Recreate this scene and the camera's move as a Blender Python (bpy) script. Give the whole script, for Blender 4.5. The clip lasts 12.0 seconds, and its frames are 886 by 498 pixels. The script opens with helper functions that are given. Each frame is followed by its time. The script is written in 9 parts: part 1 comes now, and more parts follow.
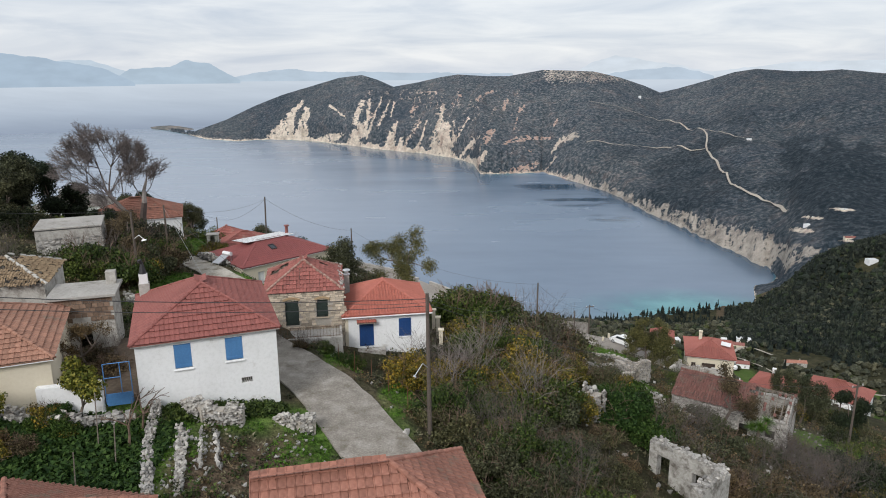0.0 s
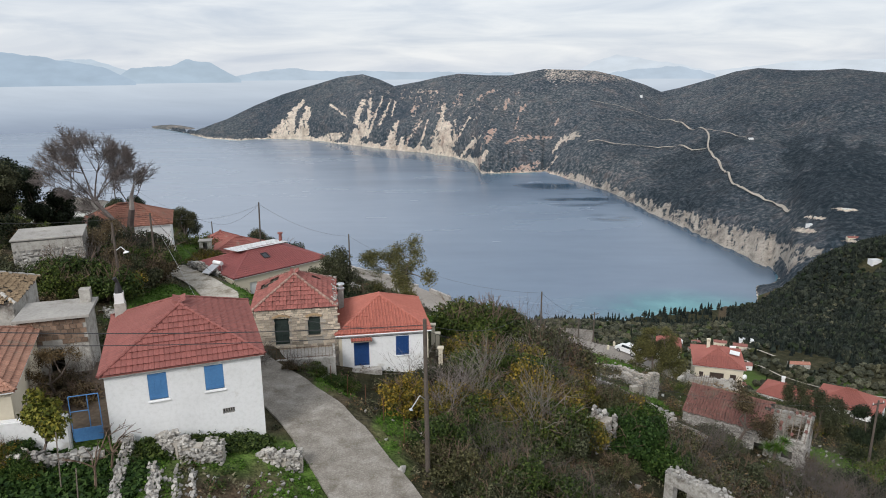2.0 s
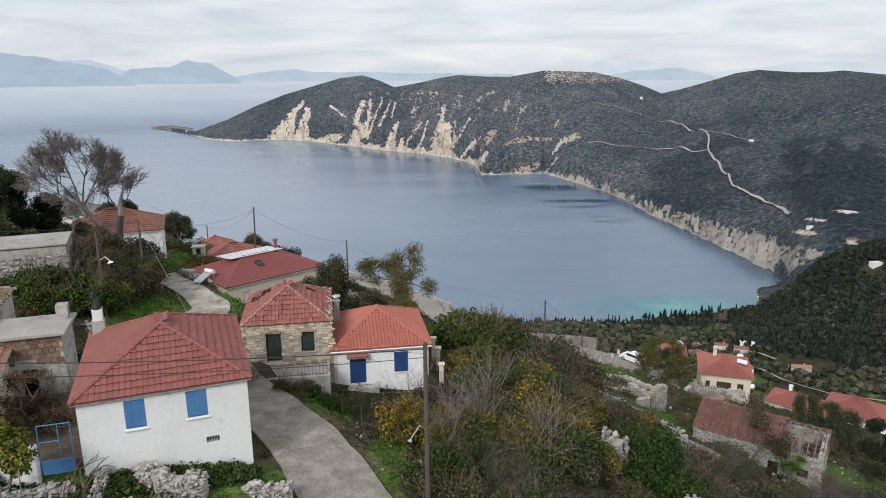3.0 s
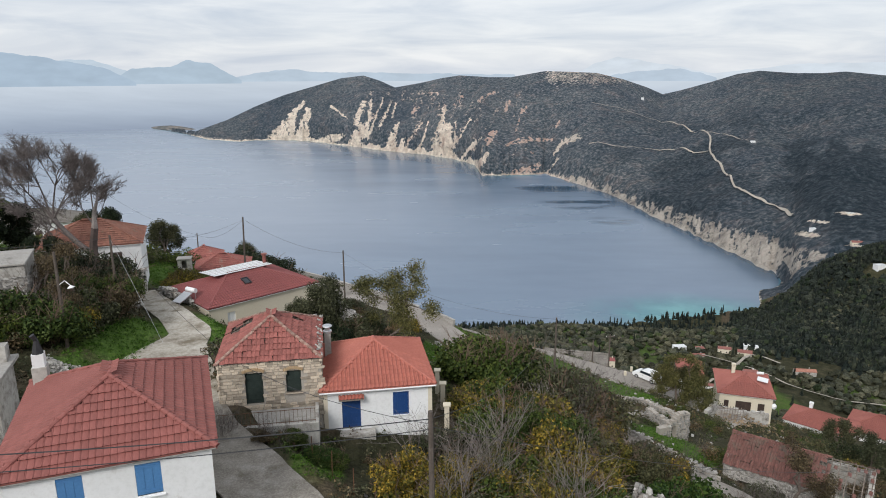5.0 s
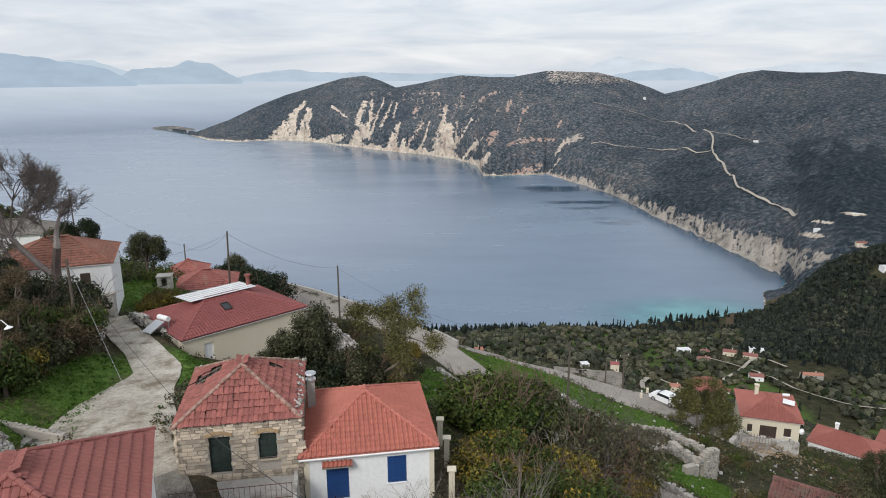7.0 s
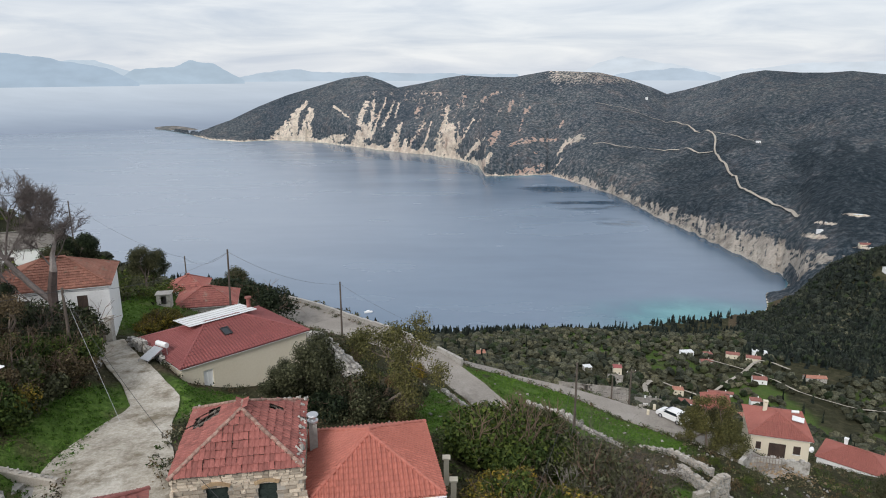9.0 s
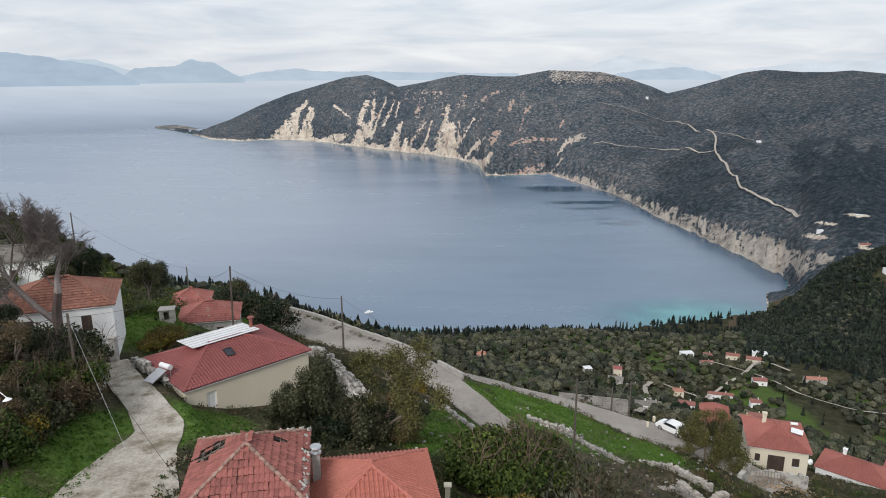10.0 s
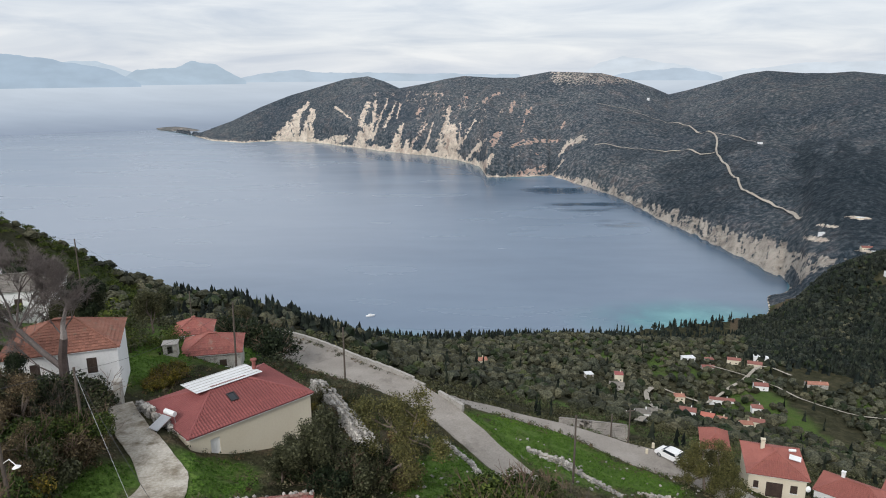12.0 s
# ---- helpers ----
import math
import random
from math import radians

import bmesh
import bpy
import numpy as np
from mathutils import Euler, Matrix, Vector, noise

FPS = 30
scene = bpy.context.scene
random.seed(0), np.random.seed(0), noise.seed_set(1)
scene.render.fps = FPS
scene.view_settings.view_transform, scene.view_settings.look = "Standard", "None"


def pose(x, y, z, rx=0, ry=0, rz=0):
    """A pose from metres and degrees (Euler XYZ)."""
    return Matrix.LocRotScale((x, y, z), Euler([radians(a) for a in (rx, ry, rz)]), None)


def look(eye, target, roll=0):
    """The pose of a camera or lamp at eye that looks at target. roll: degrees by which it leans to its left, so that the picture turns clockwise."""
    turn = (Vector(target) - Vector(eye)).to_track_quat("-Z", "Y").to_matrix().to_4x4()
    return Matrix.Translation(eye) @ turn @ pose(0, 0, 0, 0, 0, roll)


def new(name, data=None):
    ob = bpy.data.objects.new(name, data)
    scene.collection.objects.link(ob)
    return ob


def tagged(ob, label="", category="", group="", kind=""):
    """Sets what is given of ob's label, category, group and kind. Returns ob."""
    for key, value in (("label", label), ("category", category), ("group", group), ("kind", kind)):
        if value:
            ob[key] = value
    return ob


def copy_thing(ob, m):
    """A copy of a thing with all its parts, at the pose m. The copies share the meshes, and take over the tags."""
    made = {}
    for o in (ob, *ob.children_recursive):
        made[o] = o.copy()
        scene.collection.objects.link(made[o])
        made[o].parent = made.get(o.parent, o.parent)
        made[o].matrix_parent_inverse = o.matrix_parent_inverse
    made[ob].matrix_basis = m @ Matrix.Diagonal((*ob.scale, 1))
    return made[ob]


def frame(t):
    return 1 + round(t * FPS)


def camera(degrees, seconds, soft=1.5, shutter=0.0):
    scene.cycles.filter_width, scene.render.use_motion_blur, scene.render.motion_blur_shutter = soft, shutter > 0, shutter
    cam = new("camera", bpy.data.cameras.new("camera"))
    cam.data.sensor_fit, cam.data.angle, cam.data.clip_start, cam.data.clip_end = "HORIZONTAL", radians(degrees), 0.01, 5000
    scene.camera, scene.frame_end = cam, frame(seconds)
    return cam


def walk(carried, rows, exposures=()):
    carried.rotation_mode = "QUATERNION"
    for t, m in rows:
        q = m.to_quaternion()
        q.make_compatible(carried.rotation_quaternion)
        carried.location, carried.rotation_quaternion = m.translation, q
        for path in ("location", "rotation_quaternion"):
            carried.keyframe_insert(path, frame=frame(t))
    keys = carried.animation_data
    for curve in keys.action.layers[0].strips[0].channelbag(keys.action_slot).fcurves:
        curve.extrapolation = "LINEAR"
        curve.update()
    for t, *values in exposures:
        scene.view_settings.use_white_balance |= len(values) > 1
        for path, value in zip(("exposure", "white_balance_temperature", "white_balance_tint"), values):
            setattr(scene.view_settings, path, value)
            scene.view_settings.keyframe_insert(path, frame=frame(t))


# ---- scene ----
cam = camera(65.5, 12.0, soft=1.0)
PATH = [
    (0, (0.421, 1.589, 21.866), (0.426, 3.524, 21.36), -0.3),
    (0.5, (0.462, 2.132, 21.923), (0.466, 4.067, 21.416), -0.3),
    (1, (0.487, 2.871, 21.948), (0.491, 4.806, 21.442), -0.3),
    (1.5, (0.502, 3.837, 21.987), (0.505, 5.772, 21.482), -0.3),
    (2, (0.525, 4.971, 22.066), (0.527, 6.905, 21.558), -0.3),
    (2.5, (0.489, 6.304, 22.075), (0.491, 8.239, 21.568), -0.2),
    (3, (0.423, 7.747, 22.054), (0.426, 9.683, 21.549), -0.2),
    (5, (0.086, 14.043, 21.987), (0.088, 15.979, 21.483), -0.1),
    (5.5, (0.029, 15.572, 22.005), (0.03, 17.507, 21.5), -0.1),
    (6, (-0.004, 17.286, 22.0), (-0.005, 19.222, 21.495), -0.1),
    (6.5, (-0.027, 19.149, 22.017), (-0.028, 21.085, 21.512), -0.2),
    (7, (-0.039, 21.153, 22.045), (-0.041, 23.088, 21.541), -0.2),
    (7.5, (-0.1, 22.45, 22.1), (-0.104, 24.385, 21.596), -0.2),
    (8, (-0.19, 22.92, 22.27), (-0.195, 24.855, 21.766), -0.2),
    (8.5, (-0.27, 23.0, 22.77), (-0.276, 24.935, 22.265), -0.2),
    (9, (-0.326, 23.022, 23.614), (-0.333, 24.957, 23.109), -0.2),
    (9.5, (-0.357, 23.017, 24.586), (-0.365, 24.952, 24.08), -0.2),
    (10, (-0.382, 23.029, 25.587), (-0.39, 24.963, 25.079), -0.2),
    (10.5, (-0.354, 23.095, 26.623), (-0.364, 25.029, 26.116), -0.2),
    (11, (-0.363, 23.169, 27.664), (-0.373, 25.103, 27.155), -0.2),
    (11.5, (-0.344, 23.25, 28.632), (-0.355, 25.184, 28.123), -0.2),
    (12, (-0.252, 23.227, 29.536), (-0.264, 25.162, 29.029), -0.3),
]
walk(cam, [(t, look(eye, target, roll)) for t, eye, target, roll in PATH])

# ---- sky, sun, exposure ----
world = bpy.data.worlds.new("overcast_sky")
scene.world = world
world.use_nodes = True
wn, wl = world.node_tree.nodes, world.node_tree.links
wn.clear()
w_out, w_bg = wn.new("ShaderNodeOutputWorld"), wn.new("ShaderNodeBackground")
w_sky = wn.new("ShaderNodeTexSky")
w_sky.sky_type, w_sky.sun_disc = "NISHITA", False
w_sky.sun_elevation, w_sky.sun_rotation = radians(35), radians(207)
w_dim = wn.new("ShaderNodeVectorMath")
w_dim.operation = "SCALE"
w_dim.inputs["Scale"].default_value = 0.1
w_coord, w_map, w_noise = wn.new("ShaderNodeTexCoord"), wn.new("ShaderNodeMapping"), wn.new("ShaderNodeTexNoise")
w_map.inputs["Scale"].default_value = (2.2, 2.2, 15.0)
w_noise.inputs["Scale"].default_value = 2.3
w_noise.inputs["Detail"].default_value = 7.0
w_noise.inputs["Roughness"].default_value = 0.55
w_noise.inputs["Distortion"].default_value = 0.5
w_ramp = wn.new("ShaderNodeValToRGB")
w_ramp.color_ramp.elements[0].position, w_ramp.color_ramp.elements[1].position = 0.32, 0.68
w_ramp.color_ramp.elements[0].color, w_ramp.color_ramp.elements[1].color = (0.60, 0.66, 0.76, 1), (0.88, 0.90, 0.93, 1)
w_mix = wn.new("ShaderNodeMixRGB")
w_mix.inputs["Fac"].default_value = 0.88
wl.new(w_sky.outputs["Color"], w_dim.inputs[0])
wl.new(w_coord.outputs["Generated"], w_map.inputs["Vector"])
wl.new(w_map.outputs["Vector"], w_noise.inputs["Vector"])
wl.new(w_noise.outputs["Fac"], w_ramp.inputs["Fac"])
wl.new(w_dim.outputs[0], w_mix.inputs[1])
wl.new(w_ramp.outputs["Color"], w_mix.inputs[2])
wl.new(w_mix.outputs["Color"], w_bg.inputs["Color"])
w_bg.inputs["Strength"].default_value = 1.04
wl.new(w_bg.outputs["Background"], w_out.inputs["Surface"])
sun = new("sun", bpy.data.lights.new("sun", "SUN"))
sun.data.energy, sun.data.angle, sun.data.color = 2.5, radians(25), (1.0, 0.98, 0.965)
sun.matrix_world = look((-40, -60, 66), (0, 20, 0))
scene.view_settings.exposure = 0.0


# ---- materials ----
def wire(m):
    m.use_nodes = True
    n, l = m.node_tree.nodes, m.node_tree.links
    return n, l, n["Principled BSDF"]


def grain(n, l, scale, detail=5.0, rough=0.6, coord="Object", stretch=(1, 1, 1)):
    """A noise in metres."""
    c, mp, t = n.new("ShaderNodeTexCoord"), n.new("ShaderNodeMapping"), n.new("ShaderNodeTexNoise")
    mp.inputs["Scale"].default_value = stretch
    t.inputs["Scale"].default_value, t.inputs["Detail"].default_value, t.inputs["Roughness"].default_value = scale, detail, rough
    l.new(c.outputs[coord], mp.inputs["Vector"])
    l.new(mp.outputs["Vector"], t.inputs["Vector"])
    return t.outputs["Fac"]


def steps(n, l, fac, stops):
    r = n.new("ShaderNodeValToRGB")
    while len(r.color_ramp.elements) < len(stops):
        r.color_ramp.elements.new(0.5)
    for e, (at, col) in zip(r.color_ramp.elements, stops):
        e.position, e.color = at, (*col, 1)
    l.new(fac, r.inputs["Fac"])
    return r.outputs["Color"]


def blend(n, l, fac, a, b, mode="MIX"):
    m = n.new("ShaderNodeMixRGB")
    m.blend_type = mode
    for key, v in ((0, fac), (1, a), (2, b)):
        if isinstance(v, (int, float)):
            m.inputs[key].default_value = v
        elif isinstance(v, tuple):
            m.inputs[key].default_value = (*v, 1)
        else:
            l.new(v, m.inputs[key])
    return m.outputs["Color"]


def relief(n, l, p, fac, strength, distance):
    b = n.new("ShaderNodeBump")
    b.inputs["Strength"].default_value, b.inputs["Distance"].default_value = strength, distance
    l.new(fac, b.inputs["Height"])
    l.new(b.outputs["Normal"], p.inputs["Normal"])


def surface(name, dark, mid, light, rough=0.85, big=0.5, small=9.0, bump=0.3, depth=0.02, metal=0.0, random_amount=0.0, island=False, stain=None, stain_scale=0.8, stain_at=0.6, coord="Object"):
    """A worn surface: large blotches, fine grain, relief, stains, and a change from piece to piece."""
    m = bpy.data.materials.new(name)
    n, l, p = wire(m)
    fine = grain(n, l, small, 6, 0.65, coord)
    col = steps(n, l, grain(n, l, big, 4, 0.55, coord), [(0.3, dark), (0.5, mid), (0.7, light)])
    col = blend(n, l, 0.55, col, steps(n, l, fine, [(0.3, dark), (0.52, mid), (0.72, light)]))
    if stain:
        mask = steps(n, l, grain(n, l, stain_scale, 7, 0.7, coord), [(stain_at - 0.06, (0, 0, 0)), (stain_at + 0.1, (1, 1, 1))])
        col = blend(n, l, mask, col, stain)
    if random_amount:
        src = n.new("ShaderNodeNewGeometry").outputs["Random Per Island"] if island else n.new("ShaderNodeObjectInfo").outputs["Random"]
        lo, hi = 1 - random_amount, 1 + random_amount * 0.6
        col = blend(n, l, 1.0, col, steps(n, l, src, [(0.0, (lo, lo, lo)), (1.0, (hi, hi, hi))]), "MULTIPLY")
    l.new(col, p.inputs["Base Color"])
    p.inputs["Roughness"].default_value, p.inputs["Metallic"].default_value = rough, metal
    if bump:
        relief(n, l, p, fine, bump, depth)
    return m


def leafy(name, dark, mid, light, rough=0.6, clump=0.0, speckle=0.0):
    """Leaves: each its own shade, each plant its own tone."""
    m = bpy.data.materials.new(name)
    n, l, p = wire(m)
    col = steps(n, l, n.new("ShaderNodeNewGeometry").outputs["Random Per Island"], [(0.05, dark), (0.5, mid), (0.95, light)])
    tone = steps(n, l, n.new("ShaderNodeObjectInfo").outputs["Random"], [(0.0, (0.75, 0.8, 0.8)), (0.5, (1, 1, 1)), (1.0, (1.2, 1.08, 0.9))])
    col = blend(n, l, 1.0, col, tone, "MULTIPLY")
    patch = steps(n, l, grain(n, l, 0.03, 3, 0.5), [(0.35, (0.7, 0.78, 0.8)), (0.65, (1.15, 1.1, 1.0))])
    col = blend(n, l, 1.0, col, patch, "MULTIPLY")
    if clump:
        tree = steps(n, l, grain(n, l, clump, 2, 0.4), [(0.36, (0.42, 0.45, 0.45)), (0.5, (0.95, 0.97, 0.92)), (0.64, (1.75, 1.65, 1.5))])
        col = blend(n, l, 1.0, col, tree, "MULTIPLY")
    if speckle:
        spots = grain(n, l, speckle, 3, 0.6)
        col = blend(n, l, 1.0, col, steps(n, l, spots, [(0.38, (0.5, 0.5, 0.5)), (0.62, (1.45, 1.45, 1.4))]), "MULTIPLY")
        relief(n, l, p, spots, 0.8, 0.5)
    l.new(col, p.inputs["Base Color"])
    p.inputs["Roughness"].default_value = rough
    p.inputs["Specular IOR Level"].default_value = 0.12
    return m


M = {}
M["plaster_white"] = surface("white_limewash", (0.66, 0.66, 0.64), (0.80, 0.80, 0.79), (0.84, 0.84, 0.83), 0.9, 0.35, 5, 0.25, 0.02, stain=(0.50, 0.47, 0.42), stain_scale=0.55, stain_at=0.66)
M["plaster_cream"] = surface("cream_plaster", (0.60, 0.53, 0.40), (0.66, 0.59, 0.46), (0.70, 0.64, 0.51), 0.9, 0.3, 6, 0.2, 0.01)
M["plaster_old"] = surface("old_grey_plaster", (0.26, 0.24, 0.21), (0.44, 0.42, 0.38), (0.58, 0.56, 0.52), 0.95, 0.5, 5, 0.5, 0.03, stain=(0.16, 0.14, 0.12), stain_scale=0.9, stain_at=0.56)
M["plaster_ruin"] = surface("streaked_ruin_plaster", (0.20, 0.185, 0.165), (0.40, 0.385, 0.35), (0.56, 0.54, 0.50), 0.95, 0.9, 6, 0.5, 0.03, stain=(0.13, 0.115, 0.095), stain_scale=1.3, stain_at=0.55)
M["stone"] = surface("pale_limestone", (0.24, 0.225, 0.20), (0.42, 0.395, 0.355), (0.60, 0.58, 0.54), 0.95, 1.6, 9, 0.6, 0.03, random_amount=0.5)
M["stone_joined"] = surface("pale_rubble_stone", (0.16, 0.15, 0.135), (0.32, 0.305, 0.28), (0.52, 0.50, 0.465), 0.95, 0.9, 8, 0.6, 0.03, random_amount=0.4, island=True)
M["stone_warm"] = surface("honey_house_stone", (0.36, 0.275, 0.20), (0.55, 0.46, 0.355), (0.72, 0.635, 0.52), 0.95, 1.0, 8, 0.6, 0.03, random_amount=0.45)
M["ochre"] = surface("ochre_brick", (0.30, 0.20, 0.11), (0.40, 0.28, 0.16), (0.50, 0.37, 0.23), 0.9, 1.0, 9, 0.4, 0.02)
M["hip_mortar"] = surface("broken_hip_mortar", (0.19, 0.09, 0.07), (0.30, 0.18, 0.14), (0.44, 0.34, 0.28), 0.95, 2.5, 9, 0.5, 0.03, random_amount=0.3)
M["mortar"] = surface("grey_mortar", (0.28, 0.25, 0.21), (0.40, 0.36, 0.31), (0.52, 0.48, 0.42), 0.97, 0.9, 12, 0.5, 0.02)
M["tile_maroon"] = surface("faded_maroon_roof_tile", (0.21, 0.068, 0.056), (0.27, 0.09, 0.074), (0.33, 0.12, 0.10), 0.75, 0.4, 6, 0.2, 0.01, random_amount=0.14)
M["tile_orange"] = surface("new_orange_roof_tile", (0.35, 0.108, 0.075), (0.42, 0.135, 0.096), (0.49, 0.175, 0.13), 0.7, 0.5, 6, 0.2, 0.01, random_amount=0.12)
M["tile_ruin"] = surface("dull_ruin_roof_tile", (0.10, 0.045, 0.038), (0.19, 0.085, 0.068), (0.29, 0.155, 0.125), 0.9, 0.7, 7, 0.3, 0.01, random_amount=0.3, stain=(0.15, 0.12, 0.09), stain_scale=1.0, stain_at=0.56)
M["tile_clay"] = surface("sandy_clay_roof_tile", (0.22, 0.11, 0.075), (0.36, 0.185, 0.125), (0.47, 0.27, 0.19), 0.85, 0.7, 7, 0.3, 0.01, random_amount=0.22, stain=(0.24, 0.19, 0.14), stain_scale=1.0, stain_at=0.6)
M["brick_old"] = surface("old_brown_brick", (0.13, 0.085, 0.06), (0.22, 0.145, 0.10), (0.32, 0.23, 0.165), 0.95, 1.5, 8, 0.4, 0.02, random_amount=0.4)
M["tile_brick"] = surface("brick_red_pantile", (0.23, 0.075, 0.058), (0.30, 0.10, 0.078), (0.37, 0.135, 0.105), 0.7, 0.4, 6, 0.2, 0.01, random_amount=0.12)
M["tile_old"] = surface("old_weathered_roof_tile", (0.18, 0.06, 0.05), (0.31, 0.105, 0.085), (0.42, 0.17, 0.14), 0.85, 0.7, 7, 0.3, 0.01, random_amount=0.25, stain=(0.30, 0.24, 0.19), stain_scale=1.1, stain_at=0.62)
M["tile_brown"] = surface("brown_clay_roof_tile", (0.20, 0.085, 0.06), (0.33, 0.145, 0.10), (0.43, 0.22, 0.155), 0.85, 0.7, 7, 0.3, 0.01, random_amount=0.25, stain=(0.22, 0.18, 0.13), stain_scale=1.0, stain_at=0.6)
M["tile_red"] = surface("red_pantile", (0.20, 0.056, 0.053), (0.255, 0.073, 0.068), (0.32, 0.10, 0.09), 0.65, 0.4, 6, 0.2, 0.01, random_amount=0.1)
M["tile_yellow"] = surface("lichen_covered_roof_tile", (0.15, 0.10, 0.06), (0.28, 0.20, 0.12), (0.40, 0.31, 0.19), 0.9, 0.8, 8, 0.3, 0.01, random_amount=0.35)
M["tile_joined"] = surface("distant_red_roof_tile", (0.19, 0.075, 0.06), (0.26, 0.105, 0.085), (0.33, 0.15, 0.12), 0.8, 0.4, 5, 0.2, 0.01, random_amount=0.2, island=True)
M["concrete"] = surface("weathered_concrete", (0.24, 0.23, 0.21), (0.36, 0.34, 0.31), (0.46, 0.44, 0.40), 0.95, 0.35, 6, 0.35, 0.02, stain=(0.17, 0.155, 0.13), stain_scale=0.45, stain_at=0.58)
M["lane"] = surface("worn_concrete_lane", (0.12, 0.105, 0.085), (0.25, 0.225, 0.19), (0.44, 0.41, 0.365), 0.95, 1.1, 11, 0.9, 0.04, stain=(0.13, 0.11, 0.08), stain_scale=0.9, stain_at=0.6, coord="Object")
M["lane_pale"] = surface("pale_patched_concrete", (0.20, 0.175, 0.135), (0.42, 0.38, 0.315), (0.62, 0.585, 0.52), 0.95, 0.45, 5, 0.8, 0.04, stain=(0.17, 0.14, 0.095), stain_scale=0.5, stain_at=0.54)
M["road"] = surface("pale_old_asphalt", (0.19, 0.17, 0.148), (0.28, 0.253, 0.222), (0.38, 0.348, 0.31), 0.95, 0.25, 5, 0.3, 0.02, stain=(0.17, 0.15, 0.13), stain_scale=0.3, stain_at=0.6)
M["dirt_road"] = surface("pale_dirt_track", (0.26, 0.225, 0.18), (0.38, 0.34, 0.285), (0.48, 0.44, 0.38), 0.97, 0.02, 0.3, 0.2, 0.2)
M["blue"] = surface("light_blue_paint", (0.055, 0.16, 0.34), (0.075, 0.21, 0.43), (0.10, 0.26, 0.50), 0.55, 0.8, 12, 0.15, 0.005)
M["dark_blue"] = surface("deep_blue_paint", (0.012, 0.04, 0.13), (0.016, 0.058, 0.185), (0.025, 0.08, 0.24), 0.45, 0.8, 12, 0.1, 0.005)
M["dark_green"] = surface("faded_green_paint", (0.012, 0.022, 0.018), (0.022, 0.036, 0.03), (0.04, 0.055, 0.045), 0.7, 1.2, 10, 0.2, 0.005)
M["wood"] = surface("grey_weathered_wood", (0.10, 0.08, 0.065), (0.20, 0.165, 0.135), (0.32, 0.28, 0.235), 0.9, 0.8, 9, 0.4, 0.01, random_amount=0.2)
M["wood_dark"] = surface("dark_brown_wood", (0.025, 0.016, 0.012), (0.05, 0.032, 0.024), (0.09, 0.06, 0.045), 0.7, 0.9, 10, 0.3, 0.01)
M["pole_wood"] = surface("tarred_pole_wood", (0.05, 0.04, 0.032), (0.10, 0.08, 0.065), (0.16, 0.135, 0.115), 0.9, 0.7, 9, 0.4, 0.01)
M["bark"] = surface("grey_brown_bark", (0.06, 0.045, 0.035), (0.13, 0.10, 0.08), (0.22, 0.185, 0.155), 0.95, 1.5, 9, 0.6, 0.03)
M["bark_dead"] = surface("dead_grey_brown_wood", (0.085, 0.066, 0.06), (0.15, 0.125, 0.115), (0.25, 0.22, 0.205), 0.95, 1.2, 8, 0.5, 0.02)
M["bark_dark"] = surface("dark_pine_bark", (0.035, 0.025, 0.022), (0.075, 0.055, 0.048), (0.13, 0.10, 0.09), 0.95, 1.5, 9, 0.6, 0.03)
M["bark_pale"] = surface("pale_dead_wood", (0.16, 0.13, 0.115), (0.28, 0.245, 0.225), (0.42, 0.385, 0.36), 0.95, 1.2, 8, 0.5, 0.02)
M["twig_grey"] = surface("grey_twigs", (0.06, 0.05, 0.043), (0.105, 0.087, 0.077), (0.17, 0.145, 0.13), 0.95, 0.8, 6, 0.0)
M["twig_pale"] = surface("pale_sapling_bark", (0.12, 0.10, 0.088), (0.20, 0.172, 0.155), (0.30, 0.265, 0.24), 0.95, 0.8, 6, 0.0)
M["twig_brown"] = surface("brown_twigs", (0.09, 0.06, 0.042), (0.15, 0.10, 0.07), (0.22, 0.155, 0.11), 0.95, 0.8, 6, 0.0)
M["metal"] = surface("galvanised_metal", (0.45, 0.46, 0.47), (0.55, 0.56, 0.57), (0.62, 0.63, 0.64), 0.4, 1, 10, 0.1, 0.005, metal=0.8)
M["rust"] = surface("rusty_iron", (0.08, 0.04, 0.025), (0.16, 0.08, 0.045), (0.24, 0.13, 0.075), 0.85, 1, 12, 0.3, 0.005, metal=0.3)
M["white_paint"] = surface("white_paint", (0.74, 0.74, 0.73), (0.80, 0.80, 0.79), (0.83, 0.83, 0.82), 0.5, 0.6, 8, 0.1, 0.003)
M["black"] = surface("matt_black", (0.012, 0.012, 0.013), (0.02, 0.02, 0.022), (0.03, 0.03, 0.032), 0.6, 1, 8, 0.1, 0.005)
M["dark_inside"] = surface("dark_interior_plaster", (0.05, 0.045, 0.04), (0.09, 0.08, 0.07), (0.13, 0.12, 0.105), 0.95, 0.8, 6, 0.2, 0.02)
M["roof_sheet"] = surface("white_corrugated_sheet", (0.58, 0.59, 0.59), (0.70, 0.71, 0.71), (0.78, 0.79, 0.79), 0.5, 0.5, 5, 0.1, 0.01)
M["wire"] = surface("black_cable", (0.015, 0.015, 0.016), (0.025, 0.025, 0.026), (0.035, 0.035, 0.036), 0.6, 1, 5, 0.0)
M["soil"] = surface("brown_garden_soil", (0.06, 0.042, 0.028), (0.11, 0.08, 0.055), (0.18, 0.14, 0.10), 0.97, 0.6, 5, 0.6, 0.05)
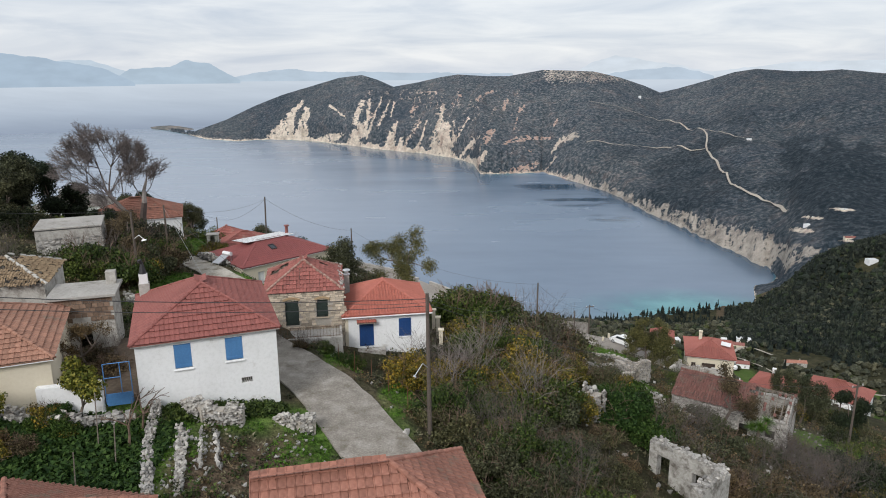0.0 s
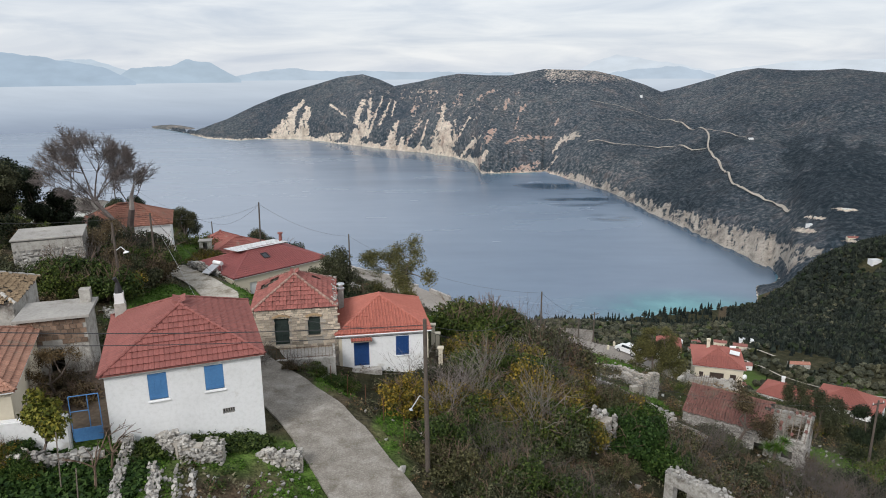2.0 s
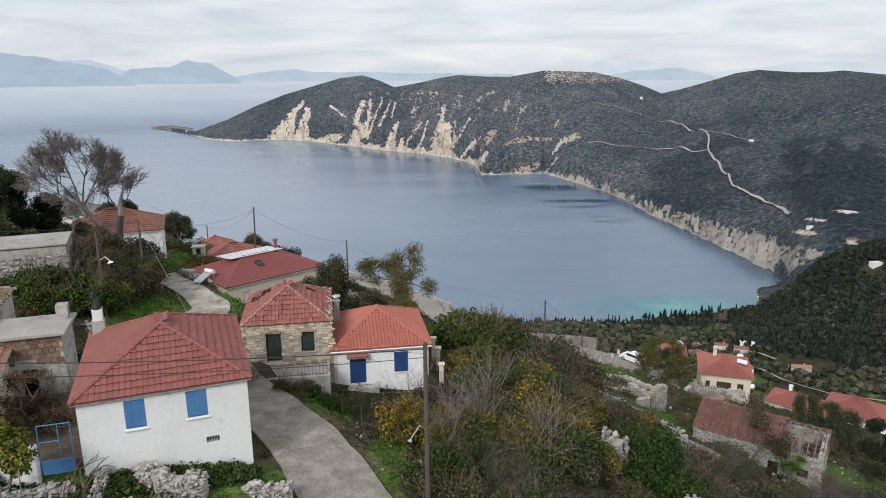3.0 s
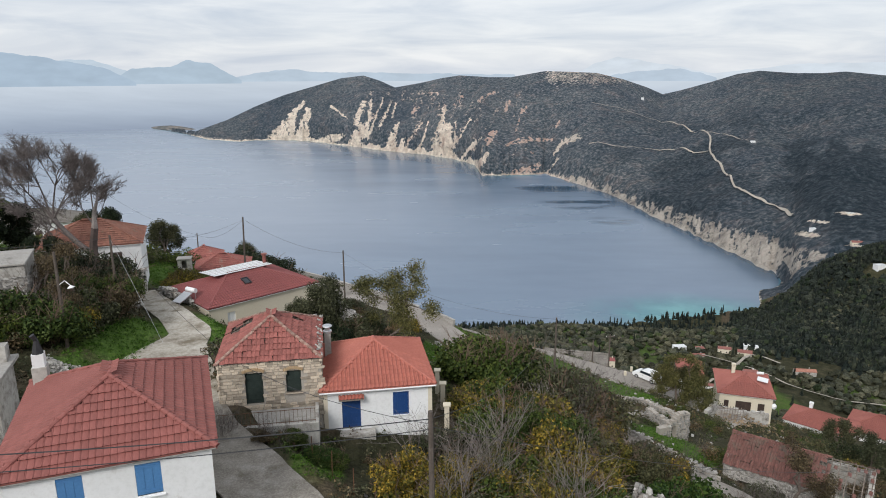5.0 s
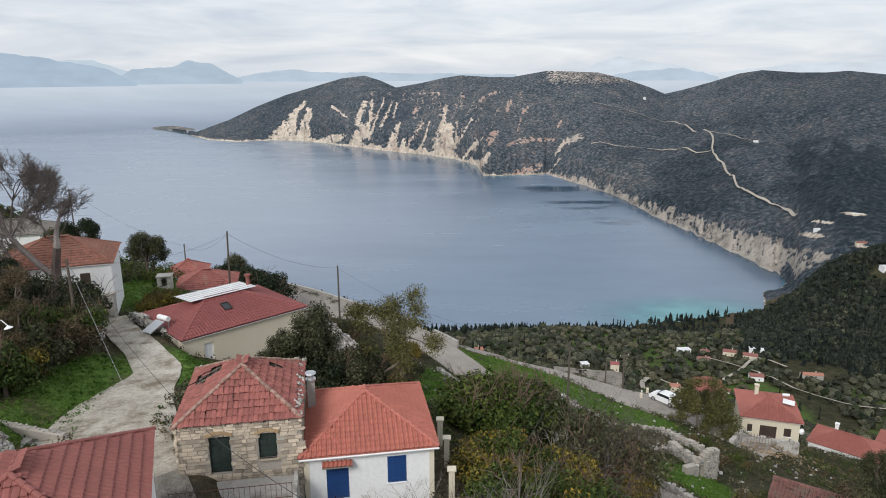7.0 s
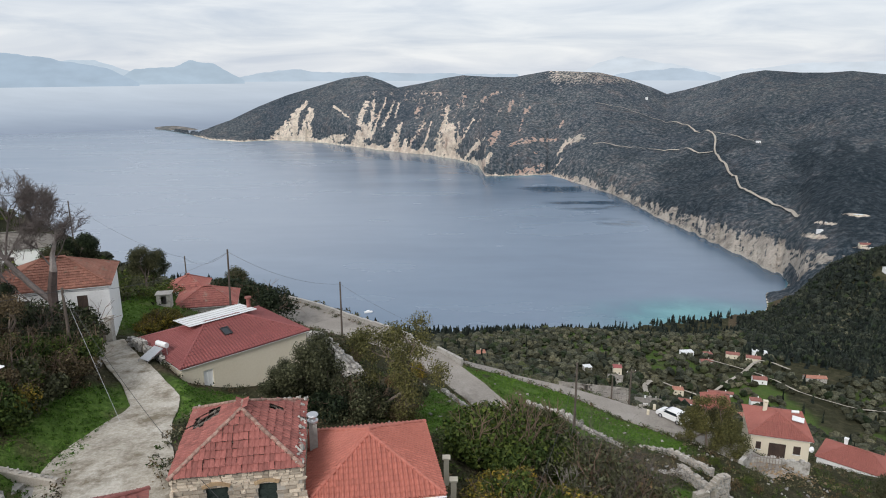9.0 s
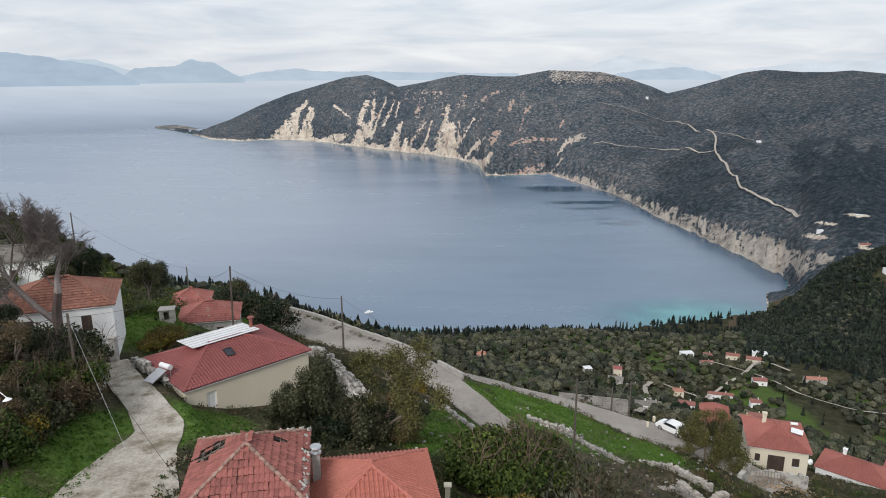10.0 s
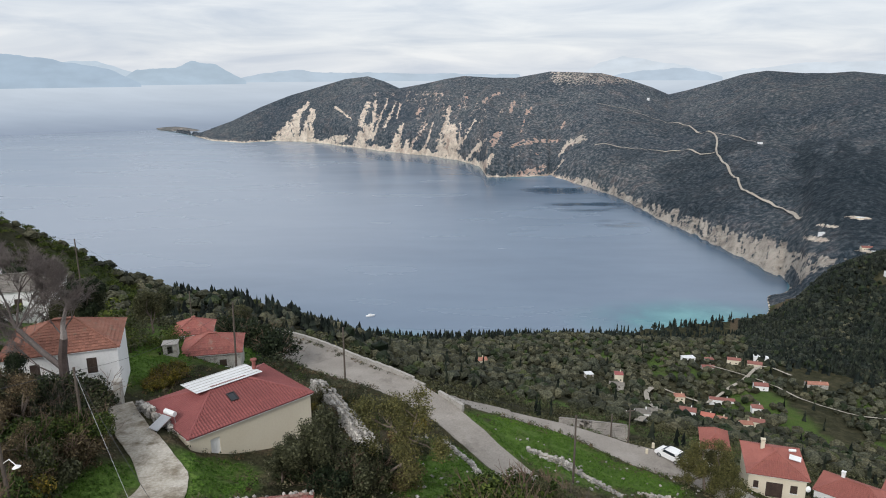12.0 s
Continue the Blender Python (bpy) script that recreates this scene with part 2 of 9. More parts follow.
M["islet"] = surface("scrub_and_pink_rock", (0.055, 0.066, 0.07), (0.10, 0.105, 0.10), (0.36, 0.29, 0.25), 0.97, 0.025, 0.12, 0.5, 3.0)
M["tile_grey"] = surface("grey_weathered_roof_tile", (0.14, 0.125, 0.11), (0.22, 0.20, 0.175), (0.31, 0.285, 0.25), 0.9, 0.7, 7, 0.3, 0.01, random_amount=0.25, stain=(0.13, 0.12, 0.09), stain_scale=0.9, stain_at=0.58)
M["leaf_green"] = leafy("green_shrub_leaf", (0.018, 0.032, 0.008), (0.044, 0.068, 0.017), (0.10, 0.13, 0.033))
M["leaf_dark"] = leafy("dark_evergreen_leaf", (0.012, 0.018, 0.010), (0.024, 0.033, 0.017), (0.044, 0.056, 0.027))
M["leaf_olive"] = leafy("grey_olive_leaf", (0.029, 0.030, 0.016), (0.064, 0.066, 0.034), (0.128, 0.127, 0.072))
M["leaf_yellow"] = leafy("yellowing_leaf", (0.04, 0.045, 0.012), (0.125, 0.11, 0.025), (0.33, 0.23, 0.04))
M["leaf_brown"] = leafy("dry_brown_leaf", (0.04, 0.027, 0.015), (0.10, 0.07, 0.04), (0.21, 0.15, 0.085))
M["leaf_bright"] = leafy("bright_green_leaf", (0.025, 0.055, 0.01), (0.055, 0.115, 0.02), (0.10, 0.19, 0.04))
M["grass"] = leafy("fresh_grass_blade", (0.035, 0.075, 0.012), (0.07, 0.15, 0.02), (0.12, 0.22, 0.035))
M["grass_dry"] = leafy("dry_grass_blade", (0.10, 0.085, 0.05), (0.19, 0.16, 0.095), (0.30, 0.26, 0.17))
M["leaf_grove"] = leafy("olive_grove_leaf", (0.025, 0.027, 0.018), (0.053, 0.055, 0.038), (0.100, 0.100, 0.072), speckle=1.3)
M["leaf_gold"] = leafy("feathery_olive_gold_leaf", (0.045, 0.046, 0.018), (0.10, 0.096, 0.038), (0.175, 0.16, 0.062))
M["leaf_lemon"] = leafy("yellow_green_leaf", (0.05, 0.065, 0.012), (0.12, 0.13, 0.024), (0.26, 0.23, 0.045))
M["leaf_weed"] = leafy("garden_weed_leaf", (0.012, 0.03, 0.008), (0.028, 0.058, 0.013), (0.058, 0.10, 0.024))
M["leaf_ivy"] = leafy("glossy_ivy_leaf", (0.012, 0.028, 0.006), (0.03, 0.062, 0.014), (0.07, 0.115, 0.028))
M["leaf_valley"] = leafy("valley_tree_leaf", (0.018, 0.026, 0.012), (0.036, 0.048, 0.022), (0.07, 0.078, 0.036), speckle=1.3)
M["needle"] = leafy("dark_cypress_foliage", (0.007, 0.011, 0.010), (0.014, 0.020, 0.018), (0.026, 0.034, 0.029), clump=0.2)
M["leaf_wood"] = leafy("dark_wood_leaf", (0.009, 0.013, 0.012), (0.018, 0.025, 0.022), (0.034, 0.042, 0.035), speckle=0.9)


def glass_material():
    m = bpy.data.materials.new("dark_window_glass")
    n, l, p = wire(m)
    p.inputs["Base Color"].default_value = (0.02, 0.025, 0.03, 1)
    p.inputs["Roughness"].default_value = 0.08
    return m


M["glass"] = glass_material()


def ground_material():
    """Scrub, fresh grass, bare rock and earth, by the cover painted on the land."""
    m = bpy.data.materials.new("hillside_ground")
    n, l, p = wire(m)
    cover = n.new("ShaderNodeVertexColor")
    cover.layer_name = "cover"
    parts = n.new("ShaderNodeSeparateColor")
    l.new(cover.outputs["Color"], parts.inputs["Color"])
    fine, mid, big = grain(n, l, 2.5, 6, 0.7), grain(n, l, 0.16, 6, 0.65), grain(n, l, 0.018, 6, 0.6)
    scrub = steps(n, l, mid, [(0.34, (0.017, 0.019, 0.009)), (0.48, (0.036, 0.036, 0.018)), (0.58, (0.066, 0.06, 0.034)), (0.72, (0.12, 0.10, 0.064))])
    scrub = blend(n, l, 0.4, scrub, steps(n, l, big, [(0.35, (0.024, 0.03, 0.016)), (0.55, (0.062, 0.06, 0.034)), (0.7, (0.10, 0.085, 0.052))]))
    scrub = blend(n, l, 0.5, scrub, steps(n, l, fine, [(0.35, (0.4, 0.4, 0.4)), (0.65, (1.5, 1.5, 1.45))]), "MULTIPLY")
    lush = steps(n, l, fine, [(0.3, (0.05, 0.085, 0.018)), (0.5, (0.085, 0.15, 0.03)), (0.68, (0.13, 0.20, 0.045))])
    lush = blend(n, l, steps(n, l, mid, [(0.56, (0, 0, 0)), (0.78, (0.8, 0.8, 0.8))]), lush, (0.12, 0.11, 0.05))
    rock = steps(n, l, mid, [(0.3, (0.20, 0.16, 0.13)), (0.45, (0.40, 0.35, 0.29)), (0.62, (0.55, 0.50, 0.43)), (0.75, (0.40, 0.25, 0.19))])
    col = blend(n, l, parts.outputs["Green"], scrub, lush)
    edge = n.new("ShaderNodeMath")
    edge.operation = "MULTIPLY_ADD"
    l.new(mid, edge.inputs[0])
    edge.inputs[1].default_value = 1.0
    l.new(parts.outputs["Red"], edge.inputs[2])
    col = blend(n, l, steps(n, l, edge.outputs[0], [(0.88, (0, 0, 0)), (1.0, (1, 1, 1))]), col, rock)
    col = blend(n, l, parts.outputs["Blue"], col, steps(n, l, fine, [(0.35, (0.06, 0.042, 0.028)), (0.55, (0.12, 0.09, 0.06)), (0.7, (0.20, 0.16, 0.115))]))
    l.new(col, p.inputs["Base Color"])
    p.inputs["Roughness"].default_value = 0.97
    p.inputs["Specular IOR Level"].default_value = 0.1
    b = n.new("ShaderNodeBump")
    b.inputs["Strength"].default_value, b.inputs["Distance"].default_value = 0.6, 0.12
    l.new(fine, b.inputs["Height"])
    b2 = n.new("ShaderNodeBump")
    b2.inputs["Strength"].default_value, b2.inputs["Distance"].default_value = 0.8, 4.0
    l.new(mid, b2.inputs["Height"])
    l.new(b.outputs["Normal"], b2.inputs["Normal"])
    l.new(b2.outputs["Normal"], p.inputs["Normal"])
    return m


def sea_material():
    m = bpy.data.materials.new("calm_sea_water")
    n, l, p = wire(m)
    cover = n.new("ShaderNodeVertexColor")
    cover.layer_name = "depth"
    parts = n.new("ShaderNodeSeparateColor")
    l.new(cover.outputs["Color"], parts.inputs["Color"])
    streak = grain(n, l, 0.0035, 7, 0.55, "Object", (0.5, 1.3, 1))
    patch = grain(n, l, 0.011, 5, 0.6)
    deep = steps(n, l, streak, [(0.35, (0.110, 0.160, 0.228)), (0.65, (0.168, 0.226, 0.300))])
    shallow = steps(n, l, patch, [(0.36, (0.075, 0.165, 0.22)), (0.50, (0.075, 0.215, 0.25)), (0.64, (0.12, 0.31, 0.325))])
    # sky sheen and haze put into the colour of the western water
    pale_sheen = steps(n, l, streak, [(0.35, (0.222, 0.265, 0.325)), (0.65, (0.27, 0.313, 0.372))])
    deep = blend(n, l, parts.outputs["Green"], deep, pale_sheen)
    # the cliffs' reflection and the dark streaks, mixed into the base colour
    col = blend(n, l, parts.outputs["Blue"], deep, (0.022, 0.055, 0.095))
    col = blend(n, l, parts.outputs["Red"], col, shallow)
    l.new(col, p.inputs["Base Color"])
    rough = steps(n, l, streak, [(0.38, (0.22, 0.22, 0.22)), (0.62, (0.30, 0.30, 0.30))])
    rough = blend(n, l, parts.outputs["Blue"], rough, (0.07, 0.07, 0.07))
    l.new(rough, p.inputs["Roughness"])
    p.inputs["IOR"].default_value = 1.33
    ripple = grain(n, l, 0.35, 4, 0.6, "Object", (1, 1.6, 1))
    relief(n, l, p, ripple, 0.05, 0.12)
    return m


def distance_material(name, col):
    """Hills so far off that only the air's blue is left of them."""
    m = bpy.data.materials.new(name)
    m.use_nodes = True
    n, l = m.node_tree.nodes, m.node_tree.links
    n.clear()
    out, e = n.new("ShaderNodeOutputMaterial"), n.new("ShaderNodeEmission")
    # haze is the glowing colour itself; nothing lights these hills
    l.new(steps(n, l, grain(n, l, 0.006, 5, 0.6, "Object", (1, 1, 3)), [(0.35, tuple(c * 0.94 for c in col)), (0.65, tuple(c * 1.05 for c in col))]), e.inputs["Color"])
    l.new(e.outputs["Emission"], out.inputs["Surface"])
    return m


def maquis_material():
    """The far headland: dark maquis with grey rock outcrops, pale cliffs and red scree; haze blues the scrub colours.
    """
    m = bpy.data.materials.new("maquis_headland")
    n, l, p = wire(m)
    cover = n.new("ShaderNodeVertexColor")
    cover.layer_name = "cover"
    parts = n.new("ShaderNodeSeparateColor")
    l.new(cover.outputs["Color"], parts.inputs["Color"])
    shrub, mid, big = grain(n, l, 0.11, 4, 0.7), grain(n, l, 0.022, 6, 0.7), grain(n, l, 0.0035, 5, 0.6)
    # scrub tones lifted and blued: the air's haze is mixed into them
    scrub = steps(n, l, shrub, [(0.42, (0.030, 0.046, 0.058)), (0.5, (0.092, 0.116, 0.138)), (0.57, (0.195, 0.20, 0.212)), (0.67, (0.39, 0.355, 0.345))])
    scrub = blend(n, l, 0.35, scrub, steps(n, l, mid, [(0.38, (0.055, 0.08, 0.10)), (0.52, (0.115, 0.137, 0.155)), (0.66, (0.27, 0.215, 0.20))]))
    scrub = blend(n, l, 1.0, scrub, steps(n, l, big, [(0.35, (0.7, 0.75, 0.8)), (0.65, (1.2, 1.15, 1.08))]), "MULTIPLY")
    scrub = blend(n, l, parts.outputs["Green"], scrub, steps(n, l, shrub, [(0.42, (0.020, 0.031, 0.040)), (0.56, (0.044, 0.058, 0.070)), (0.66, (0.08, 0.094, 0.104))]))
    rock = steps(n, l, mid, [(0.34, (0.42, 0.345, 0.285)), (0.46, (0.68, 0.58, 0.475)), (0.56, (0.82, 0.72, 0.595)), (0.70, (0.60, 0.45, 0.375))])
    rock = blend(n, l, 0.5, rock, steps(n, l, shrub, [(0.35, (0.55, 0.55, 0.55)), (0.65, (1.25, 1.25, 1.25))]), "MULTIPLY")
    grey = steps(n, l, mid, [(0.36, (0.12, 0.118, 0.118)), (0.48, (0.245, 0.23, 0.212)), (0.62, (0.40, 0.37, 0.33))])
    rock = blend(n, l, cover.outputs["Alpha"], grey, rock)
    rock = blend(n, l, parts.outputs["Blue"], rock, (0.44, 0.265, 0.215))
    edge = n.new("ShaderNodeMath")
    edge.operation = "MULTIPLY_ADD"
    l.new(shrub, edge.inputs[0])
    edge.inputs[1].default_value = 0.9
    l.new(parts.outputs["Red"], edge.inputs[2])
    col = blend(n, l, steps(n, l, edge.outputs[0], [(0.79, (0, 0, 0)), (0.94, (1, 1, 1))]), scrub, rock)
    l.new(col, p.inputs["Base Color"])
    p.inputs["Roughness"].default_value = 0.97
    p.inputs["Specular IOR Level"].default_value = 0.1
    b = n.new("ShaderNodeBump")
    b.inputs["Strength"].default_value, b.inputs["Distance"].default_value = 0.9, 9.0
    l.new(shrub, b.inputs["Height"])
    b2 = n.new("ShaderNodeBump")
    b2.inputs["Strength"].default_value, b2.inputs["Distance"].default_value = 0.9, 26.0
    l.new(mid, b2.inputs["Height"])
    l.new(b.outputs["Normal"], b2.inputs["Normal"])
    l.new(b2.outputs["Normal"], p.inputs["Normal"])
    return m


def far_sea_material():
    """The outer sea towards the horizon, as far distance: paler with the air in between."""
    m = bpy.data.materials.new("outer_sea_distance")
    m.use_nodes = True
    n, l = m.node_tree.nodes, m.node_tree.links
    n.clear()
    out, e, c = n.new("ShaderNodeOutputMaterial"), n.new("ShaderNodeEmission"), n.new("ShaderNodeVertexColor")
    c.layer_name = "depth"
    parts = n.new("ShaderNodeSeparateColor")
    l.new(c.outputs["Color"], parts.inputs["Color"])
    # haze towards the horizon put straight into the glowing colour
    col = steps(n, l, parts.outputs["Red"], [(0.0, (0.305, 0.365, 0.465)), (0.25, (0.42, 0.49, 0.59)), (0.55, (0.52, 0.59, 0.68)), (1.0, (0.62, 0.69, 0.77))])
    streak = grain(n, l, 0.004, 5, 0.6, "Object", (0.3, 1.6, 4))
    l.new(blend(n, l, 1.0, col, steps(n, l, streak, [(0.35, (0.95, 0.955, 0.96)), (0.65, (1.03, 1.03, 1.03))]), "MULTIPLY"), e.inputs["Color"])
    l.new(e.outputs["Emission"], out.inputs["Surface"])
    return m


M["ground"], M["sea"], M["maquis"], M["far_sea"] = ground_material(), sea_material(), maquis_material(), far_sea_material()
# ---- terrain shape ----
SEA = -290.0
HOME = np.array([0.4, 1.6])


def vnoise(x, y, seed=0):
    """Smooth value noise on the plane, 0 to 1."""
    xi, yi = np.floor(x), np.floor(y)
    fx, fy = x - xi, y - yi
    fx, fy = fx * fx * (3 - 2 * fx), fy * fy * (3 - 2 * fy)

    def corner(a, b):
        h = np.sin(a * 127.1 + b * 311.7 + seed * 74.7) * 43758.5453
        return h - np.floor(h)
    low = corner(xi, yi) * (1 - fx) + corner(xi + 1, yi) * fx
    high = corner(xi, yi + 1) * (1 - fx) + corner(xi + 1, yi + 1) * fx
    return low * (1 - fy) + high * fy


def fbm(x, y, seed=0, octaves=4):
    total, size, amp = 0.0, 1.0, 0.5
    for k in range(octaves):
        total = total + amp * vnoise(x * size, y * size, seed + k)
        size, amp = size * 2.03, amp * 0.5
    return total / (1 - 0.5 ** octaves)


def smooth(a, b, v):
    u = np.clip((v - a) / (b - a), 0, 1)
    return u * u * (3 - 2 * u)


# heights of the hillside at places known from the houses, walls and lanes
VILLAGE = [
    (0, 0, 4), (-3, 30, 2.7), (-4.3, 39, 2.7), (-9, 38, 3.2), (-16, 36, 4.2), (-20, 28, 4.4),
    (-14.5, 52, 3.0), (-20.5, 60, 2.6), (-22, 69, 1.7), (-27, 76, 1.2), (-31, 79, 0.6), (-32, 97, -2), (-24, 99, -5.5),
    (-38, 45, 7.5), (-40, 62, 7), (-45, 80, 4), (-8.5, 47.2, 1.9), (-12.3, 48.3, 2.6), (-8.8, 43.4, 3.0), (-5, 48.6, 0.5), (-4.5, 51.2, 0.4), (0, 47, 0.2), (0, 53, -0.3), (-8, 66, 0), (6, 40, -0.5), (11.4, 47, -2.6),
    (15, 40, -4.6), (14.6, 64.6, -7.0), (18.3, 61.4, -8.3), (22.8, 58.8, -9.4), (26.5, 55, -10.2), (33, 60, -13.5), (40, 65, -16), (24, 78, -15)]
SLOPE = [
    (4, 88, -10.6), (-6.4, 101, -9), (-30, 134, -16), (3, 111, -16), (16.5, 110.5, -19.9), (25, 105, -21.3), (16, 122, -29), (31, 110, -23.3),
    (36, 97, -21.8), (43, 103, -26.6), (50, 112, -31), (56, 120, -37), (71.0, 118.1, -38.9), (34, 128, -35), (-17.6, 72.6, -1.1), (-14, 75.2, -2.1), (-11, 78, -3.2), (-21.2, 71.2, 0.9), (-10, 90, -6), (-60, 112, -4), (-57, 125, -8), (-60, 145, -22), (-85, 110, 4),
    (-80, 40, 25), (0, -60, 15), (60, 30, -16), (80, 80, -32), (80, 130, -50), (0, 180, -55), (60, 200, -80)]
VALLEY = [
    (-40, 220, -70), (26, 467, -172), (127, 486, -191), (180, 466, -206), (220, 463, -200), (262, 574, -218), (208, 575, -217),
    (0, 640, -228), (120, 680, -236), (-216, 360, -48), (-180, 323, -66), (-140, 321, -80), (-167, 384, -92), (-122, 351, -82), (-106, 409, -112), (-88, 515, -165), (-60, 620, -214), (-110, 220, -44), (300, 420, -205), (350, 700, -243),
    (400, 300, -180), (120, 300, -130), (-140, 640, -212), (-250, 150, 20), (391, 812, -268), (412, 818, -254), (431, 807, -234), (461, 790, -202), (512, 817, -190), (545, 862, -205), (600, 800, -165), (440, 700, -225), (700, 1000, -190), (800, 600, -150)]
# the shore line of the near side, west to east
COAST = [(-2500, 300), (-800, 420), (-480, 560), (-300, 660), (-120, 765), (0, 775), (200, 800), (330, 838), (382, 853), (409, 866), (437, 909), (455, 979), (528, 1045), (545, 1075)]
# far side of the bay: bearing, distance of its shore, distance of its crest, elevation angle of the crest from HOME
FARSHORE = [(-22.4, 4172), (-20, 3731), (-18.6, 3415), (-16.3, 3281), (-13.7, 3313), (-10.8, 3213), (-8.3, 3010), (-6, 2856), (-3.7, 2720),
            (-1.4, 2635), (0.9, 2492), (2.7, 2338), (3.3, 2104), (5.9, 2108), (8.4, 2152), (10.8, 1994), (13.1, 1862), (14.9, 1731),
            (17.2, 1563), (19.4, 1451), (21.7, 1343), (23.8, 1261), (26.4, 1175), (27.1, 1130), (27.9, 1010), (33, 960), (50, 900)]
CREST = [(-22.4, 4190, -4.2), (-20.5, 3800, -4.4), (-19.4, 3640, -4.55), (-17, 3640, -3.75), (-14.8, 3640, -2.75), (-12.6, 3640, -1.92), (-9.9, 3600, -1.16),
         (-8.1, 3500, -0.65), (-6.3, 3400, -0.44), (-5, 3350, -0.84), (-3.8, 3300, -1.38), (-1.8, 3150, -1.04), (0, 3050, -0.65),
         (1.4, 3000, -0.44), (3.7, 2950, -0.58), (5.5, 2900, -0.59), (8.2, 2850, -0.12), (10, 2800, -0.17), (12.2, 2800, -0.26)]
CREST_EAST = [(14.3, 2850, -0.75), (16.1, 2900, -1.35), (17.3, 2950, -1.86), (18.6, 2900, -1.55), (20.6, 2850, -0.96), (22.5, 2800, -0.34),
              (24, 2750, -0.11), (26.3, 2700, -0.28), (28.1, 2650, -0.28), (29.5, 2650, -0.17), (32, 2600, -0.44), (50, 2500, -0.3)]


def spline_fit(points):
    """A thin plate through the points."""
    p = np.array(points, float)
    d = np.hypot(p[:, None, 0] - p[None, :, 0], p[:, None, 1] - p[None, :, 1])
    k = d ** 2 * np.log(d + 1e-9) + np.eye(len(p)) * 4.0
    a = np.zeros((len(p) + 3, len(p) + 3))
    a[:len(p), :len(p)], a[:len(p), len(p):] = k, np.c_[np.ones(len(p)), p[:, :2]]
    a[len(p):, :len(p)] = a[:len(p), len(p):].T
    return p, np.linalg.solve(a, np.r_[p[:, 2], 0, 0, 0])


PLATE, WEIGHTS = spline_fit(VILLAGE + SLOPE + VALLEY)


def from_coast(x, y):
    """Metres inland of the near shore (negative: out at sea)."""
    best = np.full(x.shape, 1e9)
    side = np.zeros(x.shape)
    for (ax, ay), (bx, by) in zip(COAST, COAST[1:]):
        dx, dy = bx - ax, by - ay
        u = np.clip(((x - ax) * dx + (y - ay) * dy) / (dx * dx + dy * dy), 0, 1)
        d = np.hypot(x - ax - u * dx, y - ay - u * dy)
        s = np.where(dx * (y - ay) - dy * (x - ax) < 0, 1.0, -1.0)
        near = d < best - 1e-6
        best, side = np.where(near, d, best), np.where(near, s, side)
    return best * side


def hillside(x, y):
    z = np.full(x.shape, WEIGHTS[-3]) + WEIGHTS[-2] * x + WEIGHTS[-1] * y
    for (px, py, _), w in zip(PLATE, WEIGHTS):
        d2 = (x - px) ** 2 + (y - py) ** 2
        z = z + w * 0.5 * d2 * np.log(d2 + 1e-9)
    return z


def far_shore(az):
    """Distance of the far shore at a bearing."""
    shore = np.interp(az, [s[0] for s in FARSHORE], [s[1] for s in FARSHORE], left=9e9, right=900)
    return shore + (fbm(az * 2.1, az * 0, 21, 4) - 0.5) * 45 * smooth(-19, -15, az)


def far_crest(az):
    crest = CREST + CREST_EAST
    return np.interp(az, [c[0] for c in crest], [c[1] for c in crest])


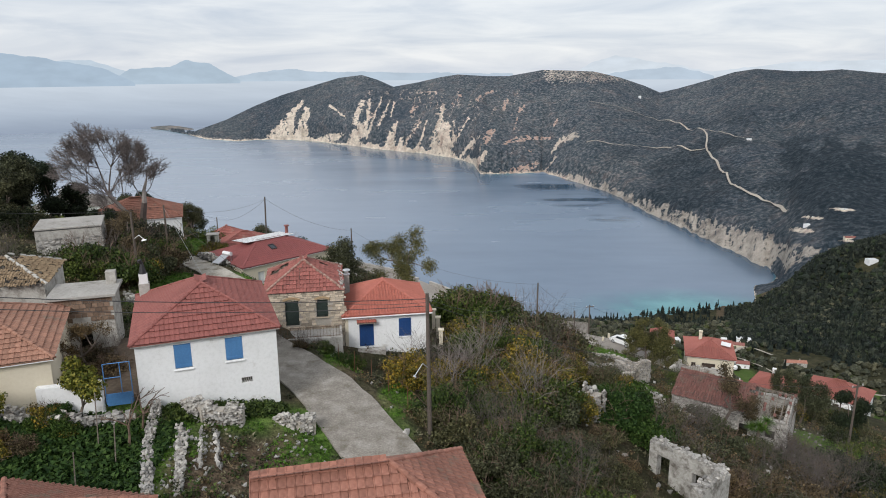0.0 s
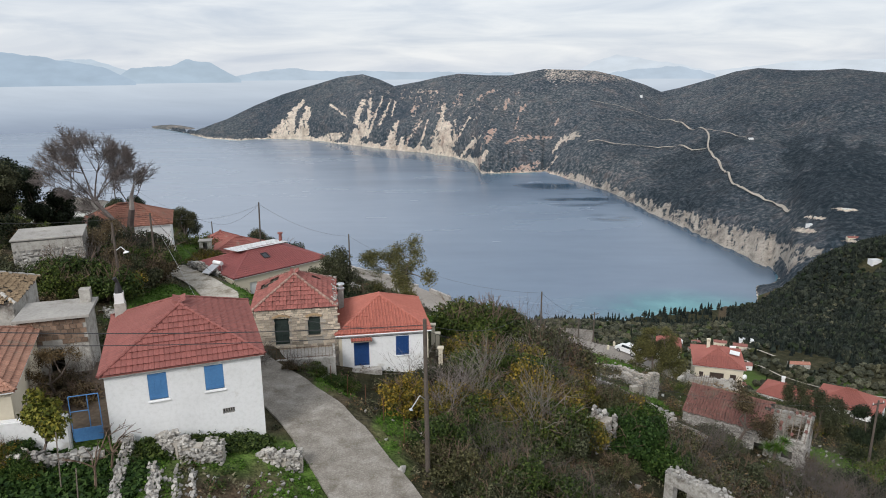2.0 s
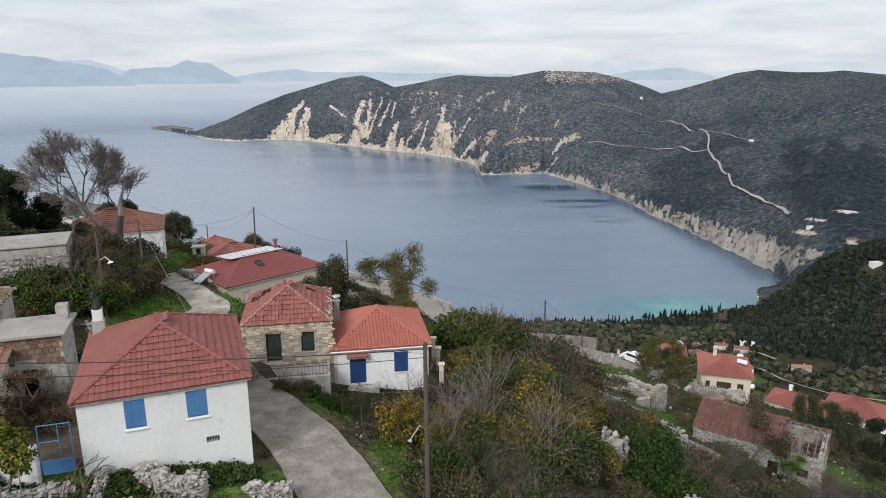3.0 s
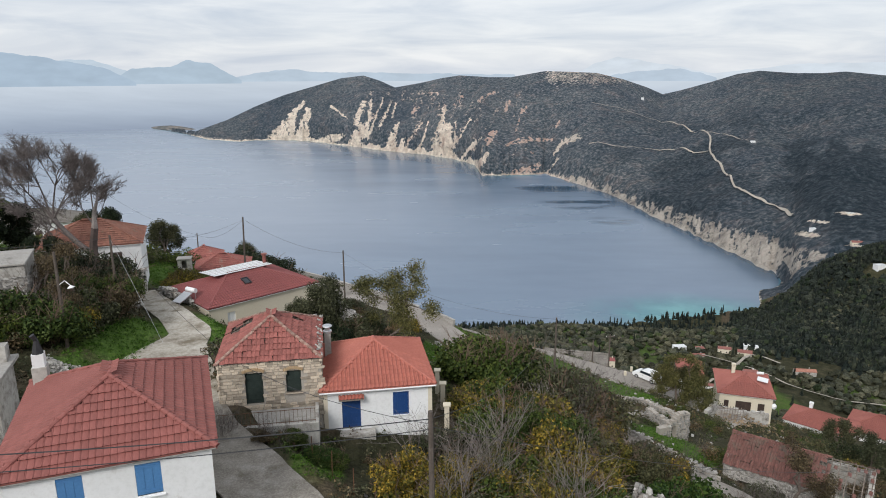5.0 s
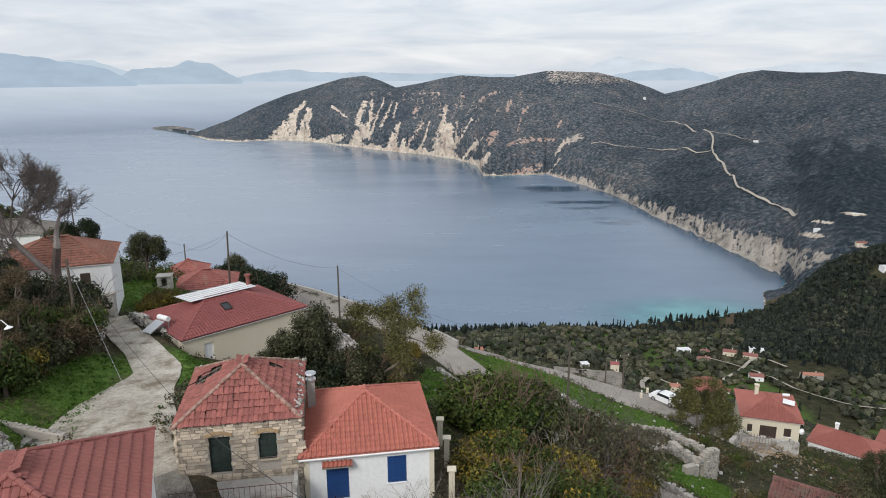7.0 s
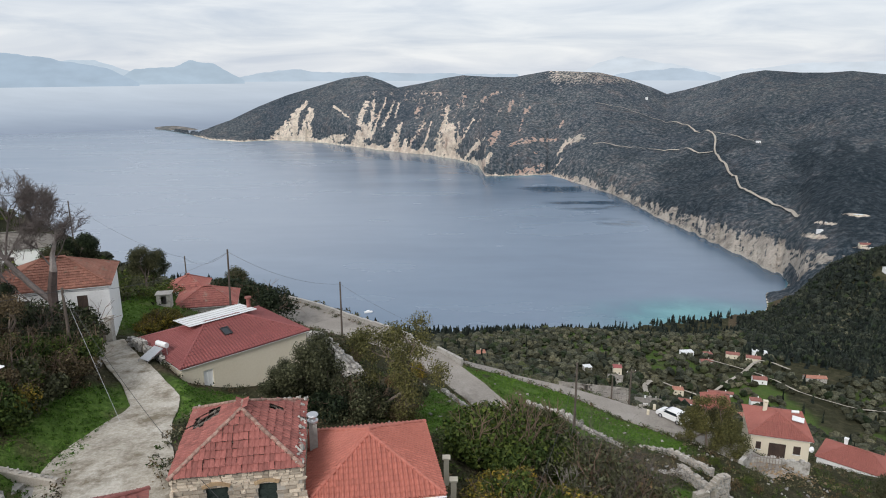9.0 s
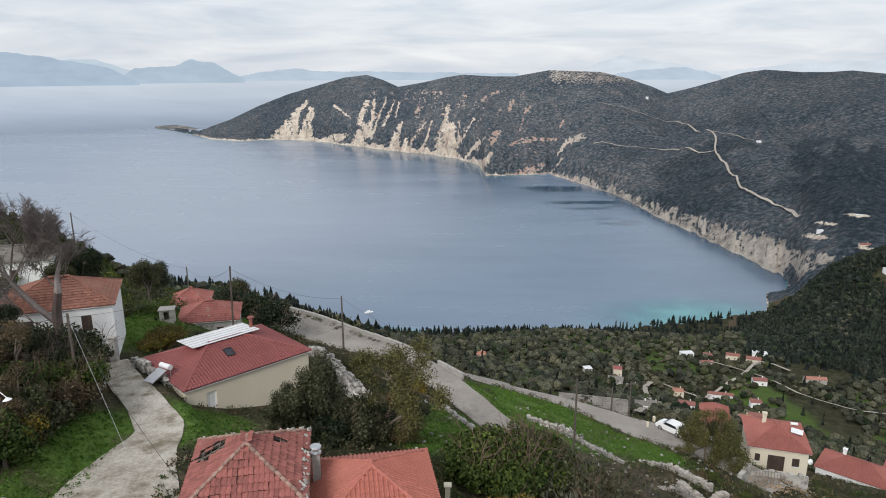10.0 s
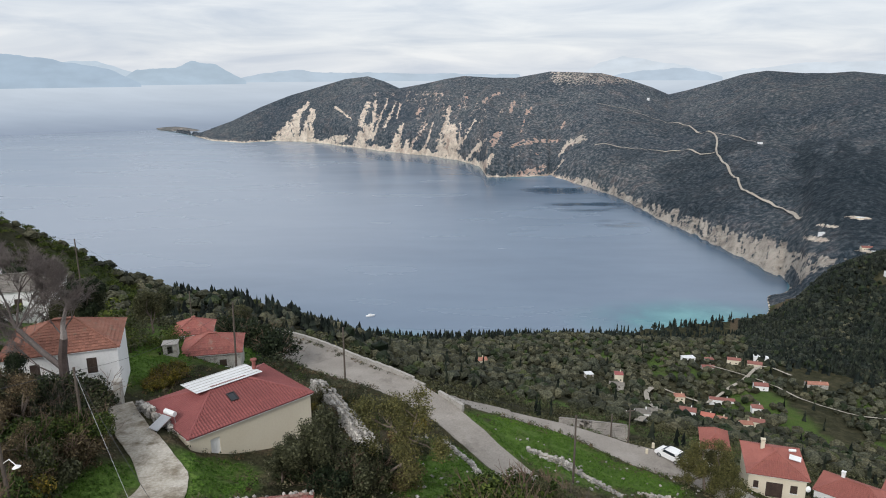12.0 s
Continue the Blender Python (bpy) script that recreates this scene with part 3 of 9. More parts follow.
def terrain(x, y):
    """The height of the land (and sea bed) at x, y: arrays."""
    x, y = np.asarray(x, float), np.asarray(y, float)
    r, az = np.hypot(x - HOME[0], y - HOME[1]), np.degrees(np.arctan2(x - HOME[0], y - HOME[1]))
    near = np.maximum(hillside(x, y), -270)
    back = smooth(0, -120, y)
    near = near * (1 - back) + back * np.clip(20 + 0.12 * np.abs(y) - 0.3 * x, -60, 120)
    far_west = smooth(-250, -500, x)
    near = near * (1 - far_west) + far_west * np.clip(40 - 0.12 * (y - 100), -40, 90)
    inland = from_coast(x, y)
    near = np.minimum(near, SEA + np.where(inland > 0, inland * 0.9 + smooth(370, 400, x) * (0.5 * np.maximum(inland - 32, 0) - 0.45 * np.minimum(inland, 32)), inland * 0.15) + 6 * fbm(x / 30, y / 30, 3) * smooth(0, 30, inland))
    near = near + (fbm(x / 9, y / 9, 5) - 0.5) * 1.2 * smooth(110, 250, r) * smooth(-5, 20, inland)
    shore, top_r = far_shore(az), far_crest(az)
    crest = CREST + CREST_EAST
    top = 22 + top_r * np.tan(np.radians(np.interp(az, [c[0] for c in crest], [c[2] for c in crest]))) - SEA
    rough = fbm(x / 500, y / 500, 11, 4)
    u = (r - shore) / np.maximum(top_r - shore, 60)
    cliff = 0.05 + 0.2 * smooth(-15, -13, az) * smooth(9, 1, az) + 0.06 * smooth(9, 12, az)
    rise = cliff * np.clip(u / 0.06, 0, 1) + (1 - cliff) * np.clip(u, 0, 1) ** (0.95 + 0.25 * smooth(6, 12, az))
    ridges = 1 - np.abs(fbm(x / 330 + 0.35 * rough, y / 330, 31, 5) - 0.5) * 4
    gully = (ridges - 0.35) * 0.085 * np.clip(u * 6, 0, 1) * np.clip((1 - u) * 2.2, 0, 1)
    far = SEA + top * np.clip(rise + gully * smooth(-19, -12, az), 0.004, 2)
    far = np.where(u > 1, SEA + top - (r - top_r) * 0.35 - ((r - top_r) / 500) ** 2 * 30, far)
    far = np.where(u < 0, SEA + np.maximum((r - shore) * 0.06, -40), far)
    lift = smooth(26.4, 31, az) * 45 * np.clip(1 - u, 0, 1)
    far = np.where((az > 26.4) & (u > 0), far + lift, far)
    join = smooth(1000, 1150, r) * smooth(24.6, 25.8, az) + smooth(1050, 1200, r) * (1 - smooth(24.6, 25.8, az))
    east = (az > 20) & (az < 60)
    z = np.where(east, near * (1 - join) + far * join, np.where(r > 1000, np.maximum(far, np.where(az < -24, near, -400)), near))
    return np.maximum(z, SEA - 45)


def mesh_object(name, verts, faces, material, parent=None, label="", smooth_faces=False):
    me = bpy.data.meshes.new(name)
    me.from_pydata(verts if isinstance(verts, list) else verts.tolist(), [], faces if isinstance(faces, list) else faces.tolist())
    me.materials.append(material)
    if smooth_faces:
        me.polygons.foreach_set("use_smooth", [True] * len(me.polygons))
    me.update()
    ob = new(name, me)
    ob.parent = parent
    if label:
        ob["label"] = label
    return ob


def height(x, y):
    return float(terrain(np.array([x]), np.array([y]))[0])


def paint(ob, layer, rgb, last=1.0):
    """Covers the points of a mesh with a layer of four values each."""
    at = ob.data.color_attributes.new(layer, "FLOAT_COLOR", "POINT")
    at.data.foreach_set("color", np.c_[np.clip(rgb, 0, 1), np.ones(len(rgb)) * np.clip(last, 0, 1)].ravel().astype(np.float32))


def line_distance(x, y, line):
    best = np.full(np.shape(x), 1e9)
    for (ax, ay), (bx, by) in zip(line, line[1:]):
        dx, dy = bx - ax, by - ay
        u = np.clip(((x - ax) * dx + (y - ay) * dy) / (dx * dx + dy * dy), 0, 1)
        best = np.minimum(best, np.hypot(x - ax - u * dx, y - ay - u * dy))
    return best


def polar_sheet(angles, radii):
    radii = np.asarray(radii)
    if radii.ndim == 1:
        radii = np.tile(radii, (len(angles), 1))
    a, r = np.repeat(np.radians(angles)[:, None], radii.shape[1], 1), radii
    x, y = HOME[0] + r * np.sin(a), HOME[1] + r * np.cos(a)
    n, k = radii.shape
    i, j = np.meshgrid(np.arange(n), np.arange(k - 1), indexing="ij")
    i2 = (i + 1) % n
    faces = np.stack([i * k + j, i * k + j + 1, i2 * k + j + 1, i2 * k + j], -1).reshape(-1, 4)
    return x.ravel(), y.ravel(), faces


ANGLES = np.r_[np.arange(-36, -24, 0.2), np.arange(-24, 36.01, 0.1), np.arange(39, 322, 3.0)]
NEAR_RADII = np.r_[0.5, 6, 12, np.arange(16, 130, 0.8), np.geomspace(130, 1000, 95)]


def far_radii(angle):
    """Rings past the bay: close together on the sea cliffs, wider up the slope."""
    az = (angle + 180) % 360 - 180
    shore = float(np.clip(far_shore(np.array(az)), 1080, 3500))
    top = max(float(far_crest(np.array(az))), shore + 250)
    foot = shore + 0.14 * (top - shore)
    return np.r_[np.linspace(1012, shore - 30, 16), np.linspace(shore - 12, foot, 44), np.linspace(foot, top, 104)[1:], top + np.linspace(14, 500, 10), np.geomspace(top + 600, 4880, 8)]


RADII = np.array([np.r_[NEAR_RADII, far_radii(a)] for a in ANGLES])
LANE = [(1.4, 26, 4.0), (-2.0, 32.0, 4.0), (-5.9, 39.1, 3.8), (-9.5, 44.1, 3.6), (-13.1, 48, 4.0), (-16.7, 52.4, 6.0), (-18.7, 56.4, 6.6), (-19.5, 61, 4.6), (-19.8, 65, 3.2), (-22.0, 68.4, 2.8), (-24.0, 70.9, 2.6), (-26.8, 74.6, 2.6), (-29.5, 78.5, 2.6)]
ROAD = [(-32, 125, 4), (-28.5, 122, 6.5), (-22, 116.5, 8), (-13.5, 109.5, 6.5), (-5, 102.5, 4.8), (0, 97, 4), (3.6, 91.5, 3.6), (6.7, 86, 3.4), (10.2, 78, 3.2), (12.2, 70.5, 2.8), (14.3, 65.0, 2.7), (18.0, 61.6, 2.7), (21.4, 59.6, 2.4), (23.2, 58.3, 1.6)]
LOWER_ROAD = [(-3, 103, 3), (2, 108.5, 3.2), (9, 110.8, 3.4), (16.5, 110.5, 3.8), (23, 108, 5), (29, 105, 5.5), (34, 100, 4), (38, 93, 3.2)]


def smooth_line(line, step=0.8):
    """A rounded line through the points, with its width."""
    p = np.array(line, float)
    out = []
    for k in range(len(p) - 1):
        a, b, c, d = p[max(k - 1, 0)], p[k], p[k + 1], p[min(k + 2, len(p) - 1)]
        for t in np.arange(0, 1, step / np.linalg.norm((c - b)[:2])):
            out.append(0.5 * (2 * b + (c - a) * t + (2 * a - 5 * b + 4 * c - d) * t * t + (3 * b - a - 3 * c + d) * t ** 3))
    return np.array(out + [p[-1]])


LINES = {k: smooth_line(v) for k, v in (("lane", LANE), ("road", ROAD), ("lower", LOWER_ROAD))}


def road_levels(line):
    """Heights of a road's middle, evened out along it."""
    mid = terrain(line[:, 0], line[:, 1])
    return np.convolve(np.pad(mid, 6, mode="edge"), np.ones(13) / 13, "valid")


LEVELS = {k: road_levels(v) for k, v in LINES.items()}


def near_line(x, y, key):
    """Distance from a rounded line's edge, and the height of its middle at the nearest point."""
    line, best, level = LINES[key], np.full(np.shape(x), 1e9), np.zeros(np.shape(x))
    if x.size < 500:
        d = np.hypot(x[:, None] - line[None, :, 0], y[:, None] - line[None, :, 1]) - line[None, :, 2] / 2
        k = d.argmin(1)
        return d[np.arange(len(k)), k], LEVELS[key][k]
    for (px, py, w), z in zip(line, LEVELS[key]):
        d = np.hypot(x - px, y - py) - w / 2
        level = np.where(d < best, z, level)
        best = np.minimum(best, d)
    return best, level


def land(x, y):
    """The terrain with the roads' beds cut into it."""
    x, y = np.asarray(x, float), np.asarray(y, float)
    z = terrain(x, y)
    near = np.hypot(x, y - 70) < 120
    if near.any():
        zz = z[near]
        for key in LINES:
            d, level = near_line(x[near], y[near], key)
            k = smooth(2.2, 0.3, d)
            zz = zz * (1 - k) + (level - 0.07) * k
        z[near] = zz
    return z


gx, gy, gf = polar_sheet(ANGLES, RADII)
gz = land(gx, gy)
ground = mesh_object("ground", np.c_[gx, gy, gz], gf, M["ground"], smooth_faces=True)
tagged(ground, "scrubby hillside with fresh green grass, bare soil and pale sea cliffs", "hillside", kind="structure")
g_az, g_r = np.degrees(np.arctan2(gx - HOME[0], gy - HOME[1])), np.hypot(gx - HOME[0], gy - HOME[1])
rock, lush, soil = np.zeros(len(gx)), np.zeros(len(gx)), np.zeros(len(gx))
is_far = (g_r > 1050) & (gz > SEA - 3)
up = gz - SEA
lean = g_az - 0.0085 * up
g_el = np.degrees(np.arctan2(gz - 22, g_r))
# scars where the headland has slipped: bearing and elevation of foot and head in degrees, half widths there
PALE_SCARS = [
    (-13.71, -5.44, -12.82, -4.04, 0.34, 0.11), (-12.69, -5.51, -11.90, -3.39, 0.57, 0.19), (-11.49, -5.54, -10.78, -3.19, 0.49, 0.19), (-12.27, -3.65, -11.14, -2.56, 0.15, 0.15),
    (-10.14, -5.66, -8.26, -5.16, 0.26, 0.26), (-7.14, -5.91, -6.45, -4.47, 0.49, 0.30), (-6.99, -4.19, -6.38, -2.58, 0.19, 0.15), (-6.15, -5.29, -5.74, -2.36, 0.15, 0.09),
    (-4.28, -6.09, -3.59, -4.18, 0.34, 0.09), (-3.45, -6.33, -3.06, -5.33, 0.23, 0.11), (0.15, -6.82, 0.39, -4.53, 0.72, 0.34), (-0.64, -6.08, 0.21, -2.99, 0.23, 0.11),
    (3.20, -7.47, 3.66, -6.64, 0.23, 0.15), (9.86, -5.64, 11.06, -5.22, 0.19, 0.15)]
GULLIES = [
    (-6.02, -5.29, -4.78, -2.24, 0.07, 0.08), (-5.17, -4.66, -4.10, -2.46, 0.06, 0.08), (-8.93, -2.86, -7.79, -3.73, 0.08, 0.08), (-1.91, -6.39, -1.09, -4.07, 0.11, 0.05),
    (-2.88, -5.79, -1.60, -4.15, 0.06, 0.04), (0.99, -6.18, 1.13, -4.17, 0.11, 0.06), (1.23, -5.68, 2.34, -3.81, 0.08, 0.05), (1.70, -7.01, 2.72, -5.63, 0.11, 0.11),
    (2.35, -6.37, 3.27, -5.36, 0.08, 0.08), (9.12, -6.69, 9.72, -5.69, 0.09, 0.15), (8.62, -8.21, 9.50, -6.96, 0.06, 0.06), (-4.04, -3.73, -3.74, -2.60, 0.06, 0.06)]
RED_SCARS = [
    (5.05, -6.04, 7.25, -5.39, 0.11, 0.19), (6.72, -6.40, 7.65, -6.57, 0.05, 0.05), (7.52, -5.48, 9.08, -5.51, 0.15, 0.11), (3.74, -5.72, 4.20, -4.90, 0.30, 0.23),
    (5.93, -8.20, 7.86, -7.62, 0.23, 0.26), (5.18, -3.09, 5.44, -2.46, 0.15, 0.11), (6.46, -3.27, 6.91, -3.00, 0.15, 0.15), (6.04, -4.72, 6.29, -3.72, 0.11, 0.08),
    (9.23, -4.52, 9.56, -3.80, 0.11, 0.11), (-2.47, -3.42, -2.00, -2.98, 0.11, 0.11), (0.86, -3.08, 1.59, -2.10, 0.11, 0.11), (2.93, -2.46, 4.15, -1.75, 0.11, 0.11)]
warp_a, warp_e = (fbm(g_az * 5.0, g_el * 5.0, 41, 4) - 0.5), (fbm(g_az * 5.0, g_el * 5.0, 43, 4) - 0.5)


def scar_cover(rows, wobble, swell):
    """How far each point of the land lies inside any of the tapered scars."""
    out = np.zeros(len(gx))
    for a0, e0, a1, e1, w0, w1 in rows:
        da, de = a1 - a0, e1 - e0
        pa, pe = g_az + warp_a * wobble - a0, g_el + warp_e * wobble - e0
        k = np.clip((pa * da + pe * de) / (da * da + de * de), 0, 1)
        half = np.maximum(w0 + (w1 - w0) * k, 0.07) * swell
        out = np.maximum(out, smooth(1.25, 0.75, np.hypot(pa - da * k, pe - de * k) / half))
    return out


pale = np.maximum(scar_cover(PALE_SCARS, 0.5, 1.32), scar_cover(GULLIES, 0.3, 1.2))
red = scar_cover(RED_SCARS, 0.45, 1.2)
cliffs = pale * (0.62 + 0.38 * smooth(0.30, 0.46, fbm(g_az * 7 + g_el * 2.5, g_el * 2.2 - g_az * 0.8, 47)))
foot_cliff = smooth(1.3, 0.75, up / (4 + 60 * np.maximum(fbm(g_az * 1.7, g_az * 0, 57, 4) - 0.34, 0))) * smooth(-14.5, -13, g_az) * smooth(4.2, 2.5, g_az)
streak = fbm((g_az - g_el * 0.45) * 3.6, g_el * 1.1, 45, 5)
speck = fbm(g_az * 9, g_el * 9, 53, 3)
slope_rock = smooth(0.52, 0.66, streak * 0.6 + speck * 0.4) * smooth(-9.5, -6, g_az) * smooth(11, 5, g_az) * smooth(-1.0, -1.8, g_el) * 0.85
slope_rock = np.maximum(slope_rock, smooth(0.50, 0.62, speck) * np.maximum(smooth(1.2, 0.6, np.hypot((g_az + 1.6) / 2.6, (g_el + 2.2) / 0.9)), smooth(1.2, 0.6, np.hypot((g_az - 12.6) / 3.0, (g_el + 0.75) / 0.5))) * 0.9)
base = np.exp(-np.maximum(up, 0) / np.where(g_az < 9, 11, 14)) * 1.0 * smooth(-21.5, -19, g_az)
cove = smooth(22.5, 25, g_az) * smooth(27.5, 26.3, g_az) * smooth(60, 25, up) * smooth(0.3, 0.5, fbm(g_az * 6, up / 12, 46))
band = np.interp(g_az, [8, 11, 14.5, 16, 18, 20, 22, 24.5, 27, 29, 31], [10, 24, 24, 30, 34, 36, 44, 50, 56, 54, 20])
band = band * 0.62
east_cliff = smooth(8, 11, g_az) * smooth(31, 29.5, g_az) * smooth(1.25, 0.8, (up + 26 * (fbm(g_az * 3, up / 30, 49) - 0.5)) / band) * (0.55 + 0.45 * smooth(0.34, 0.5, fbm(g_az * 5 - up / 26, up / 30 + g_az * 1.2, 44)))
summit = smooth(7, 9, g_az) * smooth(17, 14.5, g_az) * smooth(200, 275, up) * 0.46 + smooth(215, 290, up) * 0.2
scree = red * smooth(0.3, 0.5, fbm(g_az * 7, g_el * 7, 48))
terraces = np.maximum.reduce([smooth(1.3, 0.8, np.hypot((g_az - a) / w, (g_el - e + 0.12 * warp_a) / h)) for a, e, w, h in ((28.3, -11.75, 0.95, 0.22), (28.9, -10.75, 0.8, 0.13), (30.7, -9.98, 0.9, 0.13), (31.4, -12.2, 0.8, 0.13))])
cove_cliff = smooth(-12.55, -12.95, g_el + 0.5 * warp_e) * smooth(24, 25.5, g_az) * smooth(31.0, 30.2, g_az) * (0.5 + 0.5 * smooth(0.34, 0.5, fbm(g_az * 5 - g_el * 2, g_el * 5, 58)))
east_cliff = np.maximum(east_cliff, cove_cliff)
rock = np.where(is_far, np.maximum.reduce([cliffs, foot_cliff, slope_rock * 0.8, base, east_cliff * 0.95, cove, summit, scree * 0.9, terraces * 0.9]) * 0.6, 0)
beach = (g_r > 850) & (g_r < 1180) & (g_az > 23) & (up < 22)
rock = np.where(beach, np.where(up < 1.2, 0.4, 0.0), rock)
is_near = g_r < 140
patch = fbm(gx / 5, gy / 5, 51)
bank = beach * smooth(2, 6, up) * 0.75
MEADOWS = [(-12, 36.5, 9, 1.6), (-17, 30, 6, 5), (-8, 35.6, 6, 1.6), (-6.8, 32, 1.6, 4), (1.2, 40, 1.0, 4), (-13.4, 33.5, 0.8, 3.4), (-22, 60, 3.2, 9), (-17.5, 67.5, 3.2, 4.5), (1, 81, 5, 8), (12, 97, 10, 9), (22, 96, 6, 5), (22.5, 74, 4, 6), (16, 66.5, 3, 3), (-33, 92, 4, 8), (-30, 104, 6, 7), (-3, 74, 3, 5), (-2.4, 41, 1.0, 4), (-6.4, 45.6, 1.2, 2), (-48, 104, 12, 16), (-40, 122, 9, 12), (40, 66, 4, 4)]
meadow = np.zeros(len(gx))
for cx, cy, rx, ry in MEADOWS:
    meadow = np.maximum(meadow, smooth(1.25, 0.7, np.hypot((gx - cx) / rx, (gy - cy) / ry)))
lush = np.where(is_near, np.sqrt(meadow) * smooth(0.2, 0.38, patch + 0.1), 0)
valley_field = (g_r > 140) & (g_r < 720)
in_wood = smooth(22.5, 25.5, g_az) * smooth(560, 650, g_r)
lush = np.where(valley_field, smooth(0.50, 0.62, fbm(gx / 45, gy / 45, 61)) * 0.7 * (1 - in_wood) * (1 - 0.75 * smooth(-20, -60, gx)), lush)
garden = smooth(1.2, 0.8, np.hypot((gx + 9.3) / 3.4, (gy - 31) / 4.2))
soil = np.where(is_near, np.maximum(garden * smooth(0.35, 0.5, patch), smooth(0.58, 0.7, fbm(gx / 3, gy / 3, 55)) * 0.6), 0)
dark_slope = smooth(1.2, 0.8, np.hypot((g_az - 31) / 5.5, (g_el + 6.9 + 0.15 * (g_az - 31)) / 1.9)) * smooth(0.25, 0.5, fbm(g_az * 1.4, g_el * 2, 68))
wood_east = smooth(0.42, 0.55, fbm(gx / 160, gy / 160, 63)) * smooth(2100, 1700, g_r) * smooth(50, 100, up)
# wooded western tip; nearer eastern slope painted darker where haze is thinner
wood_thin_haze = smooth(-7, -10, g_az) * 0.25 + smooth(9, 18, g_az) * smooth(2700, 1900, g_r) * (0.3 + 0.5 * smooth(0.4, 0.6, fbm(gx / 120, gy / 120, 67)))
turn_east = smooth(22, 28, g_az)
lush = np.where(g_r > 1020, np.maximum(np.maximum(wood_thin_haze * (1 - turn_east) + wood_east * turn_east, dark_slope), 0.38 * smooth(20, 26, g_az)), lush)
red_scree = np.maximum(np.maximum(scree * 0.8, slope_rock * 0.45), smooth(0.5, 0.62, fbm(gx / 90, gy / 90, 65)) * smooth(1, 4, g_az) * smooth(14, 12, g_az) * smooth(60, 20, up) * 0.5) * (g_r > 1050)
paint(ground, "cover", np.c_[rock, lush, np.where(g_r > 1050, red_scree * 0.8, np.maximum(soil, bank))], np.where(is_far, smooth(13, 7, g_az) * 0.7 + 0.3 + 0.6 * terraces, 1.0))
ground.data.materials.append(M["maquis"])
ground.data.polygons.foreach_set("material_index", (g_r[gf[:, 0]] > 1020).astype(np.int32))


def ribbon(name, line, material, label, category, lift=0.05, rows=7, seed=1, thick=0.12, first=0, last=None):
    """A laid road: uneven edges, a crown and a real kerb of its own thickness."""
    tang = np.gradient(line[:, :2], axis=0)
    tang /= np.linalg.norm(tang, axis=1)[:, None]
    side = np.c_[tang[:, 1], -tang[:, 0]]
    mid = terrain(line[:, 0], line[:, 1])
    mid = np.convolve(np.pad(mid, 6, mode="edge"), np.ones(13) / 13, "valid")
    verts, faces = [], []
    cols = rows + 2
    keep = range(len(line))[first:last]
    for k in keep:
        for c in range(cols):
            u = np.clip((c - 1) / (rows - 1), 0, 1) * 2 - 1
            wob = (fbm(np.array(k * 0.35), np.array(u * 3.0), seed, 3) - 0.5) * 0.25 * abs(u) ** 3
            w = line[k, 2] / 2 * u + wob
            drop = -thick if c in (0, cols - 1) else 0.0
            bump = (fbm(np.array(k * 0.2), np.array(u * 1.5 + 9), seed + 3, 2) - 0.5) * 0.06
            verts.append((line[k, 0] + side[k, 0] * w, line[k, 1] + side[k, 1] * w, float(mid[k] + lift + drop + bump)))
    for k in range(len(keep) - 1):
        for c in range(cols - 1):
            a = k * cols + c
            faces.append((a, a + cols, a + cols + 1, a + 1))
    return tagged(mesh_object(name, verts, faces, material, smooth_faces=False), label, category, kind="structure")


turn_off = int(np.argmax(LINES["lane"][:, 1] > 49.5))
ribbon("lane", LINES["lane"], M["lane"], "cracked grey concrete village lane with weedy edges", "lane", seed=2, last=turn_off + 1)
ribbon("lane_upper", LINES["lane"], M["lane_pale"], "pale patched concrete lane climbing past the houses", "lane", seed=2, first=turn_off)
ribbon("road", LINES["road"], M["road"], "narrow pale asphalt road winding down the hillside", "road", seed=5)
ribbon("lower_road", LINES["lower"], M["road"], "narrow pale lower road widening beside a parked car", "road", seed=8)

# the sea: flat to beyond the headland; past that the far distance rises to the eye's horizon
S_ANG = np.r_[np.arange(-60, -30, 1.5), np.arange(-30, 40, 0.3), np.arange(40, 300, 4.0)]
S_RAD = np.r_[500, np.geomspace(700, 4180, 210)]
sx, sy, sf = polar_sheet(S_ANG, S_RAD)
s_r = np.hypot(sx - HOME[0], sy - HOME[1])
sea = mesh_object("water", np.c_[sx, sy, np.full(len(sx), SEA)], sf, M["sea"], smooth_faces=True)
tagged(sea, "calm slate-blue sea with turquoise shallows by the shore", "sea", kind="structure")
s_bed = terrain(sx, sy)
s_az = np.degrees(np.arctan2(sx - HOME[0], sy - HOME[1]))
shallow = np.exp(-np.maximum(SEA - s_bed, 0) / 1.6) * np.where((s_az > 8) & (s_az < 27), 0.06, 0.8)
cove_glow = np.maximum(smooth(1.25, 0.2, np.hypot((sx - 318) / 150, (sy - 872) / 85)), smooth(1.2, 0.3, np.hypot((sx + 110) / 130, (sy - 800) / 45)) * 0.8) * 0.95
# still water with the cliffs' dark reflection painted in, and long dark streaks
cliff_reflection = smooth(9, 14, s_az) * np.exp(-np.maximum(far_shore(s_az) - s_r, 0) / 70) + 0.75 * smooth(-13, -7, s_az) * smooth(9, 2, s_az) * np.exp(-np.maximum(far_shore(s_az) - s_r, 0) / 260)
dark_streaks = np.maximum.reduce([smooth(1.2, 0.4, np.hypot((s_az - a) / w, (s_r - r) / d)) for a, r, w, d in ((11.5, 1690, 3.4, 100), (14.0, 1490, 2.2, 40), (9.0, 1900, 3.0, 90))])
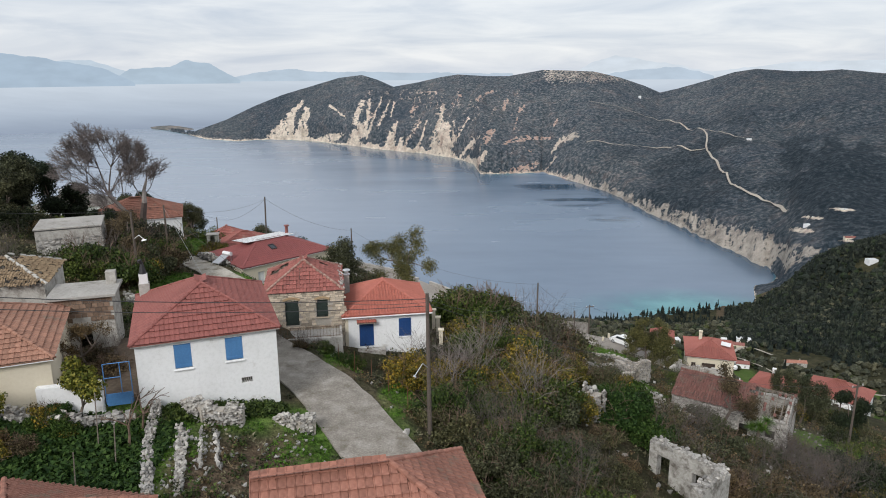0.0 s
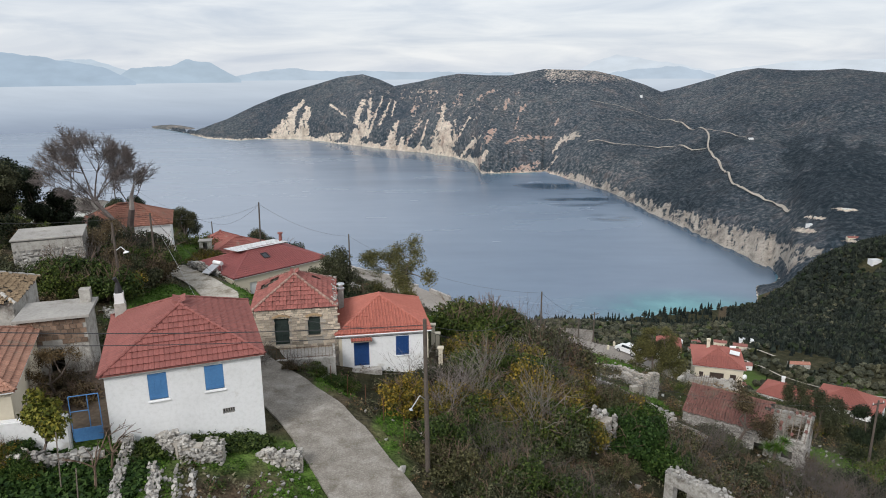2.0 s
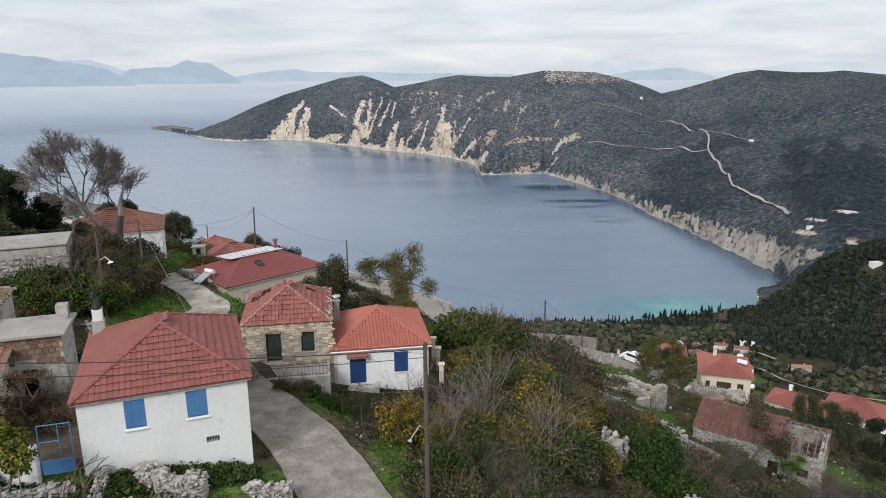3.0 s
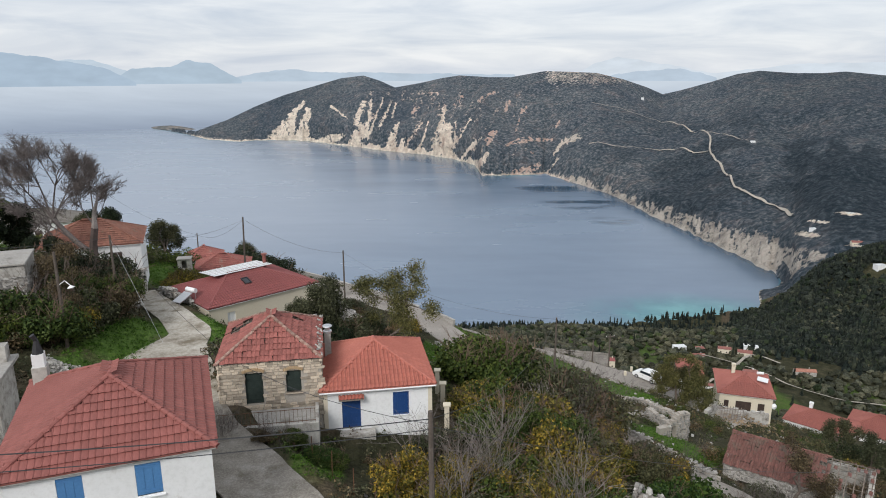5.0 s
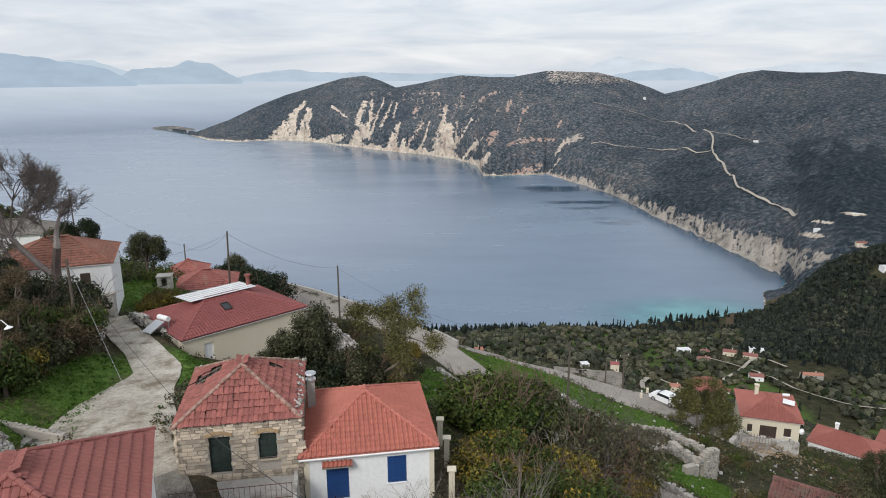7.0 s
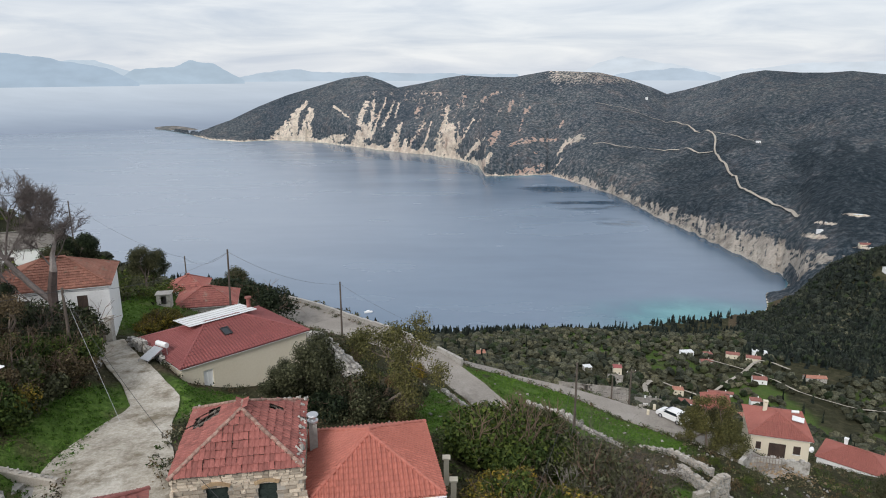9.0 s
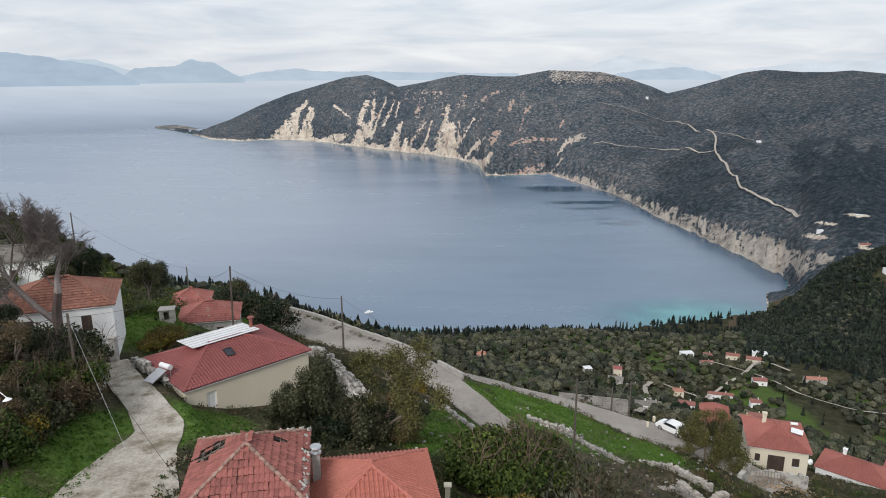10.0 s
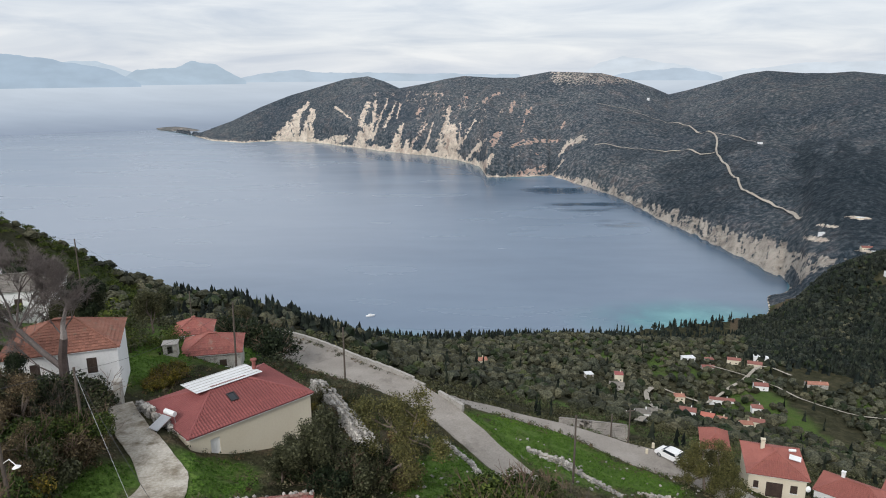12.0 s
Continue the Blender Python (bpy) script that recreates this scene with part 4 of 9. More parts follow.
dark_streaks = dark_streaks * smooth(0.40, 0.62, fbm(sx / 150, sy / 26, 23, 5))
# green: the painted sheen, stronger to the far west
paint(sea, "depth", np.c_[np.maximum(shallow, cove_glow), smooth(8, -16, s_az) * smooth(700, 1500, s_r), np.clip(cliff_reflection + dark_streaks, 0, 1)])
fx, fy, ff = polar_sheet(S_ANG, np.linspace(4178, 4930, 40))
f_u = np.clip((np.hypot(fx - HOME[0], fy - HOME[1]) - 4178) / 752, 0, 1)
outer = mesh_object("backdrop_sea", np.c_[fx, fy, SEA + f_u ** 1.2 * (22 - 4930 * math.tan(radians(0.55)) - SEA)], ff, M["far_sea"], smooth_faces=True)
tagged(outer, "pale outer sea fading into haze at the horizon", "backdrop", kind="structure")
# not water depth: strength of the painted haze, growing towards the horizon
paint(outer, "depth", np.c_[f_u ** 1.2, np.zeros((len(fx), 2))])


def far_hills(name, base_el, line, distance, col, label):
    """A range on the horizon: bearing and elevation of its crest in degrees."""
    a = np.arange(line[0][0], line[-1][0] + 0.01, 0.12)
    el = np.interp(a, [p[0] for p in line], [p[1] for p in line]) + (fbm(a * 1.6, a * 0, 71, 4) - 0.5) * 0.16
    el[0] = el[-1] = base_el
    verts, faces = [], []
    for k in range(len(a)):
        for d, e in ((distance, base_el - 0.25), (distance, max(el[k] * 0.55 + base_el * 0.45, base_el)), (distance + 22, max(el[k], base_el)), (distance + 40, base_el - 0.25)):
            verts.append((HOME[0] + d * math.sin(radians(a[k])), HOME[1] + d * math.cos(radians(a[k])), 22 + d * math.tan(radians(e))))
    for k in range(len(a) - 1):
        for c in range(3):
            faces.append((k * 4 + c, k * 4 + 4 + c, k * 4 + 5 + c, k * 4 + 1 + c))
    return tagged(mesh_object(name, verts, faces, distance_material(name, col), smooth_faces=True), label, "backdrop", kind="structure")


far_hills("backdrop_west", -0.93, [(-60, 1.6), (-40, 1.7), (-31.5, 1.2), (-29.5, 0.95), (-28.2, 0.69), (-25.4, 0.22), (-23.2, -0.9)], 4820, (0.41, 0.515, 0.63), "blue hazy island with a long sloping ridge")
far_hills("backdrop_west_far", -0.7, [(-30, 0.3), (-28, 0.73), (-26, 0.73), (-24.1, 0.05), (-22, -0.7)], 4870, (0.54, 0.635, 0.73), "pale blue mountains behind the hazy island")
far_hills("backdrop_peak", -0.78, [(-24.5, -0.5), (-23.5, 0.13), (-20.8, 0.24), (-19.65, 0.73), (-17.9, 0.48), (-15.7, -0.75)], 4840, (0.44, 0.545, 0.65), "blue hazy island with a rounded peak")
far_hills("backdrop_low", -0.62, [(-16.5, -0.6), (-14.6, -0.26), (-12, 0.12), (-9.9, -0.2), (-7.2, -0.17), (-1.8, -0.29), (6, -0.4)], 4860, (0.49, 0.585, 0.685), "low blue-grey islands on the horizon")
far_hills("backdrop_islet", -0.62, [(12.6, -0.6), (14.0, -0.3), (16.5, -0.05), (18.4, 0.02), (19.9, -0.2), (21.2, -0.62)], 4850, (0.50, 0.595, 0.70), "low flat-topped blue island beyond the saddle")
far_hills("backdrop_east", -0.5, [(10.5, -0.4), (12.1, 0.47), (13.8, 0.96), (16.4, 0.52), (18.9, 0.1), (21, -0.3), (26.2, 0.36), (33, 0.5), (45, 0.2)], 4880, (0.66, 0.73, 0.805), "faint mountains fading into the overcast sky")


# ---- building kit ----
def part(name, bm, material, parent, label=""):
    me = bpy.data.meshes.new(name)
    bm.to_mesh(me)
    bm.free()
    me.materials.append(material)
    ob = new(name, me)
    ob.parent = parent
    if label:
        ob["label"] = label
    return ob


def thing(name, m, label, category, group="", kind=""):
    """An empty at a thing's base, for its parts."""
    e = new(name)
    e.empty_display_size = 0.3
    e.matrix_world = m
    return tagged(e, label, category, group, kind)


def facing(x, y, z, ux, uy):
    """The pose of a house: x along its front, y into its depth."""
    return Matrix.Translation((x, y, z)) @ Matrix.Rotation(math.atan2(uy, ux), 4, "Z")


def box(bm, x0, x1, y0, y1, z0, z1, turn=None):
    v = [bm.verts.new((x, y, z)) for x in (x0, x1) for y in (y0, y1) for z in (z0, z1)]
    for f in ((0, 1, 3, 2), (4, 6, 7, 5), (0, 4, 5, 1), (2, 3, 7, 6), (0, 2, 6, 4), (1, 5, 7, 3)):
        bm.faces.new([v[i] for i in f])
    if turn is not None:
        for q in v:
            q.co = turn @ q.co
    return v


def boxes(name, rows, material, parent, label="", bevel=0.0):
    bm = bmesh.new()
    for r in rows:
        box(bm, *r)
    if bevel:
        bmesh.ops.bevel(bm, geom=bm.edges[:], offset=bevel, segments=1, affect="EDGES")
    return part(name, bm, material, parent, label)


def rod(bm, a, b, ra, rb=None, sides=6):
    """A tapered round bar from a to b."""
    a, b = Vector(a), Vector(b)
    rb = ra if rb is None else rb
    d = (b - a).normalized()
    s = d.orthogonal().normalized()
    t = d.cross(s)
    rings = []
    for c, r in ((a, ra), (b, rb)):
        rings.append([bm.verts.new(c + r * (math.cos(k * math.tau / sides) * s + math.sin(k * math.tau / sides) * t)) for k in range(sides)])
    for k in range(sides):
        bm.faces.new((rings[0][k], rings[0][(k + 1) % sides], rings[1][(k + 1) % sides], rings[1][k]))
    bm.faces.new(rings[0][::-1])
    bm.faces.new(rings[1])


def wall_panel(name, length, low, high, thick, holes, material, parent, turn, ragged=0.0, seed=0, label="", slope=None):
    """A wall in its own plane, with the openings left through it; ragged: how far its broken top dips."""
    rnd = random.Random(seed)
    xs = sorted({0.0, length, *[h[0] for h in holes], *[h[1] for h in holes]})
    zs = sorted({low, high, *[h[2] for h in holes], *[h[3] for h in holes]})
    if ragged:
        xs = sorted(set(xs) | {length * k / 12 for k in range(13)})
    bm = bmesh.new()
    for a, b in zip(xs, xs[1:]):
        for c, d in zip(zs, zs[1:]):
            mx, mz = (a + b) / 2, (c + d) / 2
            if any(h[0] < mx < h[1] and h[2] < mz < h[3] for h in holes):
                continue
            top = d - rnd.random() * ragged if ragged and d == high else d
            if slope and d == high:
                top = min(top, max(slope(mx / length) * (high - low) + low, c + 0.06))
            box(bm, a, b, 0, thick, c, max(top, c + 0.05), turn)
    bmesh.ops.remove_doubles(bm, verts=bm.verts[:], dist=0.0005)
    return part(name, bm, material, parent, label)


def four_walls(parent, W, D, low, high, thick, material, front=(), right=(), back=(), left=(), ragged=0.0, seed=0, name="wall"):
    T, R = Matrix.Translation, Matrix.Rotation
    made = [wall_panel(name, W, low, high, thick, list(front), material, parent, Matrix(), ragged, seed),
            wall_panel(name, D - 2 * thick, low, high, thick, list(right), material, parent, T((W, thick, 0)) @ R(radians(90), 4, "Z"), ragged, seed + 1),
            wall_panel(name, W, low, high, thick, list(back), material, parent, T((W, D, 0)) @ R(radians(180), 4, "Z"), ragged, seed + 2),
            wall_panel(name, D - 2 * thick, low, high, thick, list(left), material, parent, T((0, D - thick, 0)) @ R(radians(-90), 4, "Z"), ragged, seed + 3)]
    return made


def tile_mesh(name, kind, w, l, material):
    prof = {"flat": [(0, 0.0), (0.1, 0.03), (0.24, 0.004), (0.55, 0.012), (0.86, 0.004), (1.0, 0.004)],
            "roll": [(0, 0.0), (0.14, 0.050), (0.32, 0.066), (0.5, 0.050), (0.66, 0.004), (1.0, 0.0)]}[kind]
    tail = 0.054 if kind == "flat" else 0.044
    verts, faces = [], []
    for x, z in prof:
        verts += [(x * w, 0.045, z - 0.02), (x * w, 0, z + tail), (x * w, l * 1.08, z)]
    for k in range(len(prof) - 1):
        a, b = k * 3, k * 3 + 3
        faces += [(a, b, b + 1, a + 1), (a + 1, b + 1, b + 2, a + 2)]
    me = bpy.data.meshes.new(name)
    me.from_pydata(verts, [], faces)
    me.materials.append(material)
    return me


def roof_faces(W, D, z, rise, over, gables=""):
    """The slopes of a hipped roof: each a ring that starts with its eave. gables: which of l, r end in a gable."""
    x0, x1, y0, y1, h = -over, W + over, -over, D + over, z + rise
    if W >= D:
        half = (y1 - y0) / 2
        a, b = x0 + (0 if "l" in gables else half), x1 - (0 if "r" in gables else half)
        cy = (y0 + y1) / 2
        out = [[(x0, y0, z), (x1, y0, z), (b, cy, h), (a, cy, h)], [(x1, y1, z), (x0, y1, z), (a, cy, h), (b, cy, h)]]
        if "r" not in gables:
            out.append([(x1, y0, z), (x1, y1, z), (b, cy, h)])
        if "l" not in gables:
            out.append([(x0, y1, z), (x0, y0, z), (a, cy, h)])
        lines = [((a, cy, h), (b, cy, h))]
        lines += [] if "r" in gables else [((x1, y0, z), (b, cy, h)), ((x1, y1, z), (b, cy, h))]
        lines += [] if "l" in gables else [((x0, y0, z), (a, cy, h)), ((x0, y1, z), (a, cy, h))]
    else:
        half, cx = (x1 - x0) / 2, (x0 + x1) / 2
        a, b = y0 + half, y1 - half
        out = [[(x0, y0, z), (x1, y0, z), (cx, a, h)], [(x1, y0, z), (x1, y1, z), (cx, b, h), (cx, a, h)],
               [(x1, y1, z), (x0, y1, z), (cx, b, h)], [(x0, y1, z), (x0, y0, z), (cx, a, h), (cx, b, h)]]
        lines = [((cx, a, h), (cx, b, h)), ((x0, y0, z), (cx, a, h)), ((x1, y0, z), (cx, a, h)), ((x0, y1, z), (cx, b, h)), ((x1, y1, z), (cx, b, h))]
    return out, lines


def tiled_roof(parent, W, D, z, rise, over, material, kind="flat", tile=(0.25, 0.34), singles=300, gables="", missing=None, seed=0, caps=True, cap_material=None, deck_material=None, jitter=0.006):
    """Deck, single tiles (the nearest as pieces of their own), and half-round caps on ridge and hips."""
    rnd = random.Random(seed)
    slopes, lines = roof_faces(W, D, z, rise, over, gables)
    w, l = tile
    me = tile_mesh("tile", kind, w, l, material)
    spots = []
    bm = bmesh.new()
    for ring in slopes:
        p = [Vector(q) for q in ring]
        a = (p[1] - p[0]).normalized()
        nrm = a.cross(p[-1] - p[0]).normalized()
        b = nrm.cross(a)
        flat = [((q - p[0]).dot(a), (q - p[0]).dot(b)) for q in p]
        top = max(q[1] for q in flat)
        cells = []
        for r in range(int(top / l) + 1):
            s = r * l
            mid = min(s + l * 0.5, top - 0.02)
            hits = []
            for (ax, ay), (bx, by) in zip(flat, flat[1:] + flat[:1]):
                if (ay - mid) * (by - mid) < 0:
                    hits.append(ax + (bx - ax) * (mid - ay) / (by - ay))
            if len(hits) < 2:
                continue
            lo, hi = min(hits), max(hits)
            for c in range(int(math.floor(lo / w)), int(math.ceil(hi / w))):
                x = c * w
                if x + w * 0.5 < lo or x + w * 0.5 > hi:
                    continue
                gone = missing and missing(p[0] + a * (x + w / 2) + b * mid)
                if gone and rnd.random() < gone:
                    cells.append((x + w / 2, mid))
                    continue
                lean = rnd.uniform(-1, 1) * jitter * 6
                at = p[0] + a * (x + rnd.uniform(-1, 1) * jitter) + b * (s + rnd.uniform(-1, 1) * jitter * 2) + nrm * (0.035 + rnd.random() * jitter)
                m = Matrix((a, b, nrm)).transposed().to_4x4()
                m.translation = at
                spots.append(m @ Matrix.Rotation(lean, 4, "Z"))
        if not missing:
            lowp = [q - nrm * 0.10 for q in p]
            v = [bm.verts.new(q) for q in p] + [bm.verts.new(q) for q in lowp]
            n = len(p)
            bm.faces.new(v[:n])
            bm.faces.new(v[n:][::-1])
            for k in range(n):
                bm.faces.new((v[k], v[n + k], v[n + (k + 1) % n], v[(k + 1) % n]))
        else:
            for k in range(int(flat[1][0] / 0.6) + 1):
                x = min(k * 0.6 + 0.05, flat[1][0] - 0.05)
                tops = []
                for (ax, ay), (bx, by) in zip(flat[1:], flat[2:] + flat[:1]):
                    if (ax - x) * (bx - x) <= 0 and abs(bx - ax) > 1e-6:
                        tops.append(ay + (by - ay) * (x - ax) / (bx - ax))
                if tops and max(tops) > 0.3:
                    rod(bm, p[0] + a * x - nrm * 0.08, p[0] + a * x + b * max(tops) - nrm * 0.08, 0.05, 0.05, 4)
            for k in range(int(top / 0.5)):
                s = k * 0.5 + 0.2
                hits = [ax + (bx - ax) * (s - ay) / (by - ay) for (ax, ay), (bx, by) in zip(flat, flat[1:] + flat[:1]) if (ay - s) * (by - s) < 0]
                if len(hits) >= 2:
                    rod(bm, p[0] + a * min(hits) + b * s - nrm * 0.01, p[0] + a * max(hits) + b * s - nrm * 0.01, 0.022, 0.022, 4)
    part("roof_frame" if missing else "roof_deck", bm, deck_material or M["wood"], parent)
    spots.sort(key=lambda m: m.translation.y + rnd.random() * 0.2)
    for m in spots[:singles]:
        ob = new("tile", me)
        ob.parent = parent
        ob.matrix_local = m
    rest = spots[singles:]
    if rest:
        base = np.array([v.co[:] for v in me.vertices])
        loops = [list(f.vertices) for f in me.polygons]
        verts = np.concatenate([base @ np.array(m.to_3x3()).T + np.array(m.translation) for m in rest])
        faces = [[i + k * len(base) for i in f] for k in range(len(rest)) for f in loops]
        tagged(mesh_object("tile_field", verts, faces, material, parent), kind="stuff")
    if caps:
        verts, faces = [], []
        for y, r in ((0.0, 0.125), (0.40, 0.10)):
            verts += [(math.cos(g) * r, y, math.sin(g) * r * 0.9 + 0.035) for g in np.linspace(-0.2, math.pi + 0.2, 6)]
        faces = [(q, q + 1, q + 7, q + 6) for q in range(5)] + [(0, 1, 2, 3, 4, 5)]
        cap_me = bpy.data.meshes.new("ridge_cap")
        cap_me.from_pydata(verts, [], faces)
        cap_me.materials.append(cap_material or material)
        all_v, all_f = [], []
        for a, b in lines:
            a, b = Vector(a), Vector(b)
            if (b - a).length < 0.3:
                continue
            d = (b - a).normalized()
            s = d.cross(Vector((0, 0, 1))).normalized()
            n = max(2, int((b - a).length / 0.36))
            for k in range(n):
                c0 = a + (b - a) * (k / n)
                if missing and missing(c0) and rnd.random() < missing(c0) * 0.8:
                    continue
                m = Matrix((s, d, s.cross(d))).transposed().to_4x4()
                m.translation = c0 + Vector((rnd.uniform(-1, 1), rnd.uniform(-1, 1), rnd.uniform(-0.5, 1))) * jitter * 1.5
                if singles >= 150:
                    ob = new("ridge_cap", cap_me)
                    ob.parent = parent
                    ob.matrix_local = m
                else:
                    all_f += [[i + len(all_v) for i in f] for f in faces]
                    all_v += [tuple(m @ Vector(v)) for v in verts]
        if all_v:
            tagged(mesh_object("ridge_capping", all_v, all_f, cap_material or material, parent), kind="stuff")


def board_shutter(parent, x0, x1, z0, z1, material, y=-0.05, planks=4, name="shutter", label=""):
    """Closed boarded shutters in a frame."""
    n = planks
    sh = boxes(name, [(x0 + 0.004, x1 - 0.004, y + 0.02, y + 0.05, z0 + 0.01, z1 - 0.01)], material, parent, label)
    for k in range(n):
        a, b = x0 + (x1 - x0) * k / n, x0 + (x1 - x0) * (k + 1) / n
        boxes("plank", [(a + 0.006, b - 0.006, y - 0.006, y + 0.018, z0 + 0.03, z1 - 0.03)], material, sh)
    for z in (z0 + 0.12, z1 - 0.2):
        boxes("batten", [(x0 + 0.02, x1 - 0.02, y - 0.024, y - 0.008, z, z + 0.09)], material, sh)
    bm = bmesh.new()
    for r in ((x0 - 0.05, x0, z0 - 0.05, z1 + 0.05), (x1, x1 + 0.05, z0 - 0.05, z1 + 0.05), (x0, x1, z1, z1 + 0.05), (x0, x1, z0 - 0.05, z0)):
        box(bm, r[0], r[1], y - 0.015, y + 0.09, r[2], r[3])
    part("frame", bm, material, sh)
    return sh


def sill(parent, x0, x1, z, material, out=0.1):
    return boxes("window_sill", [(x0 - 0.08, x1 + 0.08, -out, 0.12, z - 0.07, z)], material, parent, bevel=0.012)


def chimney(parent, x, y, z0, z1, w, material, cap=True, name="chimney"):
    bm = bmesh.new()
    box(bm, x - w / 2, x + w / 2, y - w / 2, y + w / 2, z0, z1)
    if cap:
        box(bm, x - w / 2 - 0.05, x + w / 2 + 0.05, y - w / 2 - 0.05, y + w / 2 + 0.05, z1 + 0.002, z1 + 0.08)
        for dx in (-1, 1):
            for dy in (-1, 1):
                box(bm, x + dx * w * 0.38 - 0.04, x + dx * w * 0.38 + 0.04, y + dy * w * 0.38 - 0.04, y + dy * w * 0.38 + 0.04, z1 + 0.08, z1 + 0.24)
        box(bm, x - w / 2 - 0.07, x + w / 2 + 0.07, y - w / 2 - 0.07, y + w / 2 + 0.07, z1 + 0.24, z1 + 0.31)
    return part(name, bm, material, parent)


def stone_shapes(name, material, count=8, seed=3):
    """A few rough stones, one metre across."""
    rnd = random.Random(seed)
    out = []
    for k in range(count):
        bm = bmesh.new()
        for _ in range(13):
            v = Vector((rnd.uniform(-1, 1), rnd.uniform(-1, 1), rnd.uniform(-1, 1)))
            v /= max(abs(v.x), abs(v.y), abs(v.z), 0.3) * rnd.uniform(1.0, 1.25)
            bm.verts.new(v * 0.5)
        hull = bmesh.ops.convex_hull(bm, input=bm.verts[:])
        bmesh.ops.delete(bm, geom=[g for g in hull["geom_interior"] if isinstance(g, bmesh.types.BMVert)], context="VERTS")
        me = bpy.data.meshes.new(name)
        bm.to_mesh(me)
        bm.free()
        me.materials.append(material)
        out.append(me)
    return out


STONES = stone_shapes("stone", M["stone"])
STONES_JOINED = stone_shapes("stones", M["stone_joined"], 8, 4)
def block_shapes(name, material, count=6, seed=7):
    """Roughly squared building stones."""
    rnd = random.Random(seed)
    out = []
    for k in range(count):
        bm = bmesh.new()
        for v in box(bm, -0.5, 0.5, -0.5, 0.5, -0.5, 0.5):
            v.co += Vector((rnd.uniform(-0.12, 0.03) * (1 if v.co.x > 0 else -1), 0, rnd.uniform(-0.14, 0.02) * (1 if v.co.z > 0 else -1)))
            if v.co.y < 0:
                v.co.y += rnd.uniform(0, 0.25)
        me = bpy.data.meshes.new(name)
        bm.to_mesh(me)
        bm.free()
        me.materials.append(material)
        out.append(me)
    return out


BLOCKS = block_shapes("stone", M["stone_warm"])
STONES_WARM = stone_shapes("stone", M["stone_warm"], 8, 5)


def lay(parent, spots, shapes, singles, name="stone", joined_shapes=None):
    """Stones at (place, size, turn): the first as pieces, the rest as one heap."""
    for k, (p, s, e) in enumerate(spots[:singles]):
        ob = new(name, shapes[k % len(shapes)])
        ob.parent = parent
        ob.matrix_local = Matrix.LocRotScale(p, Euler(e), s)
    rest = spots[singles:]
    if rest:
        verts, faces, n = [], [], 0
        use = joined_shapes or STONES_JOINED
        data = [(np.array([v.co[:] for v in me.vertices]), [list(f.vertices) for f in me.polygons]) for me in use]
        for k, (p, s, e) in enumerate(rest):
            b, fs = data[k % len(data)]
            verts.append((b * np.array(s)) @ np.array(Euler(e).to_matrix()).T + np.array(p))
            faces += [[i + n for i in f] for f in fs]
            n += len(b)
        ob = mesh_object(name + "work", np.concatenate(verts), faces, use[0].materials[0], parent)
        tagged(ob, kind="stuff")
    return parent


